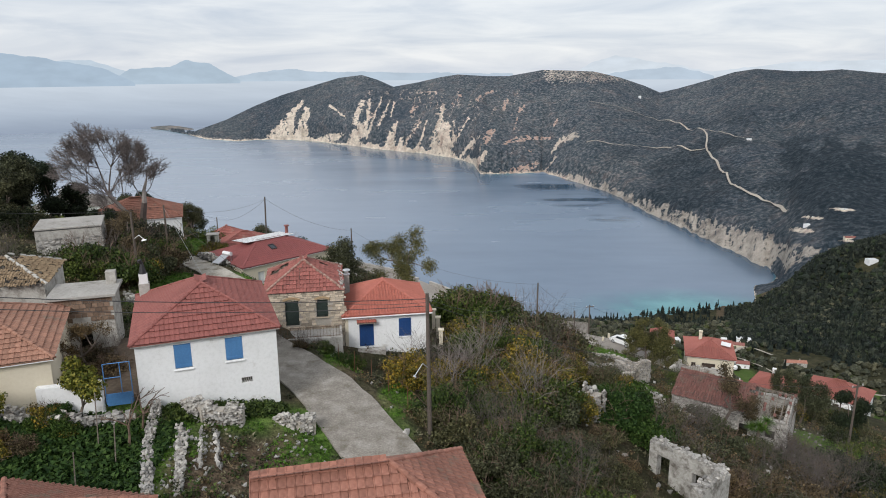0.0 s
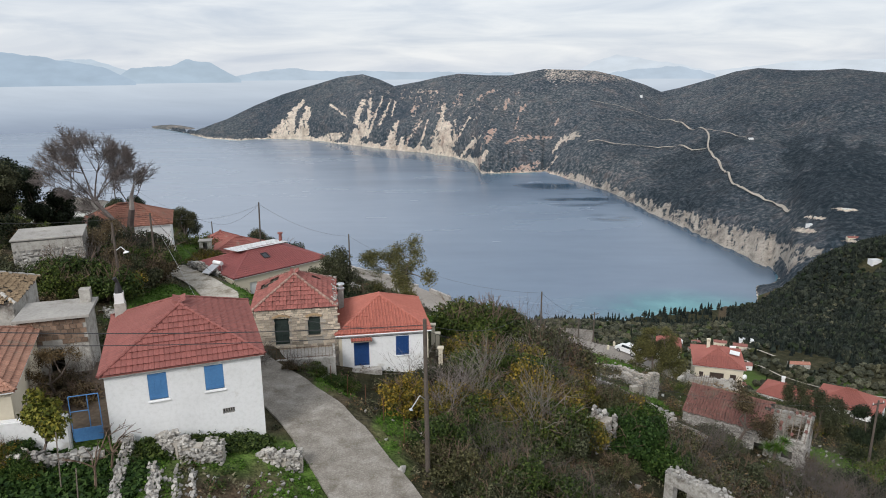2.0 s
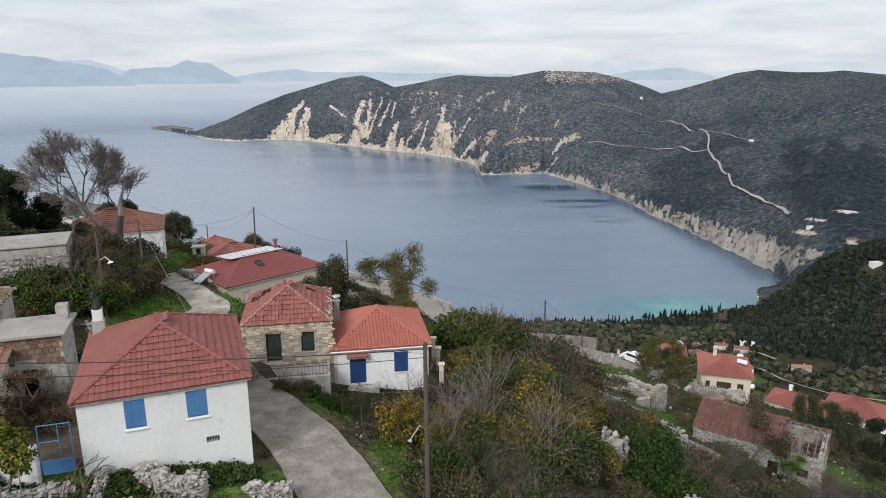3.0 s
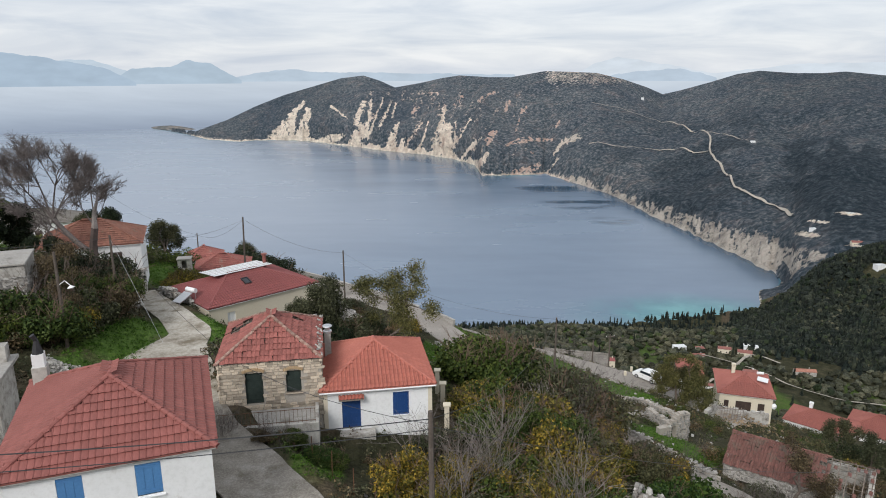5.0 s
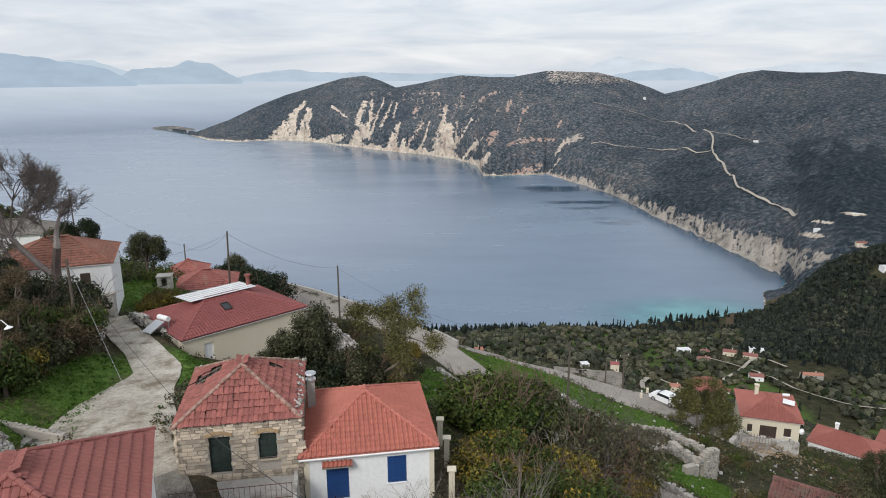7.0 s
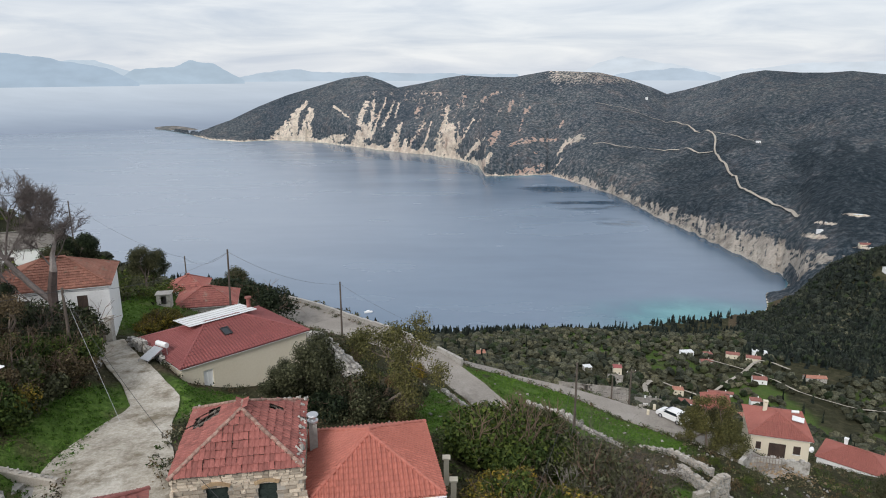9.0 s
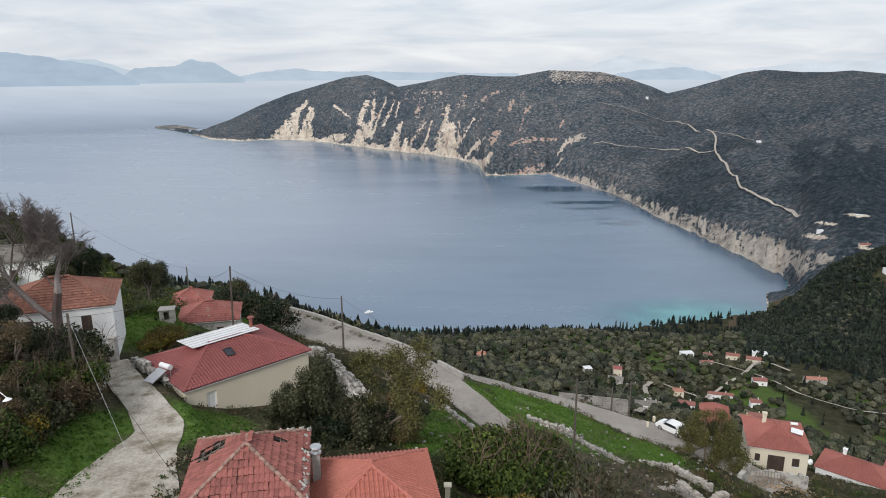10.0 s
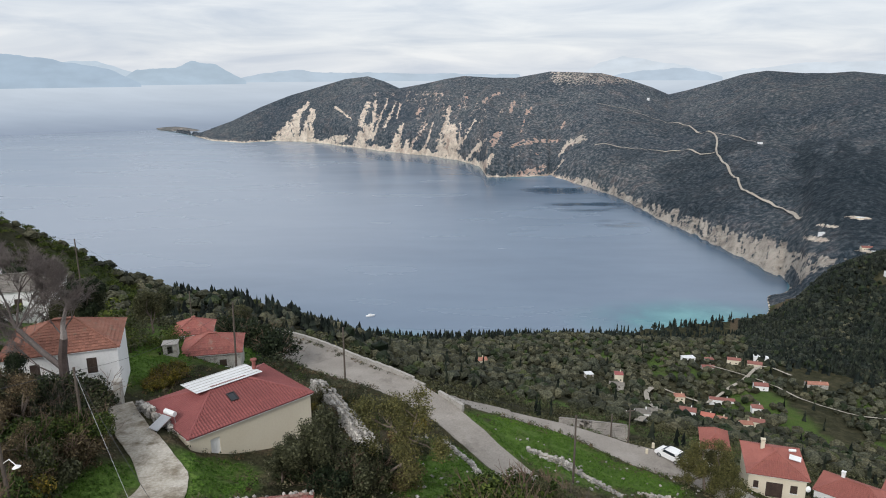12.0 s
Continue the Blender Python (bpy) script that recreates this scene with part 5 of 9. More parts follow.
def rubble_wall(name, line, label, category="stone wall", singles=0, size=0.26, seed=0, group="", material=None, spill=0.25, core=True):
    """A dry-stone wall along a line of (x, y, height, thickness), on the ground, with fallen stones at its foot."""
    rnd = random.Random(seed)
    x, y = line[0][0], line[0][1]
    top = thing(name, Matrix.Translation((x, y, float(land(np.array([x]), np.array([y]))[0]))), label, category, group)
    o = top.matrix_world.translation.copy()
    spots = []
    bm = bmesh.new()
    for (ax, ay, ah, aw), (bx, by, bh, bw) in zip(line, line[1:]):
        d = math.hypot(bx - ax, by - ay)
        ux, uy = (bx - ax) / d, (by - ay) / d
        n = max(2, int(d / 0.5))
        if core:
            for k in range(n):
                t = (k + 0.5) / n
                cx, cy, h, w = ax + (bx - ax) * t, ay + (by - ay) * t, ah + (bh - ah) * t, aw + (bw - aw) * t
                z = float(land(np.array([cx]), np.array([cy]))[0])
                m = Matrix.Translation(Vector((cx, cy, z)) - o) @ Matrix.Rotation(math.atan2(uy, ux), 4, "Z")
                box(bm, -d / n / 2 - 0.02, d / n / 2 + 0.02, -w * 0.3, w * 0.3, -0.3, h * 0.66, m)
        rows = max(1, int(max(ah, bh) / (size * 0.62)))
        for r in range(rows + 1):
            for k in range(int(d / (size * 1.05))):
                t = (k + rnd.random()) / (d / (size * 1.05))
                h, w = ah + (bh - ah) * t, aw + (bw - aw) * t
                h *= 0.82 + 0.36 * noise.noise(Vector((ax + k * 0.21, ay, seed)))
                zz = r * size * 0.62 + rnd.uniform(-0.04, 0.04)
                if zz > h:
                    continue
                sides = (-1, 0, 1) if zz > h - size else (-1, 1)
                for s in sides:
                    if rnd.random() < 0.08:
                        continue
                    off = s * w * 0.5 * (1 - 0.22 * zz / max(h, 0.1)) + rnd.uniform(-0.05, 0.05)
                    px, py = ax + (bx - ax) * t - uy * off, ay + (by - ay) * t + ux * off
                    q = size * rnd.uniform(0.65, 1.35)
                    spots.append((px, py, zz + size * 0.25, (q * 1.25, q * 0.9, q * 0.72), (rnd.uniform(-0.2, 0.2), rnd.uniform(-0.2, 0.2), math.atan2(uy, ux) + rnd.uniform(-0.35, 0.35))))
        for _ in range(int(d * 6 * spill)):
            t, off = rnd.random(), rnd.gauss(0, 0.9)
            q = size * rnd.uniform(0.5, 1.1)
            spots.append((ax + (bx - ax) * t - uy * off, ay + (by - ay) * t + ux * off, 0.02, (q, q * 0.9, q * 0.7), (rnd.random(), rnd.random(), rnd.random() * 6)))
    zs = land(np.array([s[0] for s in spots]), np.array([s[1] for s in spots]))
    spots = [(Vector((s[0], s[1], z + s[2])) - o, s[3], s[4]) for s, z in zip(spots, zs)]
    spots.sort(key=lambda s: -s[0].z)
    if core:
        part("core", bm, M["mortar"], top, "earth-filled core")
    else:
        bm.free()
    return lay(top, spots, STONES, singles)


def stone_face(parent, length, low, high, holes, seed, singles=300, shapes=None, y=0.0, name="stone", size=(0.16, 0.26), turn=None):
    """Coursed rubble on the outside of a wall, leaving its openings free."""
    rnd = random.Random(seed)
    spots, z = [], low
    while z < high - 0.05:
        h = rnd.uniform(*size) * 0.85
        x = 0.0
        while x < length:
            w = rnd.uniform(size[0] * 1.1, size[1] * 1.9)
            cx, cz = x + w / 2, z + h / 2
            if cx < length + 0.05 and not any(q[0] - w * 0.3 < cx < q[1] + w * 0.3 and q[2] - h * 0.3 < cz < q[3] + h * 0.3 for q in holes):
                p = Vector((cx, y - 0.01, cz))
                e = (rnd.uniform(-0.05, 0.05), rnd.uniform(-0.06, 0.06), rnd.uniform(-0.05, 0.05))
                if turn is not None:
                    p = turn @ p
                    e = (turn.to_3x3() @ Euler(e).to_matrix()).to_euler()
                spots.append((p, (w * 0.98, 0.12 + rnd.random() * 0.05, h * 1.0), e))
            x += w
        z += h
    spots.sort(key=lambda s: rnd.random())
    return lay(parent, spots, shapes or STONES_WARM, singles, name, shapes or STONES_WARM)


# ---- houses of the village ----
def gutter(parent, W, z, over, material):
    bm = bmesh.new()
    rod(bm, (-over, -over - 0.03, z - 0.05), (W + over, -over - 0.03, z - 0.05), 0.05, 0.05, 6)
    return part("gutter", bm, material, parent)


def blue_window_house():
    h = thing("house", facing(-15.86, 35.55, 2.6, 0.935, 0.355), "whitewashed house with light-blue shutters and faded maroon roof tiles", "house")
    W, D, top = 7.38, 8.7, 5.12
    wins = [(1.92, 2.80, 3.54, 4.94), (4.58, 5.50, 3.60, 4.94)]
    vent = (5.30, 5.90, 2.12, 2.44)
    four_walls(h, W, D, -0.8, top, 0.4, M["plaster_white"], front=wins + [vent])
    for a, b, c, d in wins:
        board_shutter(h, a, b, c, d, M["blue"], 0.02, 3, label="light-blue boarded shutter")
        sill(h, a, b, c - 0.05, M["plaster_white"], 0.08)
    boxes("vent_grille", [(5.3 + 0.12 * k, 5.34 + 0.12 * k, 0.05, 0.12, 2.12, 2.44) for k in range(6)], M["concrete"], h, "small concrete ventilation grille")
    boxes("vent_back", [(5.25, 5.95, 0.28, 0.32, 2.05, 2.5)], M["dark_inside"], h)
    boxes("eaves_slab", [(-0.2, W + 0.2, -0.2, D + 0.2, top, top + 0.08)], M["concrete"], h, bevel=0.01)
    tiled_roof(h, W, D, top + 0.1, 1.95, 0.22, M["tile_maroon"], "flat", (0.25, 0.43), 300, seed=1, deck_material=M["tile_maroon"], jitter=0.003)
    st = chimney(h, 0.35, D - 0.4, top, top + 1.1, 0.62, M["plaster_old"], False)
    bm = bmesh.new()
    box(bm, 0.1, 0.6, D - 0.65, D - 0.15, top + 1.102, top + 1.72)
    part("chimney_neck", bm, M["plaster_white"], st, "whitewashed chimney neck")
    bm = bmesh.new()
    rod(bm, (0.35, D - 0.4, top + 1.722), (0.35, D - 0.4, top + 2.35), 0.25, 0.10, 8)
    rod(bm, (0.35, D - 0.4, top + 2.35), (0.22, D - 0.45, top + 2.62), 0.10, 0.13, 8)
    part("cowl", bm, M["black"], st, "black metal chimney cowl")
    return h


def stone_house():
    h = thing("house", facing(-12.89, 50.75, 1.6, 0.985, 0.17), "old stone house with a holed red roof and green shutters", "house")
    W, D, top = 5.85, 6.7, 3.92
    door, win = (1.46, 2.48, 1.30, 3.32), (3.80, 4.68, 1.90, 3.28)
    four_walls(h, W, D, -1.6, top, 0.45, M["mortar"], front=[door, win])
    stone_face(h, W, -0.4, top - 0.05, [door, win, (3.7, 4.8, 1.4, 1.9)], 5, 300, size=(0.17, 0.30), shapes=BLOCKS)
    stone_face(h, D, -0.4, top - 0.05, [], 6, 0, size=(0.17, 0.30), shapes=BLOCKS, turn=Matrix.Translation((W, 0, 0)) @ Matrix.Rotation(radians(90), 4, "Z"))
    stone_face(h, D, -0.4, top - 0.05, [], 7, 0, size=(0.17, 0.30), shapes=BLOCKS, turn=Matrix.Translation((0, D, 0)) @ Matrix.Rotation(radians(-90), 4, "Z"))
    for k, (a, b, c, d) in enumerate((door, win)):
        sh = board_shutter(h, a + 0.05, b - 0.05, c, d - 0.05, M["dark_green"], 0.16, 4, "double_door" if k == 0 else "shutter", "faded dark-green panelled leaves")
        for q in (0.25, 0.72):
            for r in range(4):
                z = c + (d - c) * (0.12 + 0.22 * r)
                boxes("panel", [(a + (b - a) * q - 0.15, a + (b - a) * q + 0.15, 0.125, 0.138, z, z + (d - c) * 0.15)], M["dark_green"], sh)
        bm = bmesh.new()
        n = 7
        for r in range(n):
            u0, u1 = r / n, (r + 1) / n
            za, zb = d + 0.08 + 0.16 * math.sin(math.pi * u0), d + 0.08 + 0.16 * math.sin(math.pi * u1)
            m = Matrix.Translation((a - 0.12 + (b - a + 0.24) * (u0 + u1) / 2, -0.17, (za + zb) / 2)) @ Matrix.Rotation(-math.atan2(zb - za, (b - a + 0.24) / n), 4, "Y")
            box(bm, -(b - a + 0.24) / n / 2, (b - a + 0.24) / n / 2, 0, 0.18, -0.07, 0.07, m)
        part("arch_moulding", bm, M["ochre"], h, "shallow arched ochre brick moulding")
    sill(h, win[0], win[1], win[2], M["stone_warm"], 0.14)

    def gone(p):
        if math.hypot((p.x - 0.95) / 1.25, p.y - 4.4) < 0.72 or math.hypot(p.x - 4.35, (p.y - 4.5) / 0.8) < 0.42:
            return 0.97
        return 0.1 if p.y > 6.3 or p.x > 5.7 else 0.0
    tiled_roof(h, W, D, top + 0.02, 1.75, 0.12, M["tile_old"], "flat", (0.25, 0.43), 300, seed=2, missing=gone, cap_material=M["hip_mortar"], jitter=0.014)
    boxes("ceiling", [(0.45, W - 0.45, 0.45, D - 0.45, top - 0.35, top - 0.3)], M["dark_inside"], h)
    rnd = random.Random(4)
    spots = []
    for k in range(70):
        t = rnd.random()
        p = (W - 0.1, t * D) if rnd.random() < 0.55 else (t * W, D)
        spots.append((Vector((p[0] + rnd.uniform(-0.15, 0.15), p[1] + rnd.uniform(-0.15, 0.15), top + rnd.uniform(0.05, 0.3))), (0.3, 0.25, 0.18), (rnd.random(), rnd.random(), rnd.random() * 6)))
    lay(h, spots, STONES, 70)
    # the walled terrace before its door
    t = thing("terrace", facing(-12.5, 48.15, 1.5, 0.985, 0.17), "low walled concrete terrace before the stone house", "terrace", kind="structure")
    boxes("terrace_floor", [(0.0, 5.6, 0.2, 2.4, -0.6, 1.12)], M["concrete"], t, bevel=0.02)
    boxes("parapet", [(-0.1, 5.7, -0.1, 0.198, -0.8, 1.35), (5.502, 5.7, 0.2, 2.4, -0.6, 1.35)], M["plaster_old"], t, "stained plastered parapet", 0.02)
    f = thing("iron_fence", facing(-12.5, 48.15, 2.85, 0.985, 0.17), "thin rusty iron railing on the terrace wall", "railing")
    for k in range(24):
        bm = bmesh.new()
        rod(bm, (0.1 + k * 0.235, 0.05, -0.02), (0.1 + k * 0.235, 0.05, 0.85), 0.012, 0.012, 4)
        part("bar", bm, M["rust"], f)
    for z in (0.1, 0.82):
        bm = bmesh.new()
        rod(bm, (0.05, 0.05, z), (5.55, 0.05, z), 0.018, 0.018, 4)
        part("rail", bm, M["rust"], f)
    return h


def blue_door_house():
    h = thing("house", facing(-7.02, 51.76, 0.2, 0.985, 0.17), "small white house with deep-blue door and new orange roof", "house")
    W, D, top = 6.5, 6.9, 3.08
    door, win = (1.04, 2.16, 0.62, 2.60), (4.18, 5.05, 1.32, 2.72)
    four_walls(h, W, D, -2.0, top, 0.4, M["plaster_white"], front=[door, win])
    board_shutter(h, door[0], door[1], door[2], door[3], M["dark_blue"], 0.06, 4, "door", "deep-blue double door")
    board_shutter(h, win[0], win[1], win[2], win[3], M["dark_blue"], 0.0, 4, "shutter", "deep-blue louvred shutter")
    sill(h, win[0], win[1], win[2] - 0.05, M["white_paint"])
    boxes("doorstep", [(0.05, 3.0, -0.75, -0.035, -1.4, 0.52)], M["plaster_old"], h, bevel=0.02)
    for a in (-0.05, W - 0.2):
        boxes("corner_pilaster", [(a, a + 0.25, -0.03, -0.002, -1.6, top)], M["plaster_cream"], h, "cream corner pilaster")
    boxes("eaves_slab", [(-0.24, W + 0.24, -0.24, D + 0.24, top, top + 0.12)], M["white_paint"], h, bevel=0.012)
    tiled_roof(h, W, D, top + 0.14, 1.72, 0.26, M["tile_orange"], "roll", (0.245, 0.33), 300, seed=3, deck_material=M["tile_orange"], jitter=0.003)
    hood = boxes("door_hood", [(0.85, 2.35, -0.5, -0.002, 2.66, 2.72)], M["wood"], h, "small tiled door hood")
    me = tile_mesh("hood_tile", "roll", 0.215, 0.42, M["tile_orange"])
    for k in range(7):
        ob = new("tile", me)
        ob.parent = hood
        ob.matrix_local = Matrix.Translation((0.85 + 0.215 * k, -0.52, 2.735)) @ Matrix.Rotation(radians(14), 4, "X")
    st = chimney(h, 0.35, 4.6, top, top + 2.1, 0.42, M["concrete"], False)
    bm = bmesh.new()
    rod(bm, (0.35, 4.6, top + 2.102), (0.35, 4.6, top + 2.2), 0.30, 0.30, 12)
    rod(bm, (0.35, 4.6, top + 2.2), (0.35, 4.6, top + 2.5), 0.17, 0.17, 12)
    rod(bm, (0.35, 4.6, top + 2.5), (0.35, 4.6, top + 2.56), 0.33, 0.30, 12)
    part("cowl", bm, M["metal"], st, "round galvanised chimney cowl")
    gutter(h, W, top + 0.12, 0.27, M["white_paint"])
    return h


def cream_house():
    h = thing("house", facing(-20.5, 71.5, -1.9, 0.71, 0.70), "cream rendered house with red pantiles and a white sheet roof", "house")
    W, D, top = 11.2, 8.2, 3.4
    win = (1.7, 2.52, 1.25, 2.7)
    four_walls(h, W, D, -2.4, top, 0.35, M["plaster_cream"], front=[win])
    boxes("window_frame", [(1.7, 2.52, 0.1, 0.16, 1.25, 1.33), (1.7, 2.52, 0.1, 0.16, 2.62, 2.7), (1.7, 1.78, 0.1, 0.16, 1.33, 2.62), (2.44, 2.52, 0.1, 0.16, 1.33, 2.62), (2.08, 2.14, 0.1, 0.16, 1.33, 2.62)], M["white_paint"], h, "white closed roller shutter frame")
    boxes("shutter", [(1.784, 2.436, 0.13, 0.17, 1.334, 2.616)], M["white_paint"], h, "white closed roller shutter")
    boxes("eaves_slab", [(-0.2, W + 0.2, -0.2, D + 0.2, top, top + 0.09)], M["white_paint"], h)
    tiled_roof(h, W, D, top + 0.11, 1.55, 0.22, M["tile_red"], "roll", (0.26, 0.36), 150, seed=4, deck_material=M["tile_red"], jitter=0.003)
    # the white corrugated sheet over the back slope
    bm = bmesh.new()
    n = 60
    rows = []
    for k in range(n + 1):
        x = 2.5 + 6.2 * k / n
        z = top + 1.62 + 0.012 * math.cos(k * math.pi)
        rows.append((bm.verts.new((x, 3.7, z + 0.16)), bm.verts.new((x, 6.9, z - 0.12)), bm.verts.new((x, 3.7, z + 0.13)), bm.verts.new((x, 6.9, z - 0.15))))
    for a, b in zip(rows, rows[1:]):
        bm.faces.new((a[0], b[0], b[1], a[1]))
        bm.faces.new((a[2], a[3], b[3], b[2]))
        bm.faces.new((a[0], a[2], b[2], b[0]))
        bm.faces.new((a[1], b[1], b[3], a[3]))
    part("sheet_roof", bm, M["roof_sheet"], h, "white corrugated sheet roofing")
    boxes("sheet_batten", [(2.5, 8.7, 4.0 + 0.65 * k, 4.05 + 0.65 * k, top + 1.79 - 0.057 * k, top + 1.80 - 0.057 * k) for k in range(5)], M["concrete"], h)
    ang = math.atan2(1.55, D / 2 + 0.22)
    m = Matrix.Translation((5.0, 2.3, top + 0.11 + 1.55 * (2.3 + 0.22) / (D / 2 + 0.22) + 0.10)) @ Matrix.Rotation(ang, 4, "X")
    bm = bmesh.new()
    for r in ((-0.34, 0.34, -0.5, -0.43), (-0.34, 0.34, 0.43, 0.5), (-0.34, -0.27, -0.43, 0.43), (0.27, 0.34, -0.43, 0.43)):
        box(bm, r[0], r[1], r[2], r[3], -0.05, 0.10, m)
    sky = part("skylight", bm, M["black"], h, "dark roof window")
    bm = bmesh.new()
    box(bm, -0.27, 0.27, -0.43, 0.43, 0.02, 0.05, m)
    part("pane", bm, M["glass"], sky)
    bm = bmesh.new()
    rod(bm, (8.6, 5.0, top + 0.8), (8.6, 5.0, top + 2.5), 0.2, 0.18, 8)
    rod(bm, (8.6, 5.0, top + 2.5), (8.6, 5.0, top + 2.62), 0.3, 0.3, 10)
    part("flue", bm, M["tile_old"], h, "brick-red flue with a pale cap")
    # solar water heater on a low lean-to at its lane side
    s = thing("solar_heater", facing(-23.5, 73.8, 1.5, 0.85, -0.5), "solar water heater with a white tank and a tilted panel", "solar heater")
    bm = bmesh.new()
    rod(bm, (0.0, 0.4, 1.12), (1.15, 0.4, 1.12), 0.22, 0.22, 12)
    part("tank", bm, M["white_paint"], s, "white cylindrical water tank")
    bm = bmesh.new()
    box(bm, 0.05, 1.1, -1.4, 0.1, 0, 0.08, Matrix.Translation((0, 0, 0.9)) @ Matrix.Rotation(radians(22), 4, "X"))
    part("panel", bm, M["metal"], s)
    bm = bmesh.new()
    for x in (0, 1.1):
        rod(bm, (x, 0.4, -2.2), (x, 0.4, 1.0), 0.03, 0.03, 5)
        rod(bm, (x, -1.4, -2.2), (x, -1.4, 0.4), 0.03, 0.03, 5)
    part("stand", bm, M["metal"], s)
    return h


def plain_house(FL, u, W, D, base, top, rise, wall, tile, label, kind="flat", singles=60, windows=(), shutter="wood_dark", over=0.25, gables="", seed=9, tile_size=(0.27, 0.36), group="", right_windows=(), extra_chimney=True):
    """A simple hipped house with its windows, sills and roof."""
    h = thing("house", facing(FL[0], FL[1], base, *u), label, "house", group)
    four_walls(h, W, D, -2.2, top, 0.35, M[wall], front=[w[:4] for w in windows], right=[w[:4] for w in right_windows])
    for a, b, c, d in [w[:4] for w in windows]:
        board_shutter(h, a, b, c, d, M[shutter], 0.05, 3, "door" if c < 0.4 else "window")
        if c >= 0.4:
            sill(h, a, b, c, M["white_paint"])
    for a, b, c, d in [w[:4] for w in right_windows]:
        bm = bmesh.new()
        box(bm, a, b, 0.06, 0.1, c, d, Matrix.Translation((W, 0.35, 0)) @ Matrix.Rotation(radians(90), 4, "Z"))
        part("window", bm, M[shutter], h)
    boxes("eaves_slab", [(-over + 0.03, W + over - 0.03, -over + 0.03, D + over - 0.03, top, top + 0.09)], M["white_paint"], h)
    tiled_roof(h, W, D, top + 0.11, rise, over, M[tile], kind, tile_size, singles, gables=gables, seed=seed, deck_material=M[tile], jitter=0.006)
    if gables:
        bm = bmesh.new()
        for x in ([0.0] if "l" in gables else []) + ([W - 0.3] if "r" in gables else []):
            v = [bm.verts.new(q) for q in ((x, 0, top + 0.1), (x, D, top + 0.1), (x, D / 2, top + rise), (x + 0.3, 0, top + 0.1), (x + 0.3, D, top + 0.1), (x + 0.3, D / 2, top + rise))]
            for f in ((0, 2, 1), (3, 4, 5), (0, 1, 4, 3), (1, 2, 5, 4), (2, 0, 3, 5)):
                bm.faces.new([v[i] for i in f])
        part("gable", bm, M[wall], h)
    if extra_chimney:
        chimney(h, W * 0.3, D * 0.62, top + 0.5, top + rise + 0.7, 0.5, M[wall], True)
    return h


blue_window_house()
stone_house()
blue_door_house()
cream_house()
H5 = plain_house((40.8, 106.6), (0.957, -0.29), 7.2, 8.0, -27.3, 3.3, 1.75, "plaster_cream", "tile_brick", "cream house with red roof, brown shutters and solar panel", "roll", 200,
                 [(0.7, 1.35, 1.2, 2.3), (2.3, 4.4, 0.1, 2.35), (5.3, 6.2, 1.1, 2.3)], over=0.35, seed=11)
bm = bmesh.new()
box(bm, 0, 1.5, 0, 0.8, 0, 0.09, Matrix.Translation((5.2, 2.6, 4.75)) @ Matrix.Rotation(radians(28), 4, "X") @ Matrix.Rotation(radians(-12), 4, "Z"))
part("solar_panel", bm, M["roof_sheet"], H5, "pale solar water panel")
bm = bmesh.new()
rod(bm, (5.3, 3.7, 5.5), (6.2, 3.8, 5.5), 0.2, 0.2, 10)
part("water_tank", bm, M["white_paint"], H5, "white solar water tank")
bm = bmesh.new()
rod(bm, (7.45, -0.1, 2.2), (7.6, -0.35, 2.3), 0.42, 0.05, 12)
part("satellite_dish", bm, M["white_paint"], H5, "white satellite dish")
plain_house((37.0, 113.6), (0.957, -0.29), 3.6, 5.6, -27.3, 2.9, 1.4, "plaster_white", "tile_brick", "lower red-roofed wing beside the cream house", "roll", 80, [(1.2, 2.1, 1.0, 2.1)], seed=12, extra_chimney=False)
plain_house((57.8, 119.4), (0.75, -0.66), 10.0, 6.4, -38.2, 2.9, 1.6, "plaster_white", "tile_brick", "low white house with a broad red tiled hipped roof", "roll", 120, [(1.5, 2.4, 1.0, 2.2), (5, 6, 1.0, 2.2)], seed=13)
plain_house((67.0, 117.6), (0.75, -0.66), 10.0, 8.0, -38.9, 2.9, 2.1, "plaster_white", "tile_brick", "long white house with a red hipped roof among olives", "roll", 60, [(1.5, 2.4, 1.0, 2.2), (5, 6, 1.0, 2.2)], seed=21, extra_chimney=False)
plain_house((-39.4, 78.7), (0.94, 0.34), 9.4, 7.4, 0.3, 4.65, 1.9, "plaster_white", "tile_brown", "two-storey white house with red-brown roof behind a dead tree", "flat", 200,
            [(6.75, 7.6, 2.45, 3.95), (2.2, 3.0, 2.45, 3.95)], seed=14, extra_chimney=False)
plain_house((-26.3, 31.95), (0.92, 0.38), 7.0, 8.3, 4.1, 3.35, 1.9, "plaster_cream", "tile_clay", "cream house with weathered brown roof tiles beside the courtyard", "flat", 300,
            [(0.9, 2.0, 1.5, 2.3)], "white_paint", seed=15, extra_chimney=False)
plain_house((-4.7, 17.7), (0.975, 0.22), 7.1, 5.9, 3.4, 4.15, 1.85, "plaster_white", "tile_brown", "house with a faded red tiled roof below the lane", "flat", 300, gables="l", seed=16, extra_chimney=False)
plain_house((-19.0, 19.6), (0.98, -0.19), 6.5, 7.2, 3.6, 1.7, 1.7, "plaster_white", "tile_brown", "low house with a brown clay tiled roof above the vegetable garden", "roll", 200, gables="lr", seed=17, extra_chimney=False)
plain_house((-31.2, 97.3), (0.97, 0.22), 6.6, 5.5, -5.3, 2.5, 1.5, "plaster_old", "tile_old", "small stone house with an old red roof in the grass", "flat", 60, [(4.2, 5.0, 0.9, 1.8)], seed=18, group="old red-roofed cottages", extra_chimney=False)
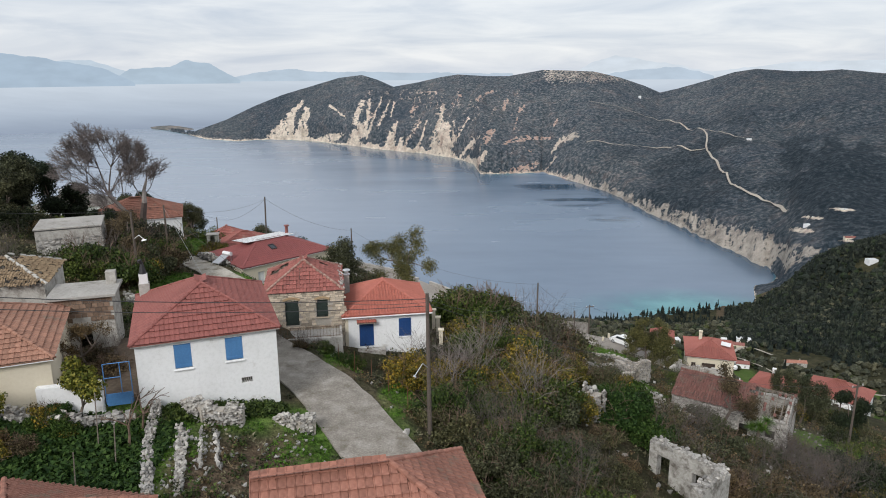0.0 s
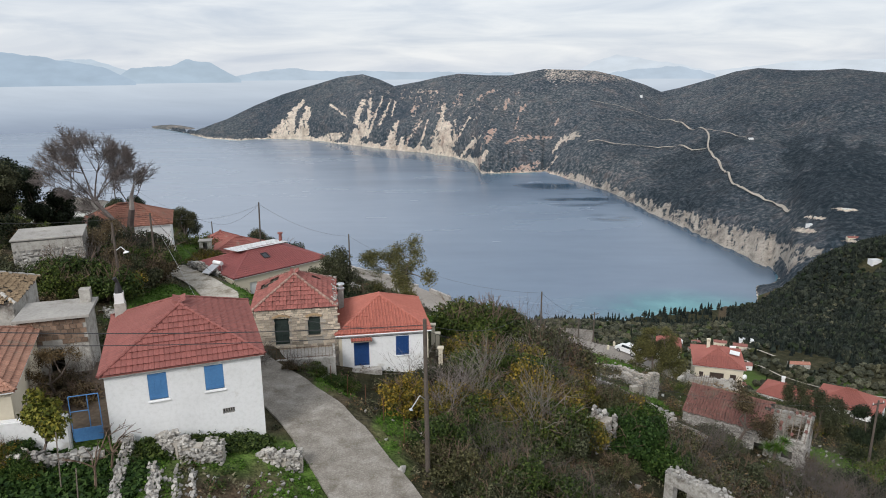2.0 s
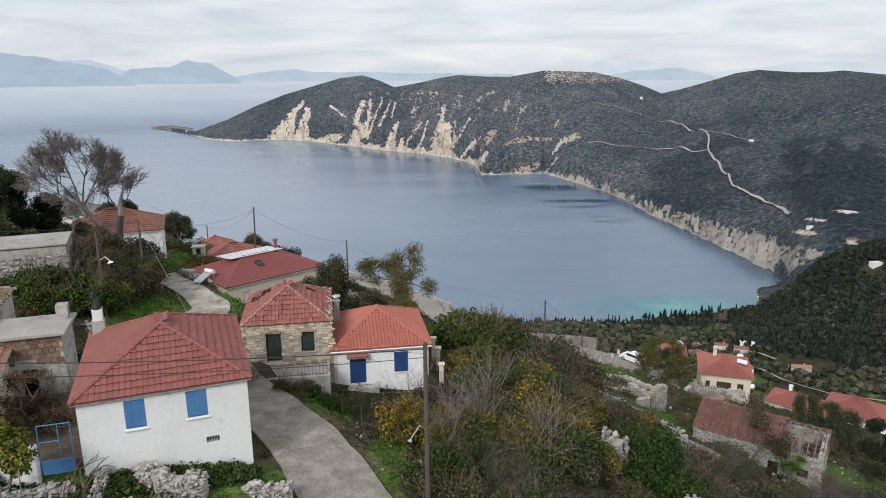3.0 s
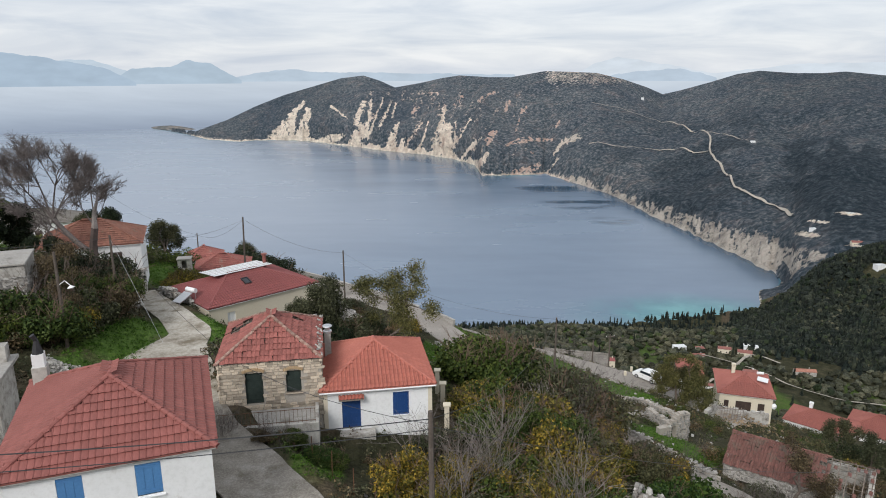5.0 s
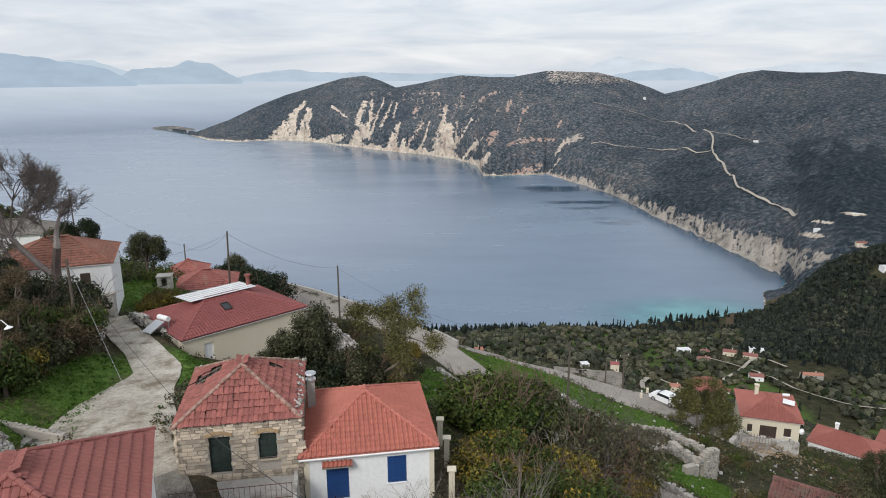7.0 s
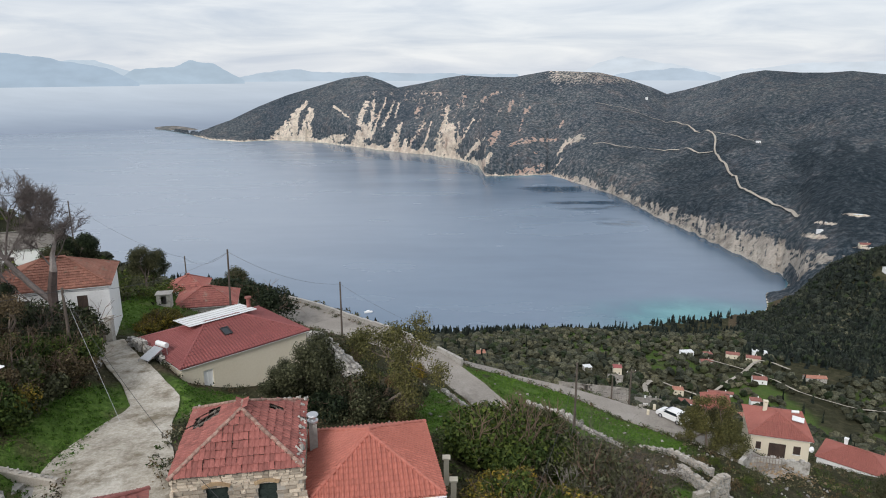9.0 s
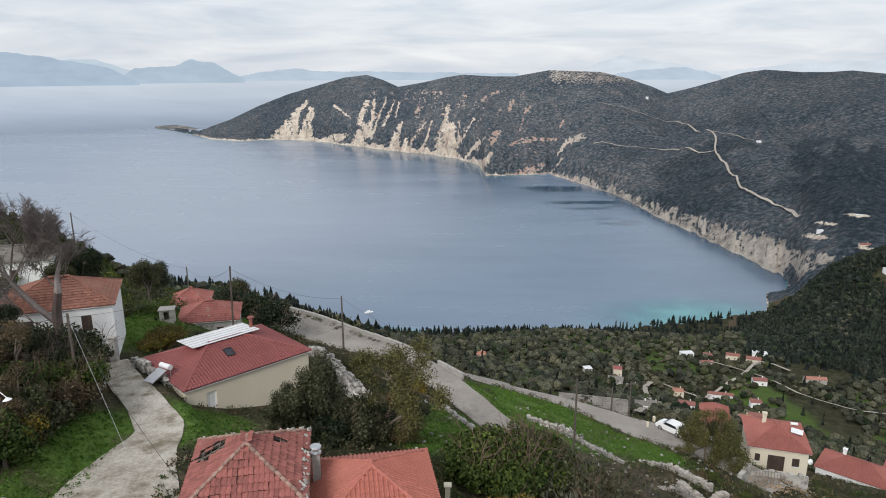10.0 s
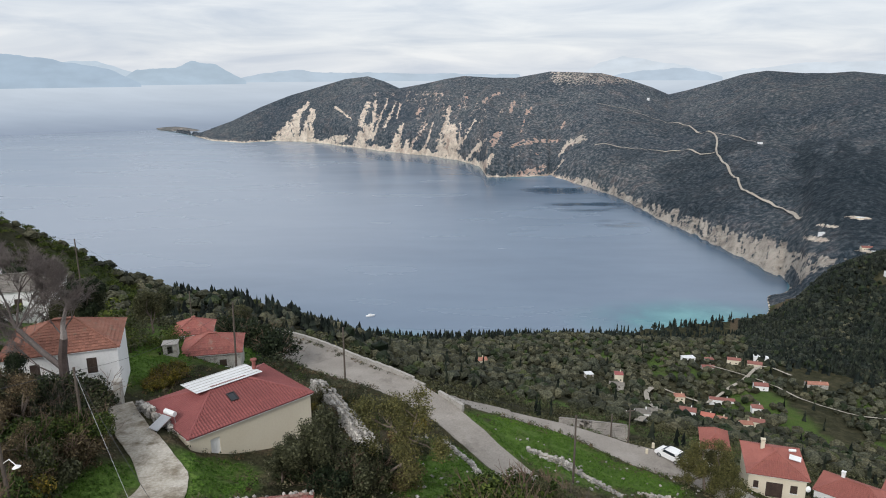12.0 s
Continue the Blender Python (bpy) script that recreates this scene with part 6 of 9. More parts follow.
plain_house((-35.6, 106.2), (0.97, 0.22), 4.6, 4.6, -6.4, 2.6, 1.5, "plaster_old", "tile_old", "small old red-roofed cottage above the road bend", "flat", 40, seed=19, group="old red-roofed cottages", extra_chimney=False)
plain_house((-65.5, 111.0), (0.95, 0.25), 11, 7, -4.2, 4.4, 1.5, "plaster_white", "tile_grey", "white house with a grey-brown roof up the slope", "flat", 40, [(3, 4, 2.2, 3.4), (6, 7, 2.2, 3.4)], seed=20)


def lichen_roof_ruin():
    h = thing("ruined_house", facing(-31.2, 41.6, 4.4, 0.95, 0.30), "ruined house with a collapsing lichen-covered tiled roof and bare rafters", "ruin")
    W, D, top = 6.6, 5.6, 4.3
    four_walls(h, W, D, -1.0, top, 0.45, M["plaster_old"])

    def gone(p):
        return 0.97 if math.hypot((p.x - 3.3) / 1.5, (p.y - 3.2) / 0.9) < 1 else 0.08
    tiled_roof(h, W, D, top + 0.02, 1.5, 0.2, M["tile_yellow"], "roll", (0.23, 0.30), 200, seed=22, missing=gone, cap_material=M["plaster_old"], jitter=0.03)
    boxes("ceiling", [(0.45, W - 0.45, 0.45, D - 0.45, top - 0.6, top - 0.55)], M["dark_inside"], h)


def flat_roof_shed():
    h = thing("outbuilding", facing(-23.7, 41.9, 4.4, 0.955, 0.297), "outbuilding with a grey concrete slab roof and patched brick walls", "outbuilding")
    four_walls(h, 3.5, 2.9, -0.6, 3.75, 0.3, M["plaster_old"], front=[(1.3, 2.1, 0, 1.9)])
    boxes("roof_slab", [(-0.25, 3.75, -0.25, 3.15, 3.75, 3.93)], M["concrete"], h, "grey stained concrete slab roof", 0.02)
    chimney(h, 3.2, 2.4, 3.93, 4.75, 0.6, M["plaster_old"], False)
    rnd = random.Random(8)
    for r in range(5):
        for k in range(10):
            x = 0.1 + k * 0.34 + (r % 2) * 0.17
            if x < 3.2 and not (1.1 < x + 0.15 < 2.2 and r < 1):
                boxes("brick", [(x, x + 0.31, -0.035 - rnd.random() * 0.015, -0.002, 2.2 + r * 0.3, 2.47 + r * 0.3)], M["brick_old"], h)


def courtyard():
    c = thing("courtyard", facing(-19.4, 35.0, 4.2, 0.36, -0.10), "concrete courtyard with a whitewashed front wall between two houses", "courtyard", kind="structure")
    m = c.matrix_world.inverted()
    bm = bmesh.new()
    pts = [(-19.3, 35.2), (-16.0, 36.2), (-19.4, 45.0), (-23.0, 42.5)]
    v = [bm.verts.new(m @ Vector((x, y, 4.75))) for x, y in pts] + [bm.verts.new(m @ Vector((x, y, 3.0))) for x, y in pts]
    for q in ((0, 1, 2, 3), (7, 6, 5, 4), (0, 4, 5, 1), (1, 5, 6, 2), (2, 6, 7, 3), (3, 7, 4, 0)):
        bm.faces.new([v[i] for i in q])
    part("paving", bm, M["soil"], c, "dark littered paving")
    w = thing("garden_wall", facing(-20.4, 33.9, 4.1, 0.97, 0.25), "rough whitewashed garden wall", "garden wall")
    bm = bmesh.new()
    rnd = random.Random(3)
    box(bm, 0.0, 3.1, 0.0, 0.4, -1.4, 2.05)
    bmesh.ops.bevel(bm, geom=bm.edges[:], offset=0.05, segments=2, affect="EDGES")
    part("wall", bm, M["plaster_white"], w)
    g = thing("gate", facing(-17.3, 34.85, 4.75, 0.95, 0.3), "light-blue metal gate with a solid lower panel", "gate")
    bm = bmesh.new()
    for a, b in (((0, 0, 0), (0, 0, 2.3)), ((1.3, 0, 0), (1.3, 0, 2.3)), ((0, 0, 2.3), (1.3, 0, 2.3)), ((0.8, 0, 0.6), (0.8, 0, 2.3)), ((0, 0, 1.5), (0.8, 0, 1.5))):
        rod(bm, a, b, 0.026, 0.026, 6)
    part("gate_frame", bm, M["blue"], g)
    boxes("gate_panel", [(0.03, 1.27, -0.02, 0.02, -0.1, 0.6)], M["blue"], g, bevel=0.008)


lichen_roof_ruin()
flat_roof_shed()
courtyard()


def old_stone_block():
    h = thing("outbuilding", facing(-34.6, 59.4, 4.6, 0.92, 0.38), "roofless grey stone outbuilding with a flat overgrown top", "ruin")
    four_walls(h, 5.2, 4.4, -1.0, 3.9, 0.5, M["plaster_old"], ragged=0.06, seed=5)
    stone_face(h, 5.2, -0.4, 3.1, [], 31, 0, shapes=STONES_JOINED, size=(0.2, 0.32))
    stone_face(h, 4.4, -0.4, 3.1, [], 32, 0, shapes=STONES_JOINED, size=(0.2, 0.32), turn=Matrix.Translation((5.2, 0, 0)) @ Matrix.Rotation(radians(90), 4, "Z"))
    boxes("roof_fill", [(-0.1, 5.3, -0.1, 4.5, 3.92, 4.1)], M["concrete"], h, "stained overgrown slab roof", 0.04)


def collapsed_red_roof_ruin():
    h = thing("ruined_house", facing(24.2, 66.6, -14.0, 0.82, -0.57), "long ruined house, its red roof half fallen to bare rafters", "ruin")
    W, D, top = 10.9, 6.0, 3.2
    front = [(1.2, 2.2, 0, 2.1), (4.0, 5.0, 0, 2.1), (6.6, 7.5, 0.3, 2.0), (9.0, 9.9, 1.0, 2.0)]
    right = [(0.9, 1.8, 0.9, 2.4), (3.3, 4.2, 0.9, 2.4)]
    four_walls(h, W, D, -1.4, top, 0.5, M["plaster_old"], front=front, right=right, ragged=0.12, seed=6)
    stone_face(h, W, -0.6, top - 0.1, front, 41, 0, shapes=STONES_JOINED, size=(0.2, 0.34))

    def gone(p):
        return 0.88 if p.x > 7.6 else (0.2 if p.x > 6.8 else 0.0)
    tiled_roof(h, W, D, top + 0.02, 1.7, 0.1, M["tile_ruin"], "roll", (0.26, 0.36), 150, gables="lr", seed=23, missing=gone, jitter=0.02)
    for x in (0.0, W - 0.4):
        bm = bmesh.new()
        v = [bm.verts.new(q) for q in ((x, 0, top), (x, D, top), (x, D / 2, top + 1.4), (x + 0.4, 0, top), (x + 0.4, D, top), (x + 0.4, D / 2, top + 1.4))]
        for f in ((0, 2, 1), (3, 4, 5), (0, 1, 4, 3), (1, 2, 5, 4), (2, 0, 3, 5)):
            bm.faces.new([v[i] for i in f])
        part("gable", bm, M["plaster_old"], h)
    boxes("rubble_floor", [(0.5, W - 0.5, 0.5, D - 0.5, -0.6, 0.15)], M["dark_inside"], h)


def stone_ruin(name, pts, base, tops, label, seed, door=None, thick=0.55, singles=0, plaster=False, gable=None, window=None):
    """Bare ruined walls through the given corners, with broken tops and one doorway."""
    x, y = pts[0]
    h = thing(name, Matrix.Translation((x, y, base)), label, "ruin")
    for k, ((ax, ay), (bx, by)) in enumerate(zip(pts, pts[1:])):
        d = math.hypot(bx - ax, by - ay)
        turn = Matrix.Translation((ax - x, ay - y, 0)) @ Matrix.Rotation(math.atan2(by - ay, bx - ax), 4, "Z")
        z0 = min(height(ax, ay), height(bx, by)) - base - 0.8
        holes = [door[1:]] + ([window] if window else []) if door and door[0] == k else []
        top = tops[k]
        wall_panel("wall", d, z0, top, thick, holes, M["plaster_ruin"] if plaster else M["mortar"], h, turn, 0.35, seed + k, slope=gable if k == 0 else None)
        if gable and k == 0:
            holes = holes + [(d * q / 10 - 0.01, d * (q + 1) / 10 + 0.01, z0 + (top - z0) * gable((q + 0.5) / 10) - 0.15, top + 1) for q in range(10)]
        if not plaster:
            for side in (0, 1):
                t2 = turn if side == 0 else turn @ Matrix.Translation((d, thick, 0)) @ Matrix.Rotation(math.pi, 4, "Z")
                stone_face(h, d, z0 + 0.3, top - 0.25, holes if side == 0 else [(d - q[1], d - q[0], q[2], q[3]) for q in holes], seed + 10 * k + side, singles if side == 0 else 0, STONES_JOINED if not singles else STONES, turn=t2, size=(0.18, 0.3))
        rnd = random.Random(seed + k)
        spots = []
        for q in range(int(d * (26 if plaster else 9))):
            at = rnd.random()
            crest = z0 + (top - z0) * gable(at) if gable and k == 0 else top
            p = turn @ Vector((at * d, rnd.uniform(-0.05, thick + 0.05), crest - rnd.uniform(0.0, 0.3)))
            s = rnd.uniform(0.14, 0.3)
            spots.append((p, (s * 1.2, s, s * 0.7), (rnd.uniform(-0.3, 0.3), rnd.uniform(-0.3, 0.3), rnd.random() * 6)))
        lay(h, spots, STONES, 25)
    return h


old_stone_block()
collapsed_red_roof_ruin()
stone_ruin("ruined_house", [(22.3, 77.6), (25.8, 78.9), (23.4, 84.5), (18.5, 84)], -14.6, [2.4, 0.0, -0.6], "roofless white stone gable of a ruined house in the grass", 51, (0, 1.5, 2.1, -0.6, 0.9), gable=lambda u: min(1.0, 0.45 + 0.75 * u) if u < 0.72 else 1.0 - 0.35 * (u - 0.72))
stone_ruin("ruined_house", [(14.2, 42.5), (17.5, 38.8), (14.8, 36.6)], -4.7, [2.9, 3.1], "roofless ruin of grey plastered stone with a dark doorway", 61, (0, 0.6, 1.5, -0.6, 1.9), plaster=True, window=(3.1, 3.9, 0.2, 1.7))
stone_ruin("stone_wall", [(16.2, 93.8), (21, 91.0), (24.6, 90.4), (27.3, 86.6)], -17.2, [0.2, 0.5, 0.4], "broken terrace wall of pale rubble", 71)


def collapsed_cottage():
    """A fallen-in cottage before the cream house: one rounded wall, rafters and heaped tiles."""
    h = thing("ruined_house", facing(33.8, 93.5, -21.6, 0.95, -0.2), "collapsed cottage with fallen rafters and heaped broken tiles", "ruin")
    wall_panel("wall", 3.2, -1.2, 1.7, 0.5, [], M["plaster_old"], h, Matrix.Rotation(radians(60), 4, "Z"), 0.3, 5)
    wall_panel("wall", 6.5, -1.4, 0.7, 0.5, [], M["plaster_old"], h, Matrix.Translation((1.6, 3.0, 0)), 0.5, 6)
    for k in range(9):
        bm = bmesh.new()
        rod(bm, (1.6 + k * 0.33, 0.4, -0.4), (2.3 + k * 0.33, 2.9, 1.2 - 0.03 * k), 0.05, 0.05, 4)
        part("rafter", bm, M["wood"], h)
    for k in range(4):
        bm = bmesh.new()
        rod(bm, (1.6, 0.6 + 0.6 * k, -0.2 + 0.38 * k), (4.8, 0.8 + 0.6 * k, -0.3 + 0.38 * k), 0.035, 0.035, 4)
        part("batten", bm, M["wood"], h)
    rnd = random.Random(9)
    spots = []
    for k in range(260):
        x, y = rnd.gauss(5.0, 1.8), rnd.gauss(1.2, 1.0)
        z = 0.5 * math.exp(-((x - 5) / 2.6) ** 2) - 0.12 * x + rnd.uniform(-0.1, 0.25)
        s = rnd.uniform(0.2, 0.42)
        spots.append((Vector((x, y, z)), (s, s * 0.8, s * 0.35), (rnd.uniform(-0.6, 0.6), rnd.uniform(-0.6, 0.6), rnd.random() * 6)))
    lay(h, spots, stone_shapes("fallen_tile", M["tile_yellow"], 6, 12), 200, "fallen_tile")


collapsed_cottage()


def slumped_slab_house():
    h = thing("ruined_house", facing(15.8, 113.4, -25.4, 0.97, -0.24), "derelict house with a slumped grey tile roof below the road", "ruin")
    four_walls(h, 9.5, 6.0, -3, 2.8, 0.4, M["plaster_old"], front=[(0.8, 1.5, 1.0, 2.0), (2.0, 2.7, 1.0, 2.0)])
    tiled_roof(h, 9.5, 6, 2.85, 1.5, 0.15, M["tile_grey"], "flat", (0.3, 0.4), 60, gables="lr", seed=31, missing=lambda p: 0.75 if 2.8 < p.x < 4.6 and p.y < 4 else 0.0, jitter=0.02)


slumped_slab_house()

# ---- the hamlet in the valley ----
def hamlet_house(x, y, w, d, h, turn, wall, tile, label):
    z = height(x, y)
    t = thing("house", Matrix.Translation((x, y, z)) @ Matrix.Rotation(radians(turn), 4, "Z"), label, "house", "houses of the valley hamlet")
    k = 0.66 if y < 700 else 1.0
    W, D, h = w * k, d * k, h * (0.72 if y < 700 else 1.0)
    holes = [(W * 0.18, W * 0.18 + 1.0, 1.0, 2.2), (W * 0.62, W * 0.62 + 1.0, 1.0, 2.2)]
    four_walls(t, W, D, -2.5, h, 0.35, M[wall], front=holes)
    for a, b, c, e in holes:
        boxes("window", [(a, b, 0.12, 0.16, c, e)], M["wood_dark"], t)
    if tile:
        slopes, lines = roof_faces(W, D, h, min(W, D) * 0.24, 0.3, "lr" if W > D * 1.3 else "")
        bm = bmesh.new()
        for ring in slopes:
            p = [Vector(q) for q in ring]
            a = (p[1] - p[0]).normalized()
            nrm = a.cross(p[-1] - p[0]).normalized()
            v = [bm.verts.new(q) for q in p] + [bm.verts.new(q - nrm * 0.18) for q in p]
            n = len(p)
            bm.faces.new(v[:n])
            bm.faces.new(v[n:][::-1])
            for k in range(n):
                bm.faces.new((v[k], v[n + k], v[n + (k + 1) % n], v[(k + 1) % n]))
        part("roof", bm, M[tile], t)
        if W > D * 1.3:
            for gx in (0.0, W - 0.3):
                bm = bmesh.new()
                v = [bm.verts.new(q) for q in ((gx, 0, h), (gx, D, h), (gx, D / 2, h + D * 0.22), (gx + 0.3, 0, h), (gx + 0.3, D, h), (gx + 0.3, D / 2, h + D * 0.22))]
                for f in ((0, 2, 1), (3, 4, 5), (0, 1, 4, 3), (1, 2, 5, 4), (2, 0, 3, 5)):
                    bm.faces.new([v[i] for i in f])
                part("gable", bm, M[wall], t)
        chimney(t, W * 0.7, D * 0.6, h + 0.2, h + min(W, D) * 0.24 + 0.8, 0.6, M[wall], False)
    else:
        boxes("roof_slab", [(-0.2, W + 0.2, -0.2, D + 0.2, h, h + 0.25)], M["roof_sheet"], t)
    return t


for row in ((119, 476, 9, 9, 8, -8, "plaster_cream", "tile_red", "tall pink-washed house with a small red roof"),
            (110, 455, 15, 8, 4, -15, "plaster_old", "tile_grey", "long grey-roofed farm building"),
            (98, 472, 8, 8, 3.5, 10, "plaster_old", "", "roofless grey shell of a house"),
            (203, 574, 16, 9, 5, 5, "plaster_white", "", "white flat-roofed house among olives"),
            (222, 572, 10, 8, 5, 0, "plaster_old", "tile_joined", "red-roofed old house among olives"),
            (240, 572, 16, 9, 6, -18, "plaster_cream", "tile_joined", "long red-roofed house with a courtyard"),
            (252, 560, 17, 10, 6, -20, "plaster_cream", "tile_joined", "large red-roofed house on a terrace"),
            (265, 578, 18, 9, 7, -20, "plaster_white", "", "white modern house with flat roofs"),
            (212, 554, 15, 8, 3, -4, "plaster_old", "tile_joined", "low red-roofed house behind a wall"),
            (231, 500, 15, 10, 5.5, -12, "plaster_white", "tile_joined", "white house with a hipped red roof"),
            (163, 476, 11, 9, 5, -10, "plaster_cream", "tile_brown", "brown-roofed house among trees"),
            (189, 478, 26, 7, 6, -14, "plaster_white", "tile_joined", "long white house with a red roof"),
            (208, 452, 11, 9, 6, -12, "plaster_white", "tile_joined", "small white red-roofed house"),
            (140, 402, 14, 9, 7, -20, "plaster_white", "tile_joined", "white house with a steep maroon roof"),
            (157, 412, 12, 9, 6, -24, "plaster_cream", "tile_orange", "house with a bright orange roof"),
            (168, 415, 9, 9, 5, -28, "plaster_cream", "tile_brown", "cream house with a tan roof"),
            (178, 402, 11, 8, 6, -4, "plaster_cream", "tile_brown", "ochre house with a tan roof"),
            (192, 420, 13, 8, 6, -20, "plaster_cream", "tile_joined", "cream house with a dull red roof"),
            (278, 514, 24, 9, 4, -8, "plaster_old", "tile_brown", "long orange-roofed farmhouse on the far slope"),
            (20, 470, 12, 9, 4, 14, "plaster_cream", "tile_brown", "lone orange-roofed house in the olive grove"),
            (85, 305, 9, 7, 5, -10, "plaster_white", "tile_grey", "white house with a grey roof by the lane"),
            (98, 335, 12, 7, 4, -18, "plaster_old", "tile_grey", "long barn with a grey roof")):
    hamlet_house(*row)


# ---- plants ----
def leaf_quads(centres, spread, count, size, rng, surface_bias=0.35, up=0.3, aspect=1.9, outward=1.3):
    """Small leaves round clump centres: arrays of points and faces."""
    centres, spread = np.asarray(centres, float), np.asarray(spread, float)
    k = rng.integers(0, len(centres), count)
    d = rng.normal(size=(count, 3))
    d /= np.linalg.norm(d, axis=1)[:, None]
    r = rng.random(count) ** surface_bias
    p = centres[k] + d * r[:, None] * spread[k]
    n = rng.normal(size=(count, 3)) + np.array([0, 0, up]) + d * outward
    n /= np.linalg.norm(n, axis=1)[:, None]
    t = np.cross(n, rng.normal(size=(count, 3)))
    t /= np.linalg.norm(t, axis=1)[:, None]
    b = np.cross(n, t)
    s = size * rng.uniform(0.6, 1.4, count)[:, None]
    v = np.stack([p - t * s * 0.62 - b * s * 0.2 * aspect, p + t * s * 0.62 - b * s * 0.25 * aspect, p + b * s * 0.6 * aspect], 1).reshape(-1, 3)
    return v, np.arange(count * 3).reshape(-1, 3)


def limbs(base, way, length, radius, depth, rng, spread=0.6, split=3, gravity=0.05, shrink=0.68):
    """Tapered limbs that fork: bars (a, b, ra, rb) and the tips."""
    bars, tips = [], []

    def grow(p, d, l, r, level):
        a = Vector(p)
        pieces = 3 if level == 0 or level < depth - 1 else 2
        for k in range(pieces):
            d = (d + Vector(rng.normal(size=3)) * 0.13 + Vector((0, 0, gravity))).normalized()
            b = a + d * l / pieces
            bars.append((a.copy(), b.copy(), r * (1 - 0.13 * k), r * (1 - 0.13 * (k + 1))))
            a = b
            if level < depth and k == 1 and rng.random() < 0.6:
                side = (d + Vector(rng.normal(size=3)) * spread).normalized()
                grow(a, side, l * shrink * 0.8, r * 0.5, level + 1)
        if level >= depth:
            tips.append(a.copy())
            return
        for _ in range(split if level else split + 1):
            side = (d + Vector(rng.normal(size=3)) * spread).normalized()
            grow(a, side, l * shrink * rng.uniform(0.75, 1.15), r * 0.6, level + 1)
    grow(Vector(base), Vector(way).normalized(), length, radius, 0)
    return bars, tips


def bars_mesh(name, bars, material, parent=None, label=""):
    verts, faces = [], []
    for a, b, ra, rb in bars:
        sides = 6 if ra > 0.06 else 3
        d = (b - a).normalized()
        s = d.orthogonal().normalized()
        t = d.cross(s)
        n = len(verts)
        for c, r in ((a, ra), (b, rb)):
            verts += [tuple(c + r * (math.cos(k * math.tau / sides) * s + math.sin(k * math.tau / sides) * t)) for k in range(sides)]
        faces += [(n + k, n + (k + 1) % sides, n + sides + (k + 1) % sides, n + sides + k) for k in range(sides)]
    return mesh_object(name, verts, faces, material, parent, label)


PLANTS = {}


def shrub_kind(key, leaf, radius, tall, leaves_n, size, seed, label, twig="twig_brown", stems=7, clumps=16, category="shrub", trunk=0.0, bare=1.0, name="shrub", forks=2, lean_out=1.0):
    """A bush: stems that fork, and a crown of small leaves in uneven clumps."""
    rng = np.random.default_rng(seed)
    e = thing(name, Matrix.Translation((0, -400, -500)), label, category)
    bars, tips = [], []
    for k in range(stems):
        a = k / stems * math.tau + rng.random()
        lean = (0.25 + 0.5 * rng.random()) * lean_out
        b, t = limbs((0.12 * math.cos(a), 0.12 * math.sin(a), -0.1), (math.cos(a) * lean, math.sin(a) * lean, 1), tall * (0.42 + 0.2 * rng.random()) + trunk, 0.028 * bare + 0.03 * trunk, forks, rng, (0.55 if forks == 2 else 0.42) * (0.5 + 0.5 * lean_out), 2)
        bars += b
        tips += t
    bars_mesh("branchwork", bars, M[twig], e)
    if leaf:
        a = rng.random(clumps) * math.tau
        q = np.sqrt(rng.random(clumps)) * radius * 0.78
        z = trunk + (0.28 + 0.55 * rng.random(clumps)) * tall * np.sqrt(np.maximum(0.08, 1 - (q / radius) ** 2))
        c = np.c_[q * np.cos(a), q * np.sin(a), z]
        s = np.c_[np.full(clumps, radius * 0.36), np.full(clumps, radius * 0.36), np.full(clumps, tall * 0.2)] * rng.uniform(0.7, 1.3, clumps)[:, None]
        v, f = leaf_quads(c, s, leaves_n, size, rng)
        crown = mesh_object("crown", v, f, M[leaf], e)
    PLANTS[key] = e
    return e


for k in range(2):
    shrub_kind("green%d" % k, "leaf_green", 1.5, 1.9, 3800, 0.076, 100 + k, "dense green evergreen shrub on the scrubby slope")
    shrub_kind("olive%d" % k, "leaf_olive", 1.5, 1.8, 3800, 0.07, 110 + k, "grey-green wild olive shrub on the scrubby slope")
    shrub_kind("yellow%d" % k, "leaf_yellow", 1.4, 1.9, 2800, 0.072, 120 + k, "shrub with yellowing autumn leaves and bare twigs", stems=9)
    shrub_kind("brown%d" % k, "leaf_brown", 1.4, 1.6, 2100, 0.066, 130 + k, "dry brown shrub with thin grey twigs", stems=10)
    shrub_kind("bare%d" % k, None, 1.4, 2.4, 0, 0.1, 140 + k, "leafless shrub of tangled grey twigs", "twig_grey", 11, bare=0.5, forks=3)
shrub_kind("dark0", "leaf_dark", 1.6, 2.2, 6500, 0.085, 150, "dark evergreen bush with a dense rounded crown", clumps=24)
shrub_kind("ivy0", "leaf_ivy", 1.7, 2.1, 11000, 0.08, 155, "broad glossy green bush overgrown with ivy", clumps=34)
shrub_kind("sapling", None, 0.8, 3.0, 0, 0.1, 165, "clump of tall grey leafless saplings", "twig_pale", 9, bare=0.6, forks=2, lean_out=0.4)
shrub_kind("whitebush", None, 1.3, 2.2, 0, 0.1, 160, "dead shrub of bleached white branches", "bark_pale", 11, bare=1.3)


def keep_off(x, y, margin):
    """True on the lanes and houses."""
    for line in LINES.values():
        if np.min(np.hypot(line[:, 0] - x, line[:, 1] - y) - line[:, 2] / 2) < margin:
            return True
    for px, py, ux, uy, w, d in FOOT:
        n = math.hypot(ux, uy)
        a, b = ((x - px) * ux + (y - py) * uy) / n, ((y - py) * ux - (x - px) * uy) / n
        if -margin < a < w + margin and -margin < b < d + margin:
            return True
    return False


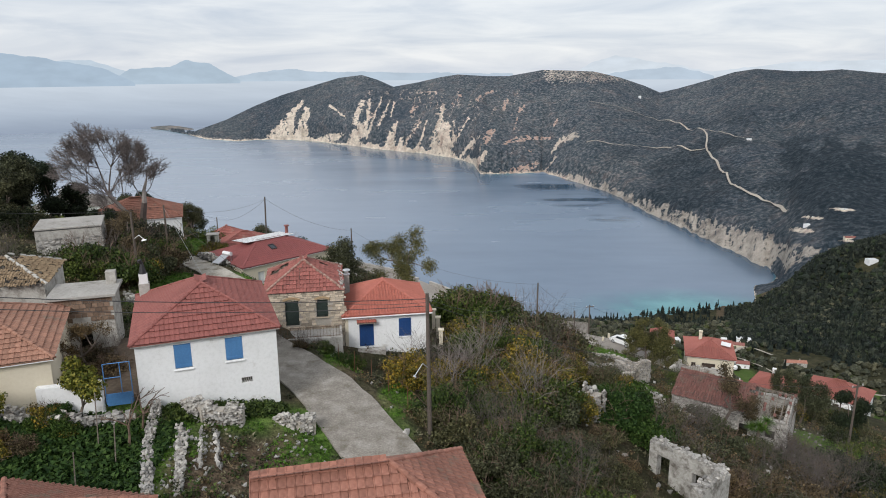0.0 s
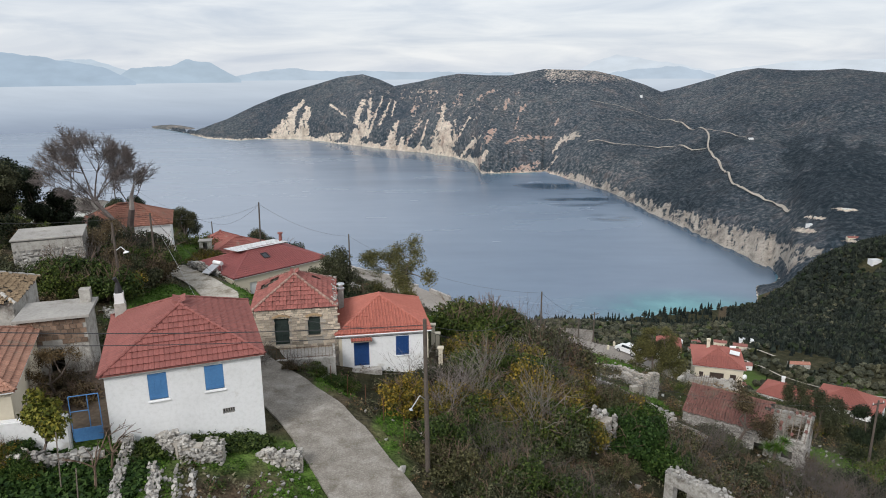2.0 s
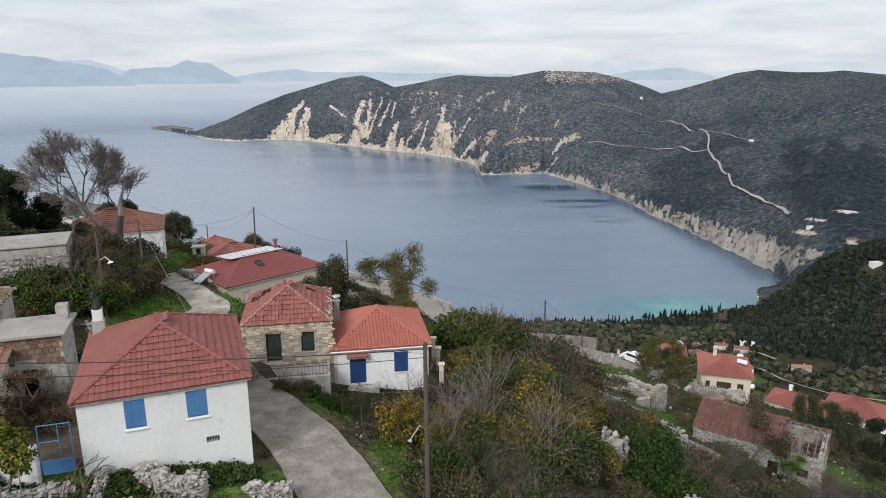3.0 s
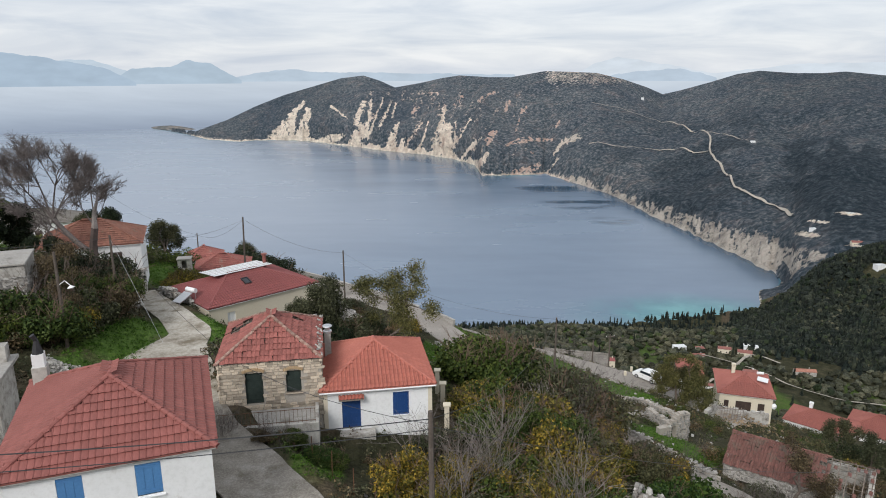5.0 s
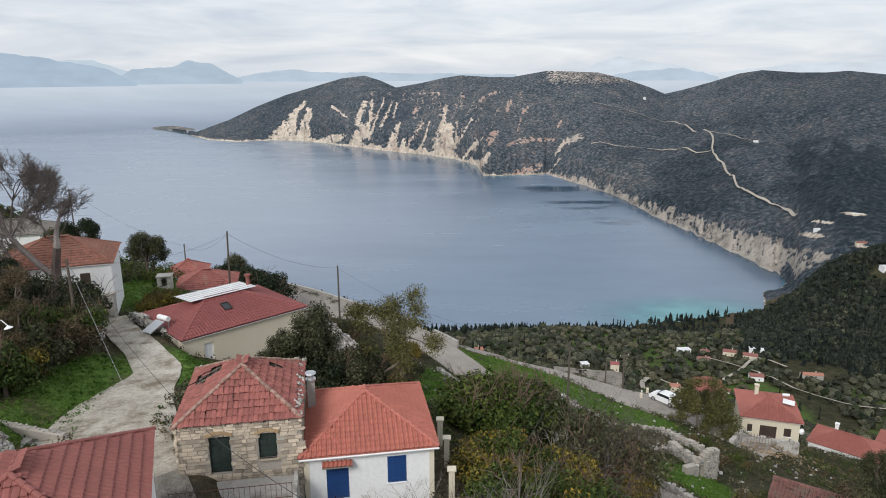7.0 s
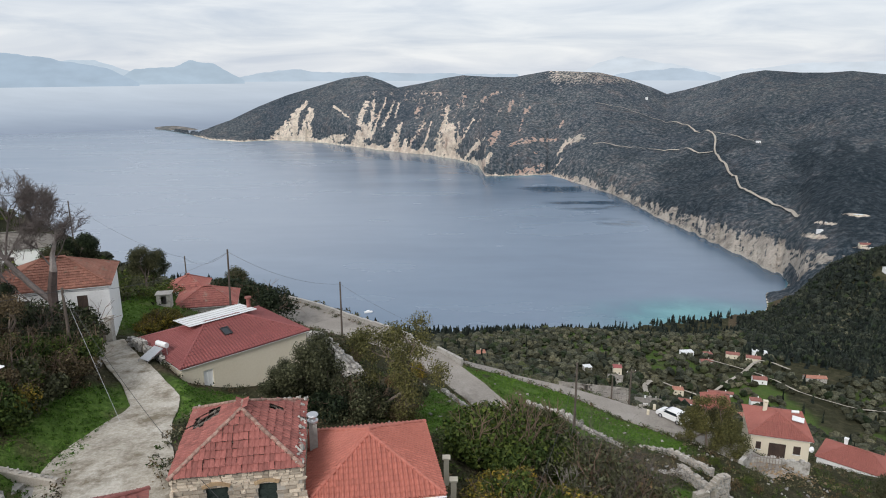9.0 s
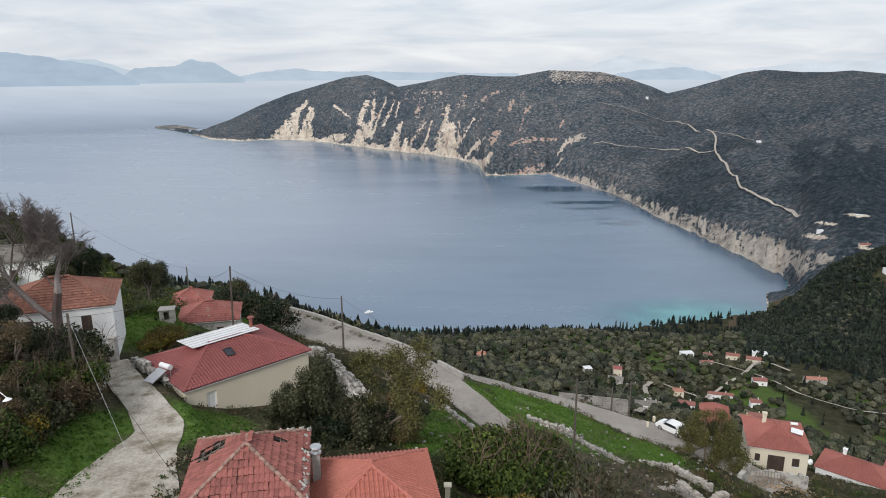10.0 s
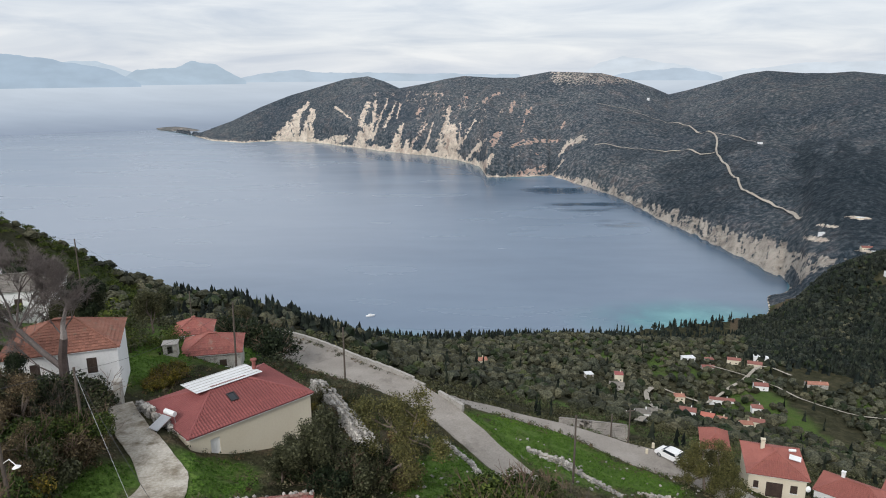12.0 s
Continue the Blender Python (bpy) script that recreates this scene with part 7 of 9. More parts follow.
FOOT = [(-15.86, 35.55, 0.935, 0.355, 7.4, 8.7), (-12.89, 50.75, 0.985, 0.17, 5.9, 6.7), (-7.02, 51.76, 0.985, 0.17, 6.5, 6.9), (-20.5, 71.5, 0.71, 0.70, 11.2, 8.2),
        (40, 106.6, 0.957, -0.29, 7.4, 8.6), (37, 113.6, 0.957, -0.29, 4.4, 6.5), (55.3, 119.5, 0.75, -0.66, 9.5, 8.2), (67.0, 117.6, 0.75, -0.66, 10, 8), (-39.4, 78.7, 0.94, 0.34, 9.4, 7.4),
        (-26.3, 31.95, 0.92, 0.38, 7, 8.3), (-4.7, 17.7, 0.975, 0.22, 7.1, 5.9), (-19, 19.6, 0.98, -0.19, 6.5, 7.2), (-31.2, 97.3, 0.97, 0.22, 6.6, 5.5),
        (24.2, 66.6, 0.82, -0.57, 10.9, 6), (-31.2, 41.6, 0.95, 0.3, 6.6, 5.6)]
FOOT += [(-23.7, 41.9, 0.955, 0.297, 3.5, 2.9), (-34.6, 59.4, 0.92, 0.38, 5.2, 4.4), (-12.5, 48.15, 0.985, 0.17, 5.7, 2.5), (-37.5, 105.5, 0.97, 0.22, 7, 5.5), (-52, 98.5, 0.95, 0.25, 9.5, 7), (33.8, 93.5, 0.95, -0.2, 7, 4)]


def ground_at(x, y):
    return float(land(np.array([float(x)]), np.array([float(y)]))[0])


def plant(key, x, y, s=1.0, tall=1.0, turn=None, sink=0.1, group="shrubs of the hillside"):
    r = random.Random(int(x * 131 + y * 977))
    m = Matrix.Translation((x, y, ground_at(x, y) - sink)) @ Matrix.Rotation(r.random() * 6.28 if turn is None else turn, 4, "Z")
    ob = copy_thing(PLANTS[key], m)
    ob.scale = (s, s, s * tall)
    if group:
        ob["group"] = group
    return ob


FAR_PLANTS = []


def far_plant(key, x, y, s=1.0, tall=1.0):
    """A shrub of the joined undergrowth."""
    a = random.Random(int(x * 131 + y * 977)).random() * 6.28
    FAR_PLANTS.append((key, Matrix.Translation((x, y, ground_at(x, y) - 0.1)) @ Matrix.Rotation(a, 4, "Z") @ Matrix.Diagonal((s, s, s * tall, 1))))


def join_far_plants():
    heaps = {}
    for key, m in FAR_PLANTS:
        for o in PLANTS[key].children:
            if o.name.startswith("branchwork") and "bare" not in key:
                continue
            heaps.setdefault((o.data.materials[0].name, o.data.materials[0]), []).append((o.data, m))
    for (name, material), rows in heaps.items():
        verts, faces, n = [], [], 0
        for me, m in rows:
            v = np.empty(len(me.vertices) * 3)
            me.vertices.foreach_get("co", v)
            v = v.reshape(-1, 3) @ np.array(m.to_3x3()).T + np.array(m.translation)
            every = 3 if len(me.polygons[0].vertices) == 3 else 1
            verts.append(v)
            faces += [[i + n for i in f.vertices] for f in list(me.polygons)[::every]]
            n += len(v)
        tagged(mesh_object("undergrowth", np.concatenate(verts), faces, material), "tangled %s undergrowth on the slope" % name.replace("_", " "), "undergrowth", kind="stuff")


def thicket(cx, cy, rx, ry, count, kinds, smin, smax, seed, margin=0.9, joined=False):
    r = random.Random(seed)
    made = tries = 0
    while made < count and tries < count * 8:
        tries += 1
        a, q = r.random() * math.tau, math.sqrt(r.random())
        x, y = cx + rx * q * math.cos(a), cy + ry * q * math.sin(a)
        s = r.uniform(smin, smax)
        if keep_off(x, y, margin * s):
            continue
        (far_plant if joined else plant)(r.choice(kinds), x, y, s, r.uniform(0.85, 1.2))
        made += 1


GREEN, OLIVE, YELLOW, BROWN, BARE = ["green0", "green1"], ["olive0", "olive1"], ["yellow0", "yellow1"], ["brown0", "brown1"], ["bare0", "bare1"]
# the scrub below the lane, beside the blue-doored house
thicket(0.2, 46.0, 3.0, 4.2, 18, ["bare0", "olive0", "green0", "sapling", "sapling", "sapling", "yellow0", "yellow1"], 0.9, 1.3, 1)
thicket(5.8, 47, 4.5, 5.0, 28, YELLOW + YELLOW + ["olive0", "green0", "green1", "sapling"], 1.1, 1.6, 2)
thicket(4.0, 38, 4.4, 5.0, 36, OLIVE + OLIVE + ["green0", "green1", "bare0"], 0.8, 1.3, 3)
thicket(6.5, 31, 4.5, 5.0, 26, OLIVE + OLIVE + ["green1", "bare0"], 0.9, 1.4, 4)
thicket(10.5, 39, 3.5, 4.5, 14, OLIVE + BROWN + BARE, 0.6, 1.0, 5)
thicket(5.0, 55, 3.8, 4.5, 16, GREEN + YELLOW + ["olive1"], 1.2, 1.8, 6)
thicket(6.0, 67, 4.0, 4.2, 18, GREEN + ["green0", "olive0"], 1.6, 2.5, 7)
thicket(11.8, 65.5, 2.4, 4.5, 14, ["bare0", "bare1", "olive0", "brown0", "bare0"], 1.6, 2.4, 8)
thicket(9.5, 56, 3.5, 4.5, 14, YELLOW + ["bare0", "olive1", "brown0"], 1.0, 1.5, 9)
plant("whitebush", 7.6, 62.0, 1.1)
plant("whitebush", 9.2, 60.2, 0.9)
plant("ivy0", 13.6, 47.6, 1.45, 1.1)
plant("ivy0", 15.2, 46.4, 1.25, 1.1)
plant("ivy0", 14.2, 49.0, 1.4, 1.2)
# further down the slope
thicket(19, 47, 4, 5, 18, OLIVE + BROWN + ["brown1", "bare1"], 0.9, 1.4, 10)
thicket(24, 56, 4.5, 5, 24, BROWN + BARE + ["olive0", "green1", "olive1"], 0.7, 1.1, 36, joined=True)
thicket(15.5, 57, 2.2, 6, 14, OLIVE + BARE + ["brown0", "yellow0"], 0.9, 1.4, 37)
thicket(25, 44, 8, 6, 44, BROWN + BROWN + BARE + ["yellow0", "olive1"], 0.9, 1.5, 11, joined=True)
thicket(36, 51, 9, 7, 44, BROWN + BARE + ["olive0", "brown0", "yellow1", "dark0"], 0.9, 1.5, 12, joined=True)
thicket(42, 61, 6, 6, 14, ["olive0", "dark0", "green1", "brown0"], 0.8, 1.3, 13, joined=True)
thicket(28.5, 70, 5, 4, 9, ["olive0", "green0", "brown1"], 0.7, 1.1, 14, joined=True)
thicket(46, 80, 8, 7, 18, ["olive0", "olive1", "dark0", "yellow1"], 1.0, 1.6, 15, joined=True)
thicket(30, 88, 5, 4, 7, ["olive1", "brown0", "green1"], 0.6, 1.0, 16, joined=True)
thicket(10, 74, 1.6, 3, 4, ["olive0", "brown0"], 0.6, 0.9, 17)
# above the lane
thicket(-28.6, 62.5, 3.6, 7.5, 44, GREEN + GREEN + OLIVE + OLIVE + ["brown0", "yellow0", "bare0"], 1.0, 1.7, 18)
thicket(-32, 71.5, 4.6, 4.6, 24, ["dark0", "olive0", "olive1", "brown1", "brown0", "bare0"], 1.2, 1.9, 19)
thicket(-36, 54, 5, 6, 16, BROWN + OLIVE + BARE, 0.9, 1.4, 20, joined=True)
thicket(-43, 72, 6, 9, 18, OLIVE + ["dark0", "brown0"], 1.1, 1.8, 21, joined=True)
thicket(-31.5, 50.5, 5, 3.5, 14, BROWN + BARE + ["green0"], 0.7, 1.1, 22, joined=True)
thicket(-20.3, 40.5, 1.3, 3.0, 4, ["brown0", "yellow0", "bare0"], 0.7, 1.1, 23, 0.2)
thicket(-28.8, 88, 1.6, 3.0, 7, ["yellow0", "yellow1", "brown0"], 0.8, 1.1, 24, 0.3)
thicket(-38, 100, 6, 7, 12, OLIVE + ["green1"], 0.8, 1.4, 25, joined=True)
# round the cream house and the road
thicket(-9.0, 70.0, 2.6, 2.6, 9, ["olive0", "olive1", "dark0"], 1.0, 1.5, 26, 0.4)
thicket(-5.5, 71.5, 2.2, 3.0, 7, ["olive1", "dark0", "brown0"], 0.9, 1.4, 27)
thicket(-12.5, 90, 3.0, 4.0, 10, ["yellow0", "brown0", "olive0"], 0.7, 1.1, 28)
thicket(-4, 86, 2.0, 5.0, 7, ["olive0", "brown1", "yellow1"], 0.7, 1.1, 29)
thicket(-15, 62, 1.2, 1.5, 2, ["green0"], 0.4, 0.6, 30, 0.3)
thicket(-10.0, 47.0, 2.4, 0.7, 6, ["bare0", "brown0", "bare1"], 0.4, 0.55, 31, 0.0)
thicket(-11.6, 48.0, 1.0, 1.2, 6, ["bare0", "bare1"], 0.45, 0.7, 38, -3.0)
thicket(-8.3, 48.2, 0.6, 0.8, 2, ["green0", "bare0"], 0.5, 0.7, 32, 0.0)
thicket(-6.0, 47.6, 0.9, 0.8, 3, ["ivy0", "green1"], 0.4, 0.6, 33, 0.0)
thicket(-18.4, 33.2, 1.6, 0.7, 5, ["yellow0", "ivy0", "yellow1"], 0.5, 0.75, 34, 0.0)
thicket(-21, 31, 2.2, 1.5, 5, ["yellow1", "brown0"], 0.5, 0.7, 35, 0.0)


def leafy_tree(key, leaf, tall, crown, seed, label, count=5200, size=0.13, bark="bark", spread=0.62, trunk=0.18, sparse=0.5, depth=3, category="tree"):
    rng = np.random.default_rng(seed)
    e = thing("tree", Matrix.Translation((0, -400, -500)), label, category)
    bars, tips = limbs((0, 0, -0.3), (rng.normal() * 0.15, rng.normal() * 0.15, 1), tall * 0.36, trunk, depth, rng, spread, 2, 0.06, 0.72)
    top = max(t.z for t in tips)
    scale = tall / top
    wide = max(math.hypot(t.x, t.y) for t in tips)
    flat = min(1.3, crown / max(wide, 0.1))
    m = Matrix.Diagonal((flat, flat, scale, 1))
    bars = [(m @ a, m @ b, ra, rb) for a, b, ra, rb in bars]
    tips = [m @ t for t in tips]
    bars_mesh("trunk", bars, M[bark], e)
    if leaf:
        v, f = leaf_quads([tuple(t) for t in tips], [(sparse, sparse, sparse * 0.8)] * len(tips), count, size, rng, 0.6)
        mesh_object("crown", v, f, M[leaf], e)
    PLANTS[key] = e
    return e


leafy_tree("thin_tree", "leaf_gold", 7.0, 4.2, 201, "feathery tree with thin olive-gold leaves by the road", 22000, 0.065, sparse=0.8, depth=4, spread=0.75)
leafy_tree("olive_tree", "leaf_olive", 5.2, 3.0, 202, "old olive tree with a broad grey-green crown", 13000, 0.085, sparse=0.85)
leafy_tree("brown_tree", "leaf_brown", 5.0, 2.8, 203, "small tree with few brown leaves beside a ruin", 6000, 0.07, sparse=0.7, bark="bark")
leafy_tree("dark_tree", "leaf_dark", 5.6, 3.8, 204, "dark evergreen tree with a dense rounded crown", 26000, 0.115, sparse=1.0, depth=4, spread=0.7)
leafy_tree("gold_tree", "leaf_gold", 5.2, 3.4, 205, "tree turning olive-gold beside the parked car", 17000, 0.075, sparse=0.75, depth=4, spread=0.75)
leafy_tree("lemon_tree", "leaf_lemon", 3.2, 1.9, 206, "small yellow-green lemon tree by the courtyard wall", 3200, 0.11, sparse=0.5, depth=3, spread=0.7, trunk=0.1)
for key, x, y, s in (("thin_tree", -3.5, 71.4, 1.2), ("olive_tree", -10.5, 69.2, 1.08), ("olive_tree", -12.6, 68.6, 0.7), ("brown_tree", 27.4, 61.6, 1.1), ("lemon_tree", -18.1, 33.3, 1.0), ("lemon_tree", -22.0, 32.6, 0.7), ("brown_tree", -29.5, 64.0, 0.9), ("brown_tree", -27.2, 60.5, 0.8), ("brown_tree", -30.5, 68.5, 1.0), ("brown_tree", -20.7, 39.6, 0.62), ("brown_tree", 33.5, 63.0, 0.8),
                     ("gold_tree", 32.8, 99.8, 1.35), ("gold_tree", 31.0, 97.0, 1.15), ("olive_tree", 34.8, 101.8, 0.8), ("olive_tree", 43.5, 76.5, 1.0), ("dark_tree", 49.0, 76.0, 0.9), ("olive_tree", 46.2, 86.0, 0.9),
                     ("dark_tree", -45.5, 80.5, 1.25), ("dark_tree", -50.0, 84.0, 1.35), ("olive_tree", -47.5, 76.0, 1.3), ("olive_tree", -42.5, 63.5, 1.1), ("olive_tree", -47.0, 69.0, 1.2), ("dark0", -23.6, 111.0, 2.3), ("dark0", -26.8, 113.0, 2.0), ("olive_tree", -30.5, 120.5, 1.1), ("dark0", -34.0, 124.0, 2.0), ("olive_tree", -48.0, 112.0, 1.2), ("olive_tree", -42.5, 118.0, 1.0),
                     ("dark0", -30.0, 115.5, 1.8), ("olive_tree", -39.0, 108.0, 1.0), ("olive_tree", -42.0, 94.0, 0.9), ("dark_tree", -36.5, 74.5, 0.7), ("olive_tree", 31.0, 66.5, 0.7), ("dark_tree", -47.0, 108.0, 1.1), ("olive_tree", 6.2, 68.2, 0.75)):
    plant(key, x, y, s, 1.0, group="trees of the village")


def dead_tree():
    """A large dead pine: a snapped stem and a leaning limb with a wide fan of bare twigs."""
    rng = np.random.default_rng(77)
    x, y = -33.3, 77.6
    e = thing("dead_tree", Matrix.Translation((x, y, ground_at(x, y) - 0.2)), "tall dead tree with a snapped pale trunk and bare branches", "tree")
    bars_mesh("trunk", [(Vector(a), Vector(b), ra, rb) for a, b, ra, rb in (((0, 0, 0), (0.1, 0, 2.2), 0.5, 0.42), ((0.1, 0, 2.2), (0.2, 0, 4.6), 0.42, 0.37), ((0.2, 0, 4.6), (0.5, 0.05, 6.2), 0.37, 0.32))], M["bark_dark"], e)
    bars_mesh("snag", [(Vector((0.5, 0.05, 6.15)), Vector((0.6, 0.1, 7.6)), 0.3, 0.2), (Vector((0.6, 0.1, 7.6)), Vector((0.95, 0.1, 8.6)), 0.2, 0.14), (Vector((0.95, 0.1, 8.6)), Vector((1.2, 0.05, 9.5)), 0.12, 0.03)], M["bark_pale"], e, "snapped pale stem")
    tips = []
    fork = Vector((-3.4, 0.2, 7.0))
    bars = [(Vector((0.2, 0, 3.4)), Vector((-1.6, 0.1, 5.0)), 0.27, 0.24), (Vector((-1.6, 0.1, 5.0)), fork, 0.24, 0.2)]
    for way, size, r in (((-0.9, 0.1, 0.75), 3.1, 0.12), ((-0.45, -0.2, 1.0), 3.2, 0.13), ((0.05, 0.2, 1.1), 3.2, 0.13), ((0.55, 0.0, 1.0), 3.0, 0.11), ((-0.7, -0.5, 0.5), 2.6, 0.09), ((0.3, 0.5, 0.9), 2.8, 0.09)):
        b, ends = limbs(fork, way, size, r * 0.8, 3, rng, 0.42, 3, 0.06, 0.66)
        bars += b
        tips += ends
    for start, way, size, r in (((0.6, 0.05, 6.6), (0.25, 0.1, 1.1), 2.4, 0.08), ((0.6, 0.05, 6.3), (-0.5, -0.2, 0.9), 2.2, 0.09), ((0.05, 0, 2.4), (-1, -0.1, 0.45), 3.4, 0.1), ((-1.6, 0.1, 5.0), (-1, 0.2, 0.5), 2.8, 0.09)):
        b, ends = limbs(start, way, size, r * 0.8, 2, rng, 0.45, 3, 0.06, 0.66)
        bars += b
        tips += ends
    for p in tips:
        out = (p - Vector((-1.5, 0, 5.0))).normalized()
        for _ in range(8):
            d = (out + Vector(rng.normal(size=3)) * 0.55).normalized()
            a = p - out * rng.uniform(0, 0.9)
            q = a + d * rng.uniform(0.5, 1.1)
            bars.append((a, q, 0.016, 0.012))
            for _ in range(2):
                bars.append((a.lerp(q, 0.5), a.lerp(q, 0.5) + (d + Vector(rng.normal(size=3)) * 0.5).normalized() * 0.5, 0.012, 0.009))
    bars_mesh("crown", bars, M["bark_dead"], e)


dead_tree()


def yucca():
    x, y = 30.3, 60.2
    rng = np.random.default_rng(5)
    e = thing("yucca", Matrix.Translation((x, y, ground_at(x, y))), "spiky green yucca before the ruined house", "yucca")
    bars_mesh("trunk", [(Vector((0, 0, -0.3)), Vector((0.1, 0, 1.6)), 0.16, 0.13), (Vector((0.1, 0, 1.2)), Vector((0.9, 0.2, 2.0)), 0.12, 0.1)], M["bark"], e)
    verts, faces = [], []
    for c in ((0.1, 0, 1.7), (0.9, 0.2, 2.1), (-0.5, 0.3, 1.4), (0.4, -0.4, 1.5)):
        for _ in range(90):
            d = rng.normal(size=3)
            d[2] = abs(d[2]) * 0.8 - 0.1
            d /= np.linalg.norm(d)
            s = np.cross(d, [0, 0, 1])
            s /= np.linalg.norm(s) + 1e-6
            n = len(verts)
            l = rng.uniform(0.7, 1.1)
            for q in (np.array(c) - s * 0.04, np.array(c) + s * 0.04, np.array(c) + d * l - np.array([0, 0, 0.15])):
                verts.append(tuple(q))
            faces.append((n, n + 1, n + 2))
    mesh_object("crown", verts, faces, M["leaf_bright"], e)


yucca()


# ---- low growth, as stuff ----
def carpet(name, label, category, material, points, per, size, spread, seed, up=0.5, aspect=1.9, lift=0.5):
    """Low plants on the ground at many points: one object."""
    rng = np.random.default_rng(seed)
    z = land(points[:, 0], points[:, 1])
    s = rng.uniform(0.6, 1.4, len(points)) * spread
    c = np.c_[points, z + s * lift * 0.6]
    v, f = leaf_quads(c, np.c_[s, s, s * lift], len(points) * per, size, rng, 0.5, up, aspect)
    return tagged(mesh_object(name, v, f, material), label, category, kind="stuff")


def scatter(x0, x1, y0, y1, count, seed, keep):
    rng = np.random.default_rng(seed)
    p = np.c_[rng.uniform(x0, x1, count), rng.uniform(y0, y1, count)]
    return p[keep(p[:, 0], p[:, 1])]


def off_lanes(x, y, gap):
    ok = np.ones(len(x), bool)
    for line in LINES.values():
        ok &= line_distance(x, y, line[::3, :2].tolist()) > line[:, 2].mean() / 2 + gap
    for px, py, ux, uy, w, d in FOOT:
        n = math.hypot(ux, uy)
        a, b = ((x - px) * ux + (y - py) * uy) / n, ((y - py) * ux - (x - px) * uy) / n
        ok &= ~((a > -gap) & (a < w + gap) & (b > -gap) & (b < d + gap))
    return ok


def meadow_at(x, y):
    m = np.zeros(len(x))
    for cx, cy, rx, ry in MEADOWS:
        m = np.maximum(m, smooth(1.25, 0.7, np.hypot((x - cx) / rx, (y - cy) / ry)))
    return m


carpet("grass", "fresh green winter grass and weeds", "grass", M["grass"], scatter(-36, 46, 24, 112, 90000, 301, lambda x, y: (meadow_at(x, y) > 0.45) & off_lanes(x, y, -0.15) & (fbm(x / 2.2, y / 2.2, 81) > 0.3)), 8, 0.06, 0.17, 302, 0.2, 2.6, 0.7)
carpet("garden_weeds", "broad-leaved green weeds in the garden", "weeds", M["leaf_weed"], scatter(-24, -13.2, 24, 34.2, 2600, 303, lambda x, y: off_lanes(x, y, 0.2)), 16, 0.16, 0.35, 304, 0.9, 1.5, 0.6)
carpet("ivy_cover", "low dark creeper below the white house", "creeper", M["leaf_green"], scatter(-15.5, -8.5, 33.6, 37.8, 900, 305, lambda x, y: (y < 37.0 + 0.38 * (x + 11.5)) & (y > 35.2 + 0.38 * (x + 11.5))), 22, 0.12, 0.3, 306, 0.7, 1.6, 0.7)
scrub_zone = lambda x, y: (meadow_at(x, y) < 0.6) & off_lanes(x, y, 0.25)
carpet("low_scrub", "low grey-green scrub over the hillside", "scrub", M["leaf_olive"], scatter(-50, 60, 22, 125, 9000, 307, lambda x, y: scrub_zone(x, y) & (fbm(x / 4, y / 4, 82) > 0.42)), 26, 0.09, 0.42, 308, 0.5, 1.9, 0.8)
carpet("green_scrub", "low green bramble over the hillside", "scrub", M["leaf_green"], scatter(-50, 60, 22, 125, 10000, 309, lambda x, y: scrub_zone(x, y) & (fbm(x / 4, y / 4, 83) > 0.5)), 26, 0.09, 0.42, 310, 0.5, 1.9, 0.8)
carpet("dry_grass", "dry straw-coloured grass between the shrubs", "grass", M["grass_dry"], scatter(-45, 60, 22, 120, 9000, 311, lambda x, y: scrub_zone(x, y) & (fbm(x / 3, y / 3, 84) > 0.5)), 14, 0.065, 0.28, 312, 0.1, 3.2, 0.9)
carpet("brown_scrub", "low brown heather and dead bramble", "scrub", M["leaf_brown"], scatter(-50, 62, 22, 125, 4500, 313, lambda x, y: scrub_zone(x, y) & (fbm(x / 5, y / 5, 85) > 0.48)), 24, 0.09, 0.42, 314, 0.5, 1.9, 0.8)


# ---- woods and groves of the valley ----
def grove(name, label, category, material, points, wide, tall, seed, rings=4, sides=7):
    """Round-crowned trees: each a ragged, lumpy crown that widens and closes again above a short stem."""
    rng = np.random.default_rng(seed)
    n = len(points)
    z = terrain(points[:, 0], points[:, 1])
    s = rng.uniform(0.55, 1.4, n)
    girth = np.array([0.35, 0.95, 1.0, 0.55])[:rings]
    level = np.array([0.12, 0.38, 0.68, 0.92])[:rings]
    a = (np.arange(sides) / sides * math.tau)[None, None] + rng.random((n, 1, 1)) * math.tau + rng.uniform(-0.3, 0.3, (n, rings, sides))
    r = (wide / 2 * s)[:, None, None] * girth[None, :, None] * rng.uniform(0.6, 1.3, (n, rings, sides))
    h = z[:, None, None] + (tall * s)[:, None, None] * (level[None, :, None] + rng.uniform(-0.13, 0.13, (n, rings, sides)))
    body = np.stack([points[:, 0, None, None] + r * np.cos(a), points[:, 1, None, None] + r * np.sin(a), h], -1).reshape(n, rings * sides, 3)
    tip = np.stack([points[:, 0] + rng.normal(size=n) * 0.15 * wide, points[:, 1] + rng.normal(size=n) * 0.15 * wide, z + tall * s * 1.02], -1)[:, None]
    verts = np.concatenate([body, tip], 1).reshape(-1, 3)
    one = []
    for k in range(rings - 1):
        for q in range(sides):
            c, d = k * sides + q, k * sides + (q + 1) % sides
            one += [(c, d, d + sides), (c, d + sides, c + sides)]
    one += [((rings - 1) * sides + q, (rings - 1) * sides + (q + 1) % sides, rings * sides) for q in range(sides)]
    faces = (np.array(one)[None] + (np.arange(n) * (rings * sides + 1))[:, None, None]).reshape(-1, 3)
    return tagged(mesh_object(name, verts, faces, material), label, category, kind="stuff")


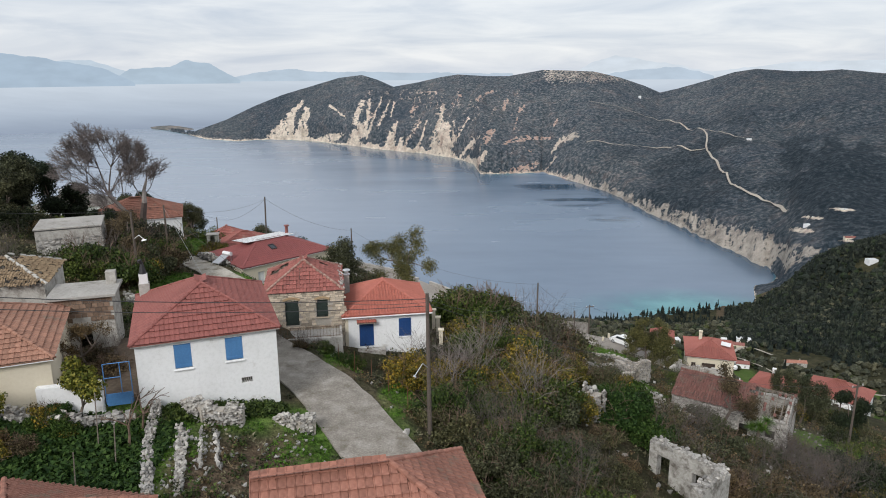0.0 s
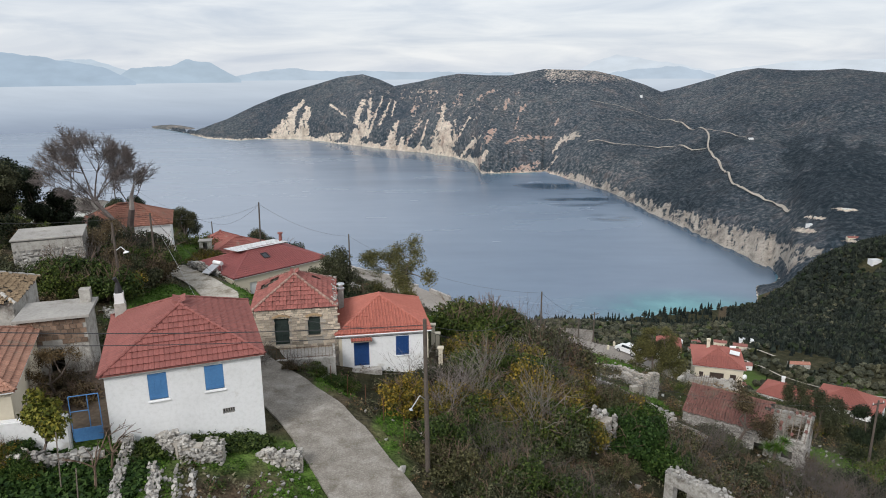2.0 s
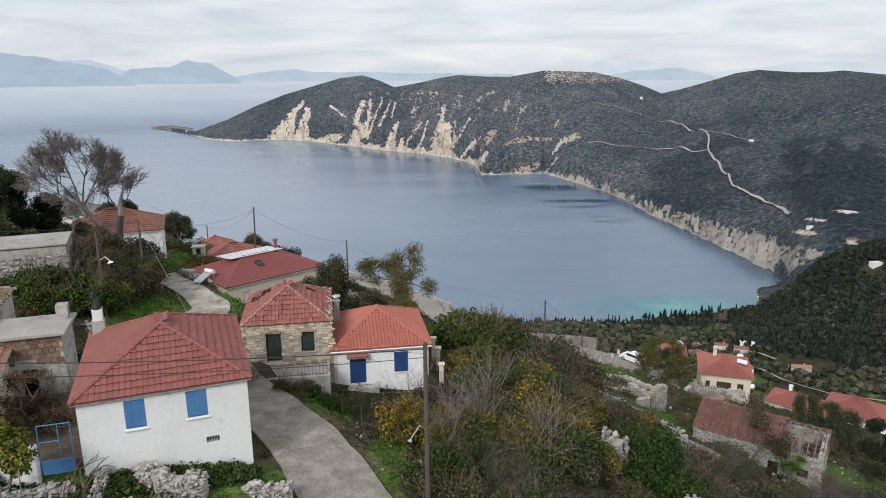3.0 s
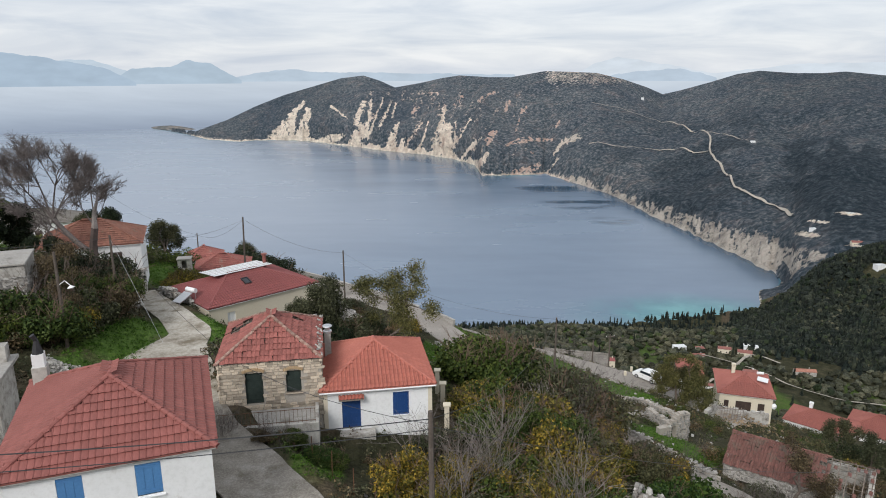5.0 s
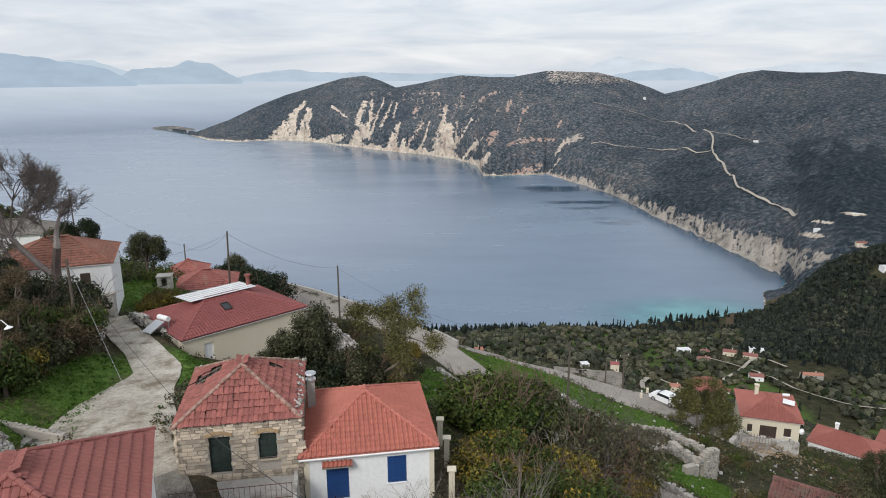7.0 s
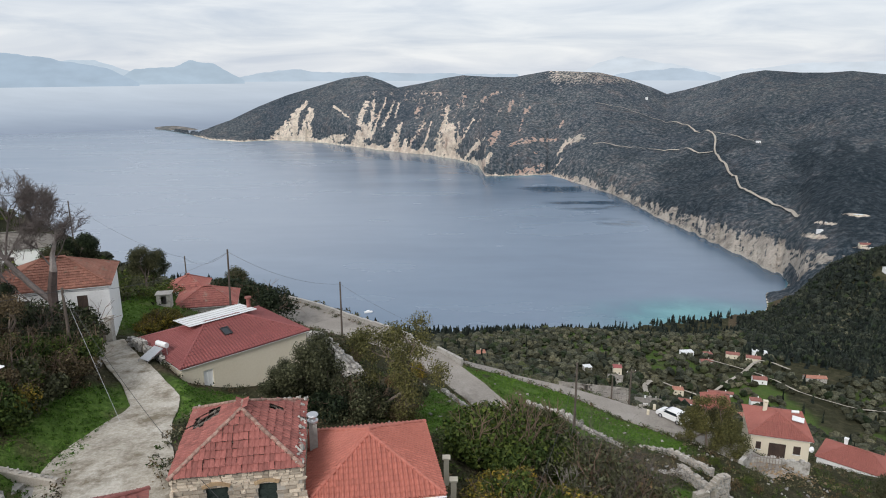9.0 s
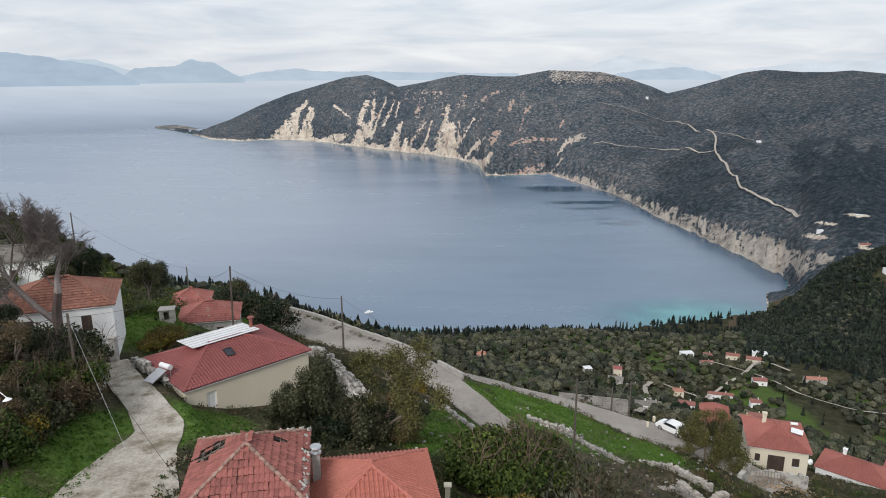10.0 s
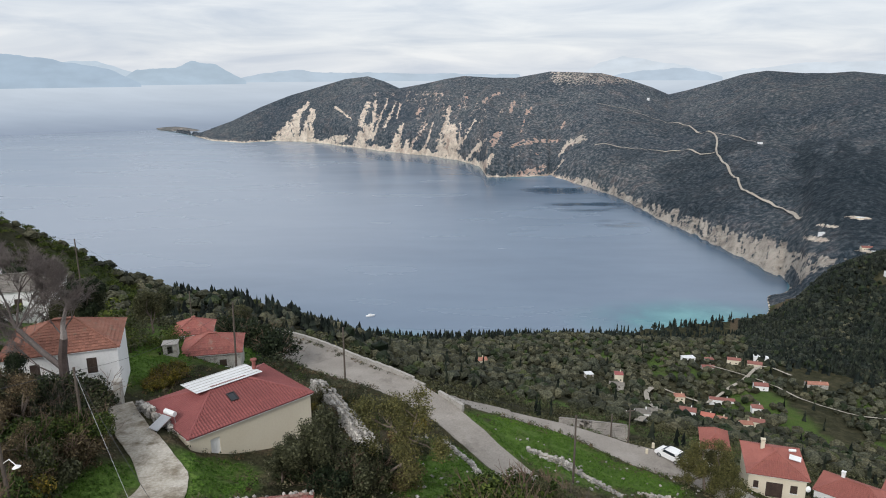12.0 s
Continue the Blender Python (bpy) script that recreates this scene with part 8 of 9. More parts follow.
def leafy_grove(name, label, category, material, points, wide, tall, per, size, seed):
    """Nearer trees, each a loose heap of leaf masses on a short stem."""
    rng = np.random.default_rng(seed)
    z = terrain(points[:, 0], points[:, 1])
    s = rng.uniform(0.6, 1.35, len(points))
    who = np.repeat(np.arange(len(points)), rng.integers(4, 8, len(points)))
    off = rng.normal(size=(len(who), 3)) * 0.32
    c = np.c_[points[who] + off[:, :2] * (wide * s[who])[:, None], z[who] + tall * s[who] * (0.55 + off[:, 2] * 0.4)]
    spread = np.c_[wide * s[who] * 0.3, wide * s[who] * 0.3, tall * s[who] * 0.24]
    v, f = leaf_quads(c, spread, len(who) * per, size, rng, 0.2, 0.3, 1.3, 1.6)
    return tagged(mesh_object(name, v, f, material), label, category, kind="stuff")


def conifers(name, label, category, material, points, tall, wide, seed):
    """Narrow dark conifers: ragged tiers round a stem."""
    rng = np.random.default_rng(seed)
    z = terrain(points[:, 0], points[:, 1])
    verts, faces = [], []
    n = len(points)
    h = tall * rng.uniform(0.55, 1.25, n)
    w = wide * rng.uniform(0.7, 1.4, n)
    tiers, sides = 4, 6
    ring = np.arange(sides) / sides * math.tau
    for t in range(tiers):
        low, high = t / tiers * 0.9, min(1.0, t / tiers * 0.9 + 0.42)
        r = w[:, None] * (1 - low * 0.85) * rng.uniform(0.55, 1.2, (n, sides))
        a = ring[None] + rng.random((n, 1)) * math.tau
        base = np.stack([points[:, 0, None] + r * np.cos(a), points[:, 1, None] + r * np.sin(a), (z + h * low)[:, None] + rng.uniform(-0.05, 0.06, (n, sides)) * h[:, None]], -1)
        top = np.stack([points[:, 0] + rng.normal(size=n) * 0.12 * w, points[:, 1] + rng.normal(size=n) * 0.12 * w, z + h * high], -1)[:, None]
        verts.append(np.concatenate([base, top], 1).reshape(-1, 3))
        i = (np.arange(n) * (sides + 1))[:, None] + t * n * (sides + 1)
        for q in range(sides):
            faces.append(np.concatenate([i + q, i + (q + 1) % sides, i + sides], 1))
    return tagged(mesh_object(name, np.concatenate(verts), np.concatenate(faces), material), label, category, kind="stuff")


def valley_free(x, y, gap=7.0):
    ok = (from_coast(x, y) > 12) & (np.hypot(x, y) < 1010)
    for hx, hy in HAMLET:
        ok &= np.hypot(x - hx - 4, y - hy - 2) > gap
    ok &= ~((np.abs(x) < 75) & (y < 132) & (x > -60))
    return ok


HAMLET = [(119, 476), (110, 455), (98, 472), (203, 574), (222, 572), (240, 572), (252, 560), (265, 578), (212, 554), (231, 500), (163, 476), (189, 478), (202, 478), (208, 452), (140, 402), (157, 412), (168, 415), (178, 402), (192, 420), (278, 514), (290, 512), (20, 470), (85, 305), (98, 335)]
in_valley = lambda x, y: valley_free(x, y) & (fbm(x / 60, y / 60, 91) > 0.33) & (np.degrees(np.arctan2(x, y)) > -40) & (y < 690 + 0.12 * x)
grove("olive_grove", "grey-green olive groves filling the valley", "olive grove", M["leaf_grove"], scatter(-220, 560, 135, 740, 11500, 401, lambda x, y: in_valley(x, y) & (np.hypot(x, y) > 300)), 4.7, 4.0, 402)
leafy_grove("near_grove", "olive and oak trees below the road", "olive grove", M["leaf_olive"], scatter(-140, 200, 128, 300, 1500, 415, lambda x, y: in_valley(x, y) & (np.hypot(x, y) <= 305)), 4.6, 4.0, 34, 0.42, 416)
leafy_grove("slope_shrubs", "dark shrubs and small oaks on the western slope", "shrubs", M["leaf_green"], scatter(-300, -40, 105, 420, 3200, 417, lambda x, y: (x < -0.38 * y) & (x > -0.75 * y - 20) & (from_coast(x, y) > 20) & (fbm(x / 16, y / 16, 99) > 0.42)), 3.6, 2.6, 26, 0.42, 418)
grove("mixed_wood", "darker green trees scattered through the valley", "wood", M["leaf_valley"], scatter(-180, 560, 135, 760, 1500, 403, lambda x, y: in_valley(x, y) & (fbm(x / 80, y / 80, 92) > 0.5) & (np.hypot(x, y) > 300)), 4.8, 4.8, 404)
grove("dark_wood", "dark evergreen wood on the slopes", "wood", M["leaf_dark"], scatter(-260, 900, 140, 1120, 9000, 405, lambda x, y: valley_free(x, y, 14) & ((fbm(x / 120, y / 120, 93) > 0.72) | (np.hypot(x, y) > 640) & (np.hypot(x, y) < 1010) & (np.degrees(np.arctan2(x, y)) > 24) | (x < -25) & (x > -0.36 * y) & (fbm(x / 40, y / 40, 95) > 0.58)) & (np.degrees(np.arctan2(x, y)) > -42) & (np.degrees(np.arctan2(x, y)) < 42) & (np.hypot(x, y) > 300)), 5.4, 5.6, 406)
belt = lambda x, y: (from_coast(x, y) > 15 + 20 * smooth(330, 400, x)) & ((from_coast(x, y) < 95 + 50 * smooth(150, 300, x)) | (np.degrees(np.arctan2(x, y)) > 25) & (np.hypot(x, y) > 620) & (np.hypot(x, y) < 1010) | (x < -40) & (y > 260) & (x > -0.40 * y) & (fbm(x / 35, y / 35, 96) > 0.5)) & valley_free(x, y, 14) & (np.hypot(x - 481, y - 744) > 16) & (fbm(x / 50, y / 50, 94) > 0.30)
conifers("cypress_forest", "belt of dark conifers along the coast", "forest", M["needle"], scatter(-330, 900, 170, 1020, 15500, 407, belt), 8.6, 2.4, 408)
slope_wood = lambda x, y: (from_coast(x, y) > 34) & (np.degrees(np.arctan2(x, y)) > 23 + 2 * fbm(x / 60, y / 60, 97)) & (np.degrees(np.arctan2(x, y)) < 37) & (np.hypot(x, y) > 600 + 90 * fbm(x / 45, y / 45, 98)) & (np.hypot(x, y) < 1015) & (np.hypot(x - 481, y - 744) > 14)
conifers("pine_wood", "dense dark pine wood on the slope above the cove", "wood", M["needle"], scatter(230, 640, 480, 940, 15000, 411, slope_wood), 7.5, 2.9, 412)
grove("wood_floor", "dark evergreen understorey of the pine wood", "wood", M["leaf_wood"], scatter(230, 640, 480, 940, 5200, 413, slope_wood), 6.5, 5.0, 414)
conifers("lone_cypresses", "single dark cypresses in the olive groves", "cypress", M["needle"], scatter(-100, 420, 180, 600, 170, 409, lambda x, y: valley_free(x, y)), 10.0, 1.5, 410)
carpet("slope_scrub", "grey-green scrub on the western slope", "scrub", M["leaf_olive"], scatter(-110, -20, 92, 215, 5200, 321, lambda x, y: off_lanes(x, y, 1.0) & (x < -0.25 * y + 10) & (fbm(x / 7, y / 7, 86) > 0.5)), 22, 0.2, 1.1, 322, 0.4, 1.7, 0.9)
join_far_plants()
for p in list(PLANTS.values()):
    for o in [*p.children_recursive, p]:
        bpy.data.objects.remove(o, do_unlink=True)


# ---- walls of dry stone ----
def lane_steps():
    """Broad concrete steps climbing beside a sloping stone parapet at the lane's edge."""
    e = thing("steps", Matrix.Translation((-20.1, 53.9, 2.4)) @ Matrix.Rotation(radians(176), 4, "Z"), "weathered concrete steps beside the upper lane", "steps", kind="structure")
    for k in range(5):
        boxes("step", [(0.75 + 1.0 * k, 1.85 + 1.0 * k, 0.05, 2.6, -1.0, 0.62 + 0.22 * k)], M["concrete"], e, bevel=0.03)
    bm = bmesh.new()
    rows = [(0.0, 0.55), (0.15, 0.98), (1.6, 1.2), (3.2, 1.5), (5.6, 1.95)]
    grid = [[bm.verts.new((x, y, z)) for y, z in ((-0.42, -1.0), (-0.42, h - 0.05), (-0.34, h), (-0.06, h + 0.02), (0.0, h - 0.05), (0.0, -1.0))] for x, h in rows]
    for a, b in zip(grid, grid[1:]):
        for q in range(6):
            bm.faces.new((a[q], a[(q + 1) % 6], b[(q + 1) % 6], b[q]))
    bm.faces.new(grid[0][::-1])
    bm.faces.new(grid[-1])
    bmesh.ops.recalc_face_normals(bm, faces=bm.faces)
    part("parapet", bm, M["mortar"], e, "sloping rendered stone parapet")
    rnd = random.Random(61)
    spots = [(Vector((0.15 + 0.27 * k + rnd.uniform(-0.05, 0.05), -0.2 + rnd.uniform(-0.12, 0.12), 1.0 + 0.175 * 0.27 * k)), (rnd.uniform(0.16, 0.26), rnd.uniform(0.12, 0.2), 0.12), (0, 0, rnd.random() * 6)) for k in range(20)]
    lay(e, spots, STONES, 20)


lane_steps()
rubble_wall("garden_wall", [(-13.6, 36.0, 0.9, 0.7), (-12.2, 34.9, 1.3, 0.8), (-10.2, 35.0, 1.1, 0.7)], "dry-stone garden wall of pale limestone below the house", singles=150, size=0.19, seed=1, spill=0.3)
rubble_wall("garden_wall", [(-8.6, 35.7, 0.5, 0.7), (-7.2, 35.4, 0.9, 0.8), (-6.5, 35.5, 1.2, 0.7)], "broken end of a dry-stone wall beside the lane", singles=110, size=0.2, seed=2, spill=0.5)
rubble_wall("garden_wall", [(-15.0, 35.6, 0.5, 0.45), (-14.1, 32.1, 0.45, 0.4), (-12.5, 28.0, 0.4, 0.4)], "overgrown dry-stone wall between the garden plots", singles=110, size=0.19, seed=3, spill=0.3)
rubble_wall("garden_wall", [(-13.2, 33.9, 0.3, 0.3), (-12.1, 30.9, 0.35, 0.3), (-11.3, 28.4, 0.3, 0.3)], "low line of stacked white stones in the garden", singles=89, size=0.19, seed=4, spill=0.9)
rubble_wall("stone_heap", [(-12.0, 33.6, 0.35, 1.6), (-10.9, 30.2, 0.3, 1.8)], "heap of loose pale stones in the garden soil", "stone heap", singles=66, size=0.2, seed=5, spill=2.5, core=False)
rubble_wall("garden_wall", [(-22.5, 33.3, 0.7, 0.6), (-18.5, 33.0, 0.8, 0.6), (-15.6, 34.2, 0.6, 0.6)], "low rubble wall before the whitewashed courtyard wall", singles=66, size=0.25, seed=6)
rubble_wall("stone_wall", [(-15.6, 96.5, 1.3, 1.2), (-12.9, 91.0, 1.8, 1.4), (-9.9, 85.1, 1.7, 1.4), (-7.2, 79.3, 1.2, 1.8), (-6.2, 76.0, 0.7, 1.4)], "tumbled dry-stone wall behind the cream house", singles=111, size=0.34, seed=7, spill=0.8)
rubble_wall("stone_wall", [(9.4, 45.6, 1.2, 1.2), (11.4, 47.2, 2.6, 1.8), (12.6, 50.5, 1.0, 1.0)], "ruined stone wall standing in the scrub", singles=99, size=0.3, seed=8, spill=0.6)
rubble_wall("stone_wall", [(2.2, 43.4, 0.8, 0.7), (3.6, 44.6, 1.1, 0.9), (5.2, 45.0, 0.6, 0.7)], "stump of a stone wall under the shrubs", singles=44, size=0.3, seed=9)
rubble_wall("stone_wall", [(15.8, 58.6, 0.8, 0.8), (13.0, 61.6, 0.9, 0.8), (10.2, 68.6, 0.8, 0.6), (7.4, 77.0, 0.7, 0.6)], "long dry-stone wall above the lower lane", singles=66, size=0.3, seed=10, spill=0.3)
rubble_wall("stone_wall", [(9.0, 94.6, 0.4, 0.7), (12.6, 93.4, 0.9, 0.8), (15.4, 91.2, 0.5, 0.7), (18.6, 88.6, 0.4, 0.7)], "broken pale stone wall beside the road", singles=89, size=0.34, seed=11, spill=0.6)
rubble_wall("stone_wall", [(-0.6, 89.0, 0.35, 0.5), (0.6, 86.9, 0.4, 0.5), (2.0, 84.9, 0.4, 0.5), (2.8, 81.4, 0.4, 0.5)], "low white stone edging in the green field", singles=49, size=0.28, seed=12, spill=0.2, core=False)
rubble_wall("stone_wall", [(14.2, 68.6, 0.45, 0.4), (15.9, 65.3, 0.45, 0.4), (18.8, 63.2, 0.45, 0.4), (21.6, 61.2, 0.45, 0.4)], "low stone kerb along the lane", singles=49, size=0.3, seed=13, spill=0.1)
rubble_wall("stone_wall", [(-27.0, 71.4, 0.9, 0.6), (-28.8, 75.2, 1.1, 0.6), (-30.4, 77.4, 1.2, 0.6)], "low stone wall at the head of the lane", singles=44, size=0.3, seed=14)
rubble_wall("stone_wall", [(-22.2, 73.0, 0.8, 0.5), (-24.8, 75.2, 0.9, 0.5), (-27.2, 77.8, 0.8, 0.5)], "mossy stone wall in front of the red-tiled house", singles=55, size=0.3, seed=15, spill=0.1)
rubble_wall("stone_wall", [(-24.5, 53.6, 0.7, 0.5), (-21.8, 51.8, 0.7, 0.5), (-20.0, 48.0, 0.7, 0.5)], "grey dry-stone wall behind the white house", singles=83, size=0.26, seed=16)
rubble_wall("stone_wall", [(10.5, 30.5, 1.0, 0.8), (11.8, 29.0, 1.4, 1.0), (13.2, 28.8, 0.9, 0.8)], "pale rubble wall end below the tiled house", singles=49, size=0.3, seed=17, spill=0.6)

# loose stones in the garden and on the slope
def loose_stones(name, label, x0, x1, y0, y1, count, seed, size):
    rnd = random.Random(seed)
    spots = []
    while len(spots) < count:
        x, y = rnd.uniform(x0, x1), rnd.uniform(y0, y1)
        if keep_off(x, y, 0.15):
            continue
        s = size * rnd.uniform(0.5, 1.4)
        spots.append((Vector((x, y, ground_at(x, y) + s * 0.2)), (s * 1.2, s, s * 0.75), (rnd.random(), rnd.random(), rnd.random() * 6)))
    verts, faces = [], []
    data = [(np.array([v.co[:] for v in me.vertices]), [list(f.vertices) for f in me.polygons]) for me in STONES_JOINED]
    for k, (p, s, e) in enumerate(spots):
        b, fs = data[k % len(data)]
        faces += [[i + len(verts) for i in f] for f in fs]
        verts += ((b * np.array(s)) @ np.array(Euler(e).to_matrix()).T + np.array(p)).tolist()
    tagged(mesh_object(name, verts, faces, M["stone_joined"]), label, "stones", kind="stuff")


loose_stones("garden_stones", "white stones strewn over the garden soil", -12.8, -5.5, 26.5, 34.5, 150, 21, 0.17)
loose_stones("slope_stones", "pale stones strewn over the slope", -5, 45, 34, 100, 500, 22, 0.3)


# ---- parapet on the outside of the road bend ----
def parapet():
    line = LINES["road"]
    t = np.gradient(line[:, :2], axis=0)
    t /= np.linalg.norm(t, axis=1)[:, None]
    keep = (line[:, 1] > 96) & (line[:, 0] > -38)
    e = thing("parapet", Matrix.Translation((-7, 107, height(-7, 107))), "low pale concrete parapet along the road bend", "parapet", kind="structure")
    o = e.matrix_world.translation.copy()
    pts = [(line[k, 0] - t[k, 1] * (line[k, 2] / 2 + 0.2), line[k, 1] + t[k, 0] * (line[k, 2] / 2 + 0.2)) for k in np.nonzero(keep)[0]]
    if pts[0][1] < line[keep][0][1]:
        pts = [(2 * line[k, 0] - a, 2 * line[k, 1] - b) for (a, b), k in zip(pts, np.nonzero(keep)[0])]
    for k in range(0, len(pts) - 3, 3):
        a, b = pts[k], pts[k + 3]
        z = max(ground_at(*a), ground_at(*b))
        d = math.hypot(b[0] - a[0], b[1] - a[1])
        bm = bmesh.new()
        m = Matrix.Translation(Vector((a[0], a[1], z)) - o) @ Matrix.Rotation(math.atan2(b[1] - a[1], b[0] - a[0]), 4, "Z")
        box(bm, -0.02, d + 0.02, -0.16, 0.16, -0.9, 0.62, m)
        box(bm, -0.02, d + 0.02, -0.2, 0.2, 0.622, 0.70, m)
        part("wall_length", bm, M["concrete"], e)


parapet()


# ---- poles, lamps and wires ----
def utility_pole(x, y, top, label, arms=1, lean=(0.0, 0.0), turn=0.3, material="pole_wood", group="utility poles"):
    z = ground_at(x, y)
    e = thing("utility_pole", Matrix.Translation((x, y, z)), label, "utility pole", group)
    h = top - z
    bm = bmesh.new()
    rod(bm, (0, 0, -0.5), (lean[0], lean[1], h), 0.13, 0.09, 8)
    part("pole", bm, M[material], e)
    for k in range(arms):
        bm = bmesh.new()
        zz = h - 0.35 - 0.5 * k
        m = Matrix.Translation((lean[0], lean[1], zz)) @ Matrix.Rotation(turn, 4, "Z")
        box(bm, -0.75, 0.75, -0.05, 0.05, -0.05, 0.05, m)
        arm = part("crossarm", bm, M[material], e)
        for q in (-0.65, 0.0, 0.65):
            bm = bmesh.new()
            rod(bm, m @ Vector((q, 0, 0.052)), m @ Vector((q, 0, 0.22)), 0.045, 0.03, 6)
            part("insulator", bm, M["white_paint"], arm, "white porcelain insulator")
    return e


def wire(points, sag, label="thin black overhead power cable", r=0.014):
    """A hanging cable through the points: one three-sided tube."""
    path = [Vector(points[0])]
    for a, b in zip(points, points[1:]):
        a, b = Vector(a), Vector(b)
        path += [a.lerp(b, k / 14) - Vector((0, 0, 4 * sag * k / 14 * (1 - k / 14))) for k in range(1, 15)]
    verts, faces = [], []
    for k, p in enumerate(path):
        d = (path[min(k + 1, len(path) - 1)] - path[max(k - 1, 0)]).normalized()
        s = d.cross(Vector((0, 0, 1))).normalized()
        t = d.cross(s)
        verts += [tuple(p - path[0] + r * (math.cos(q) * s + math.sin(q) * t)) for q in (0.0, 2.094, 4.189)]
        if k:
            n = k * 3
            faces += [(n - 3 + q, n - 3 + (q + 1) % 3, n + (q + 1) % 3, n + q) for q in range(3)]
    e = mesh_object("power_cable", verts, faces, M["wire"])
    e.location = path[0]
    tagged(e, label, "cable", "overhead cables")


utility_pole(-0.25, 35.6, 10.6, "wooden utility pole beside the blue-doored house", 0, (-0.08, 0), 0.2)
utility_pole(13.2, 88.6, -5.6, "dark utility pole beside the road", 0)
utility_pole(25.2, 110.5, -16.4, "dark utility pole beside the lower road", 1)
utility_pole(22.9, 111.3, -17.7, "grey utility pole below the road", 0)
utility_pole(42.2, 64.9, -8.9, "wooden utility pole on the lower slope", 1)
utility_pole(-23.6, 93.3, 5.3, "tall wooden utility pole behind the cream house", 0, (0.25, 0))
utility_pole(-13.2, 103.2, -1.4, "thin utility pole beside the road bend", 0)
utility_pole(-57.3, 125.3, 4.6, "dark utility pole beside the upper house", 0)
utility_pole(-41.6, 128.0, -4.8, "dark utility pole at the edge of the slope", 0)
utility_pole(-27.0, 68.6, 9.0, "dark utility pole in the bushes above the lane", 0)
utility_pole(58.0, 92.0, -24.0, "utility pole among the lower houses", 1)
lamp_pole = utility_pole(-25.1, 57.2, 10.6, "street lamp on a wooden pole above the lane", 0)
bm = bmesh.new()
rod(bm, (0, 0, 4.4), (0.5, -0.1, 4.75), 0.025, 0.025, 5)
rod(bm, (0.5, -0.1, 4.75), (0.9, -0.2, 4.45), 0.025, 0.025, 5)
arm = part("lamp_arm", bm, M["white_paint"], lamp_pole, "curved white lamp arm")
bm = bmesh.new()
rod(bm, (0.9, -0.2, 4.45), (0.92, -0.2, 4.32), 0.06, 0.24, 10)
part("lamp_shade", bm, M["white_paint"], arm, "white enamel lamp shade")
second = thing("street_lamp", Matrix.Translation((-0.25, 35.6, 3.2)), "broken white lamp on the wooden pole", "street lamp")
bm = bmesh.new()
rod(bm, (-0.1, -0.13, 3.3), (-0.35, -0.3, 3.6), 0.025, 0.025, 5)
rod(bm, (-0.35, -0.3, 3.6), (-0.75, -0.45, 3.0), 0.025, 0.025, 5)
part("lamp_arm", bm, M["metal"], second)
bm = bmesh.new()
rod(bm, (-0.75, -0.45, 3.0), (-0.78, -0.46, 2.92), 0.04, 0.11, 10)
part("lamp_shade", bm, M["metal"], second)
P3, PL, PA, PB, PD, PC, PF = (-0.33, 35.6, 10.3), (-27.0, 68.6, 8.7), (-23.3, 93.3, 5.0), (-41.6, 128.0, -5.1), (-13.2, 103.2, -1.7), (13.2, 88.6, -5.8), (25.2, 110.5, -16.7)
wire([(-60, 9, 22.4), (-25, 25.5, 14.5), P3], 0.45, r=0.024)
wire([(-60, 8.6, 21.9), (-25, 25.2, 14.1), (-0.33, 35.6, 9.9)], 0.5, r=0.02)
wire([(-42, 50, 13), (-27, 68.6, 8.8)], 0.8, r=0.02)
wire([PL, (-12.5, 52, 5.4), (-0.33, 35.6, 10.1)], 0.5)
wire([P3, PC], 2.0)
wire([(-0.3, 35.6, 10.0), (42.2, 64.9, -9.2)], 1.6)
wire([PL, PA, PD], 1.0)
wire([PA, PB], 1.2)
wire([PB, (-57.3, 125.3, 4.4), (-110, 140, 12)], 1.2)
wire([PD, PC], 2.0)
wire([PC, PF, (60, 160, -40)], 1.2)
wire([(42.2, 64.9, -9.2), (58, 92, -24.3), (90, 130, -45)], 1.0)
bm = bmesh.new()
rod(bm, (0, 0, 0), (6.2, -6.5, -6.4), 0.012, 0.012, 4)
stay = part("pole_stay", bm, M["metal"], None)
stay.location = (-27.0, 68.6, 8.7)
tagged(stay, "pale stay cable running to the ground", "cable")


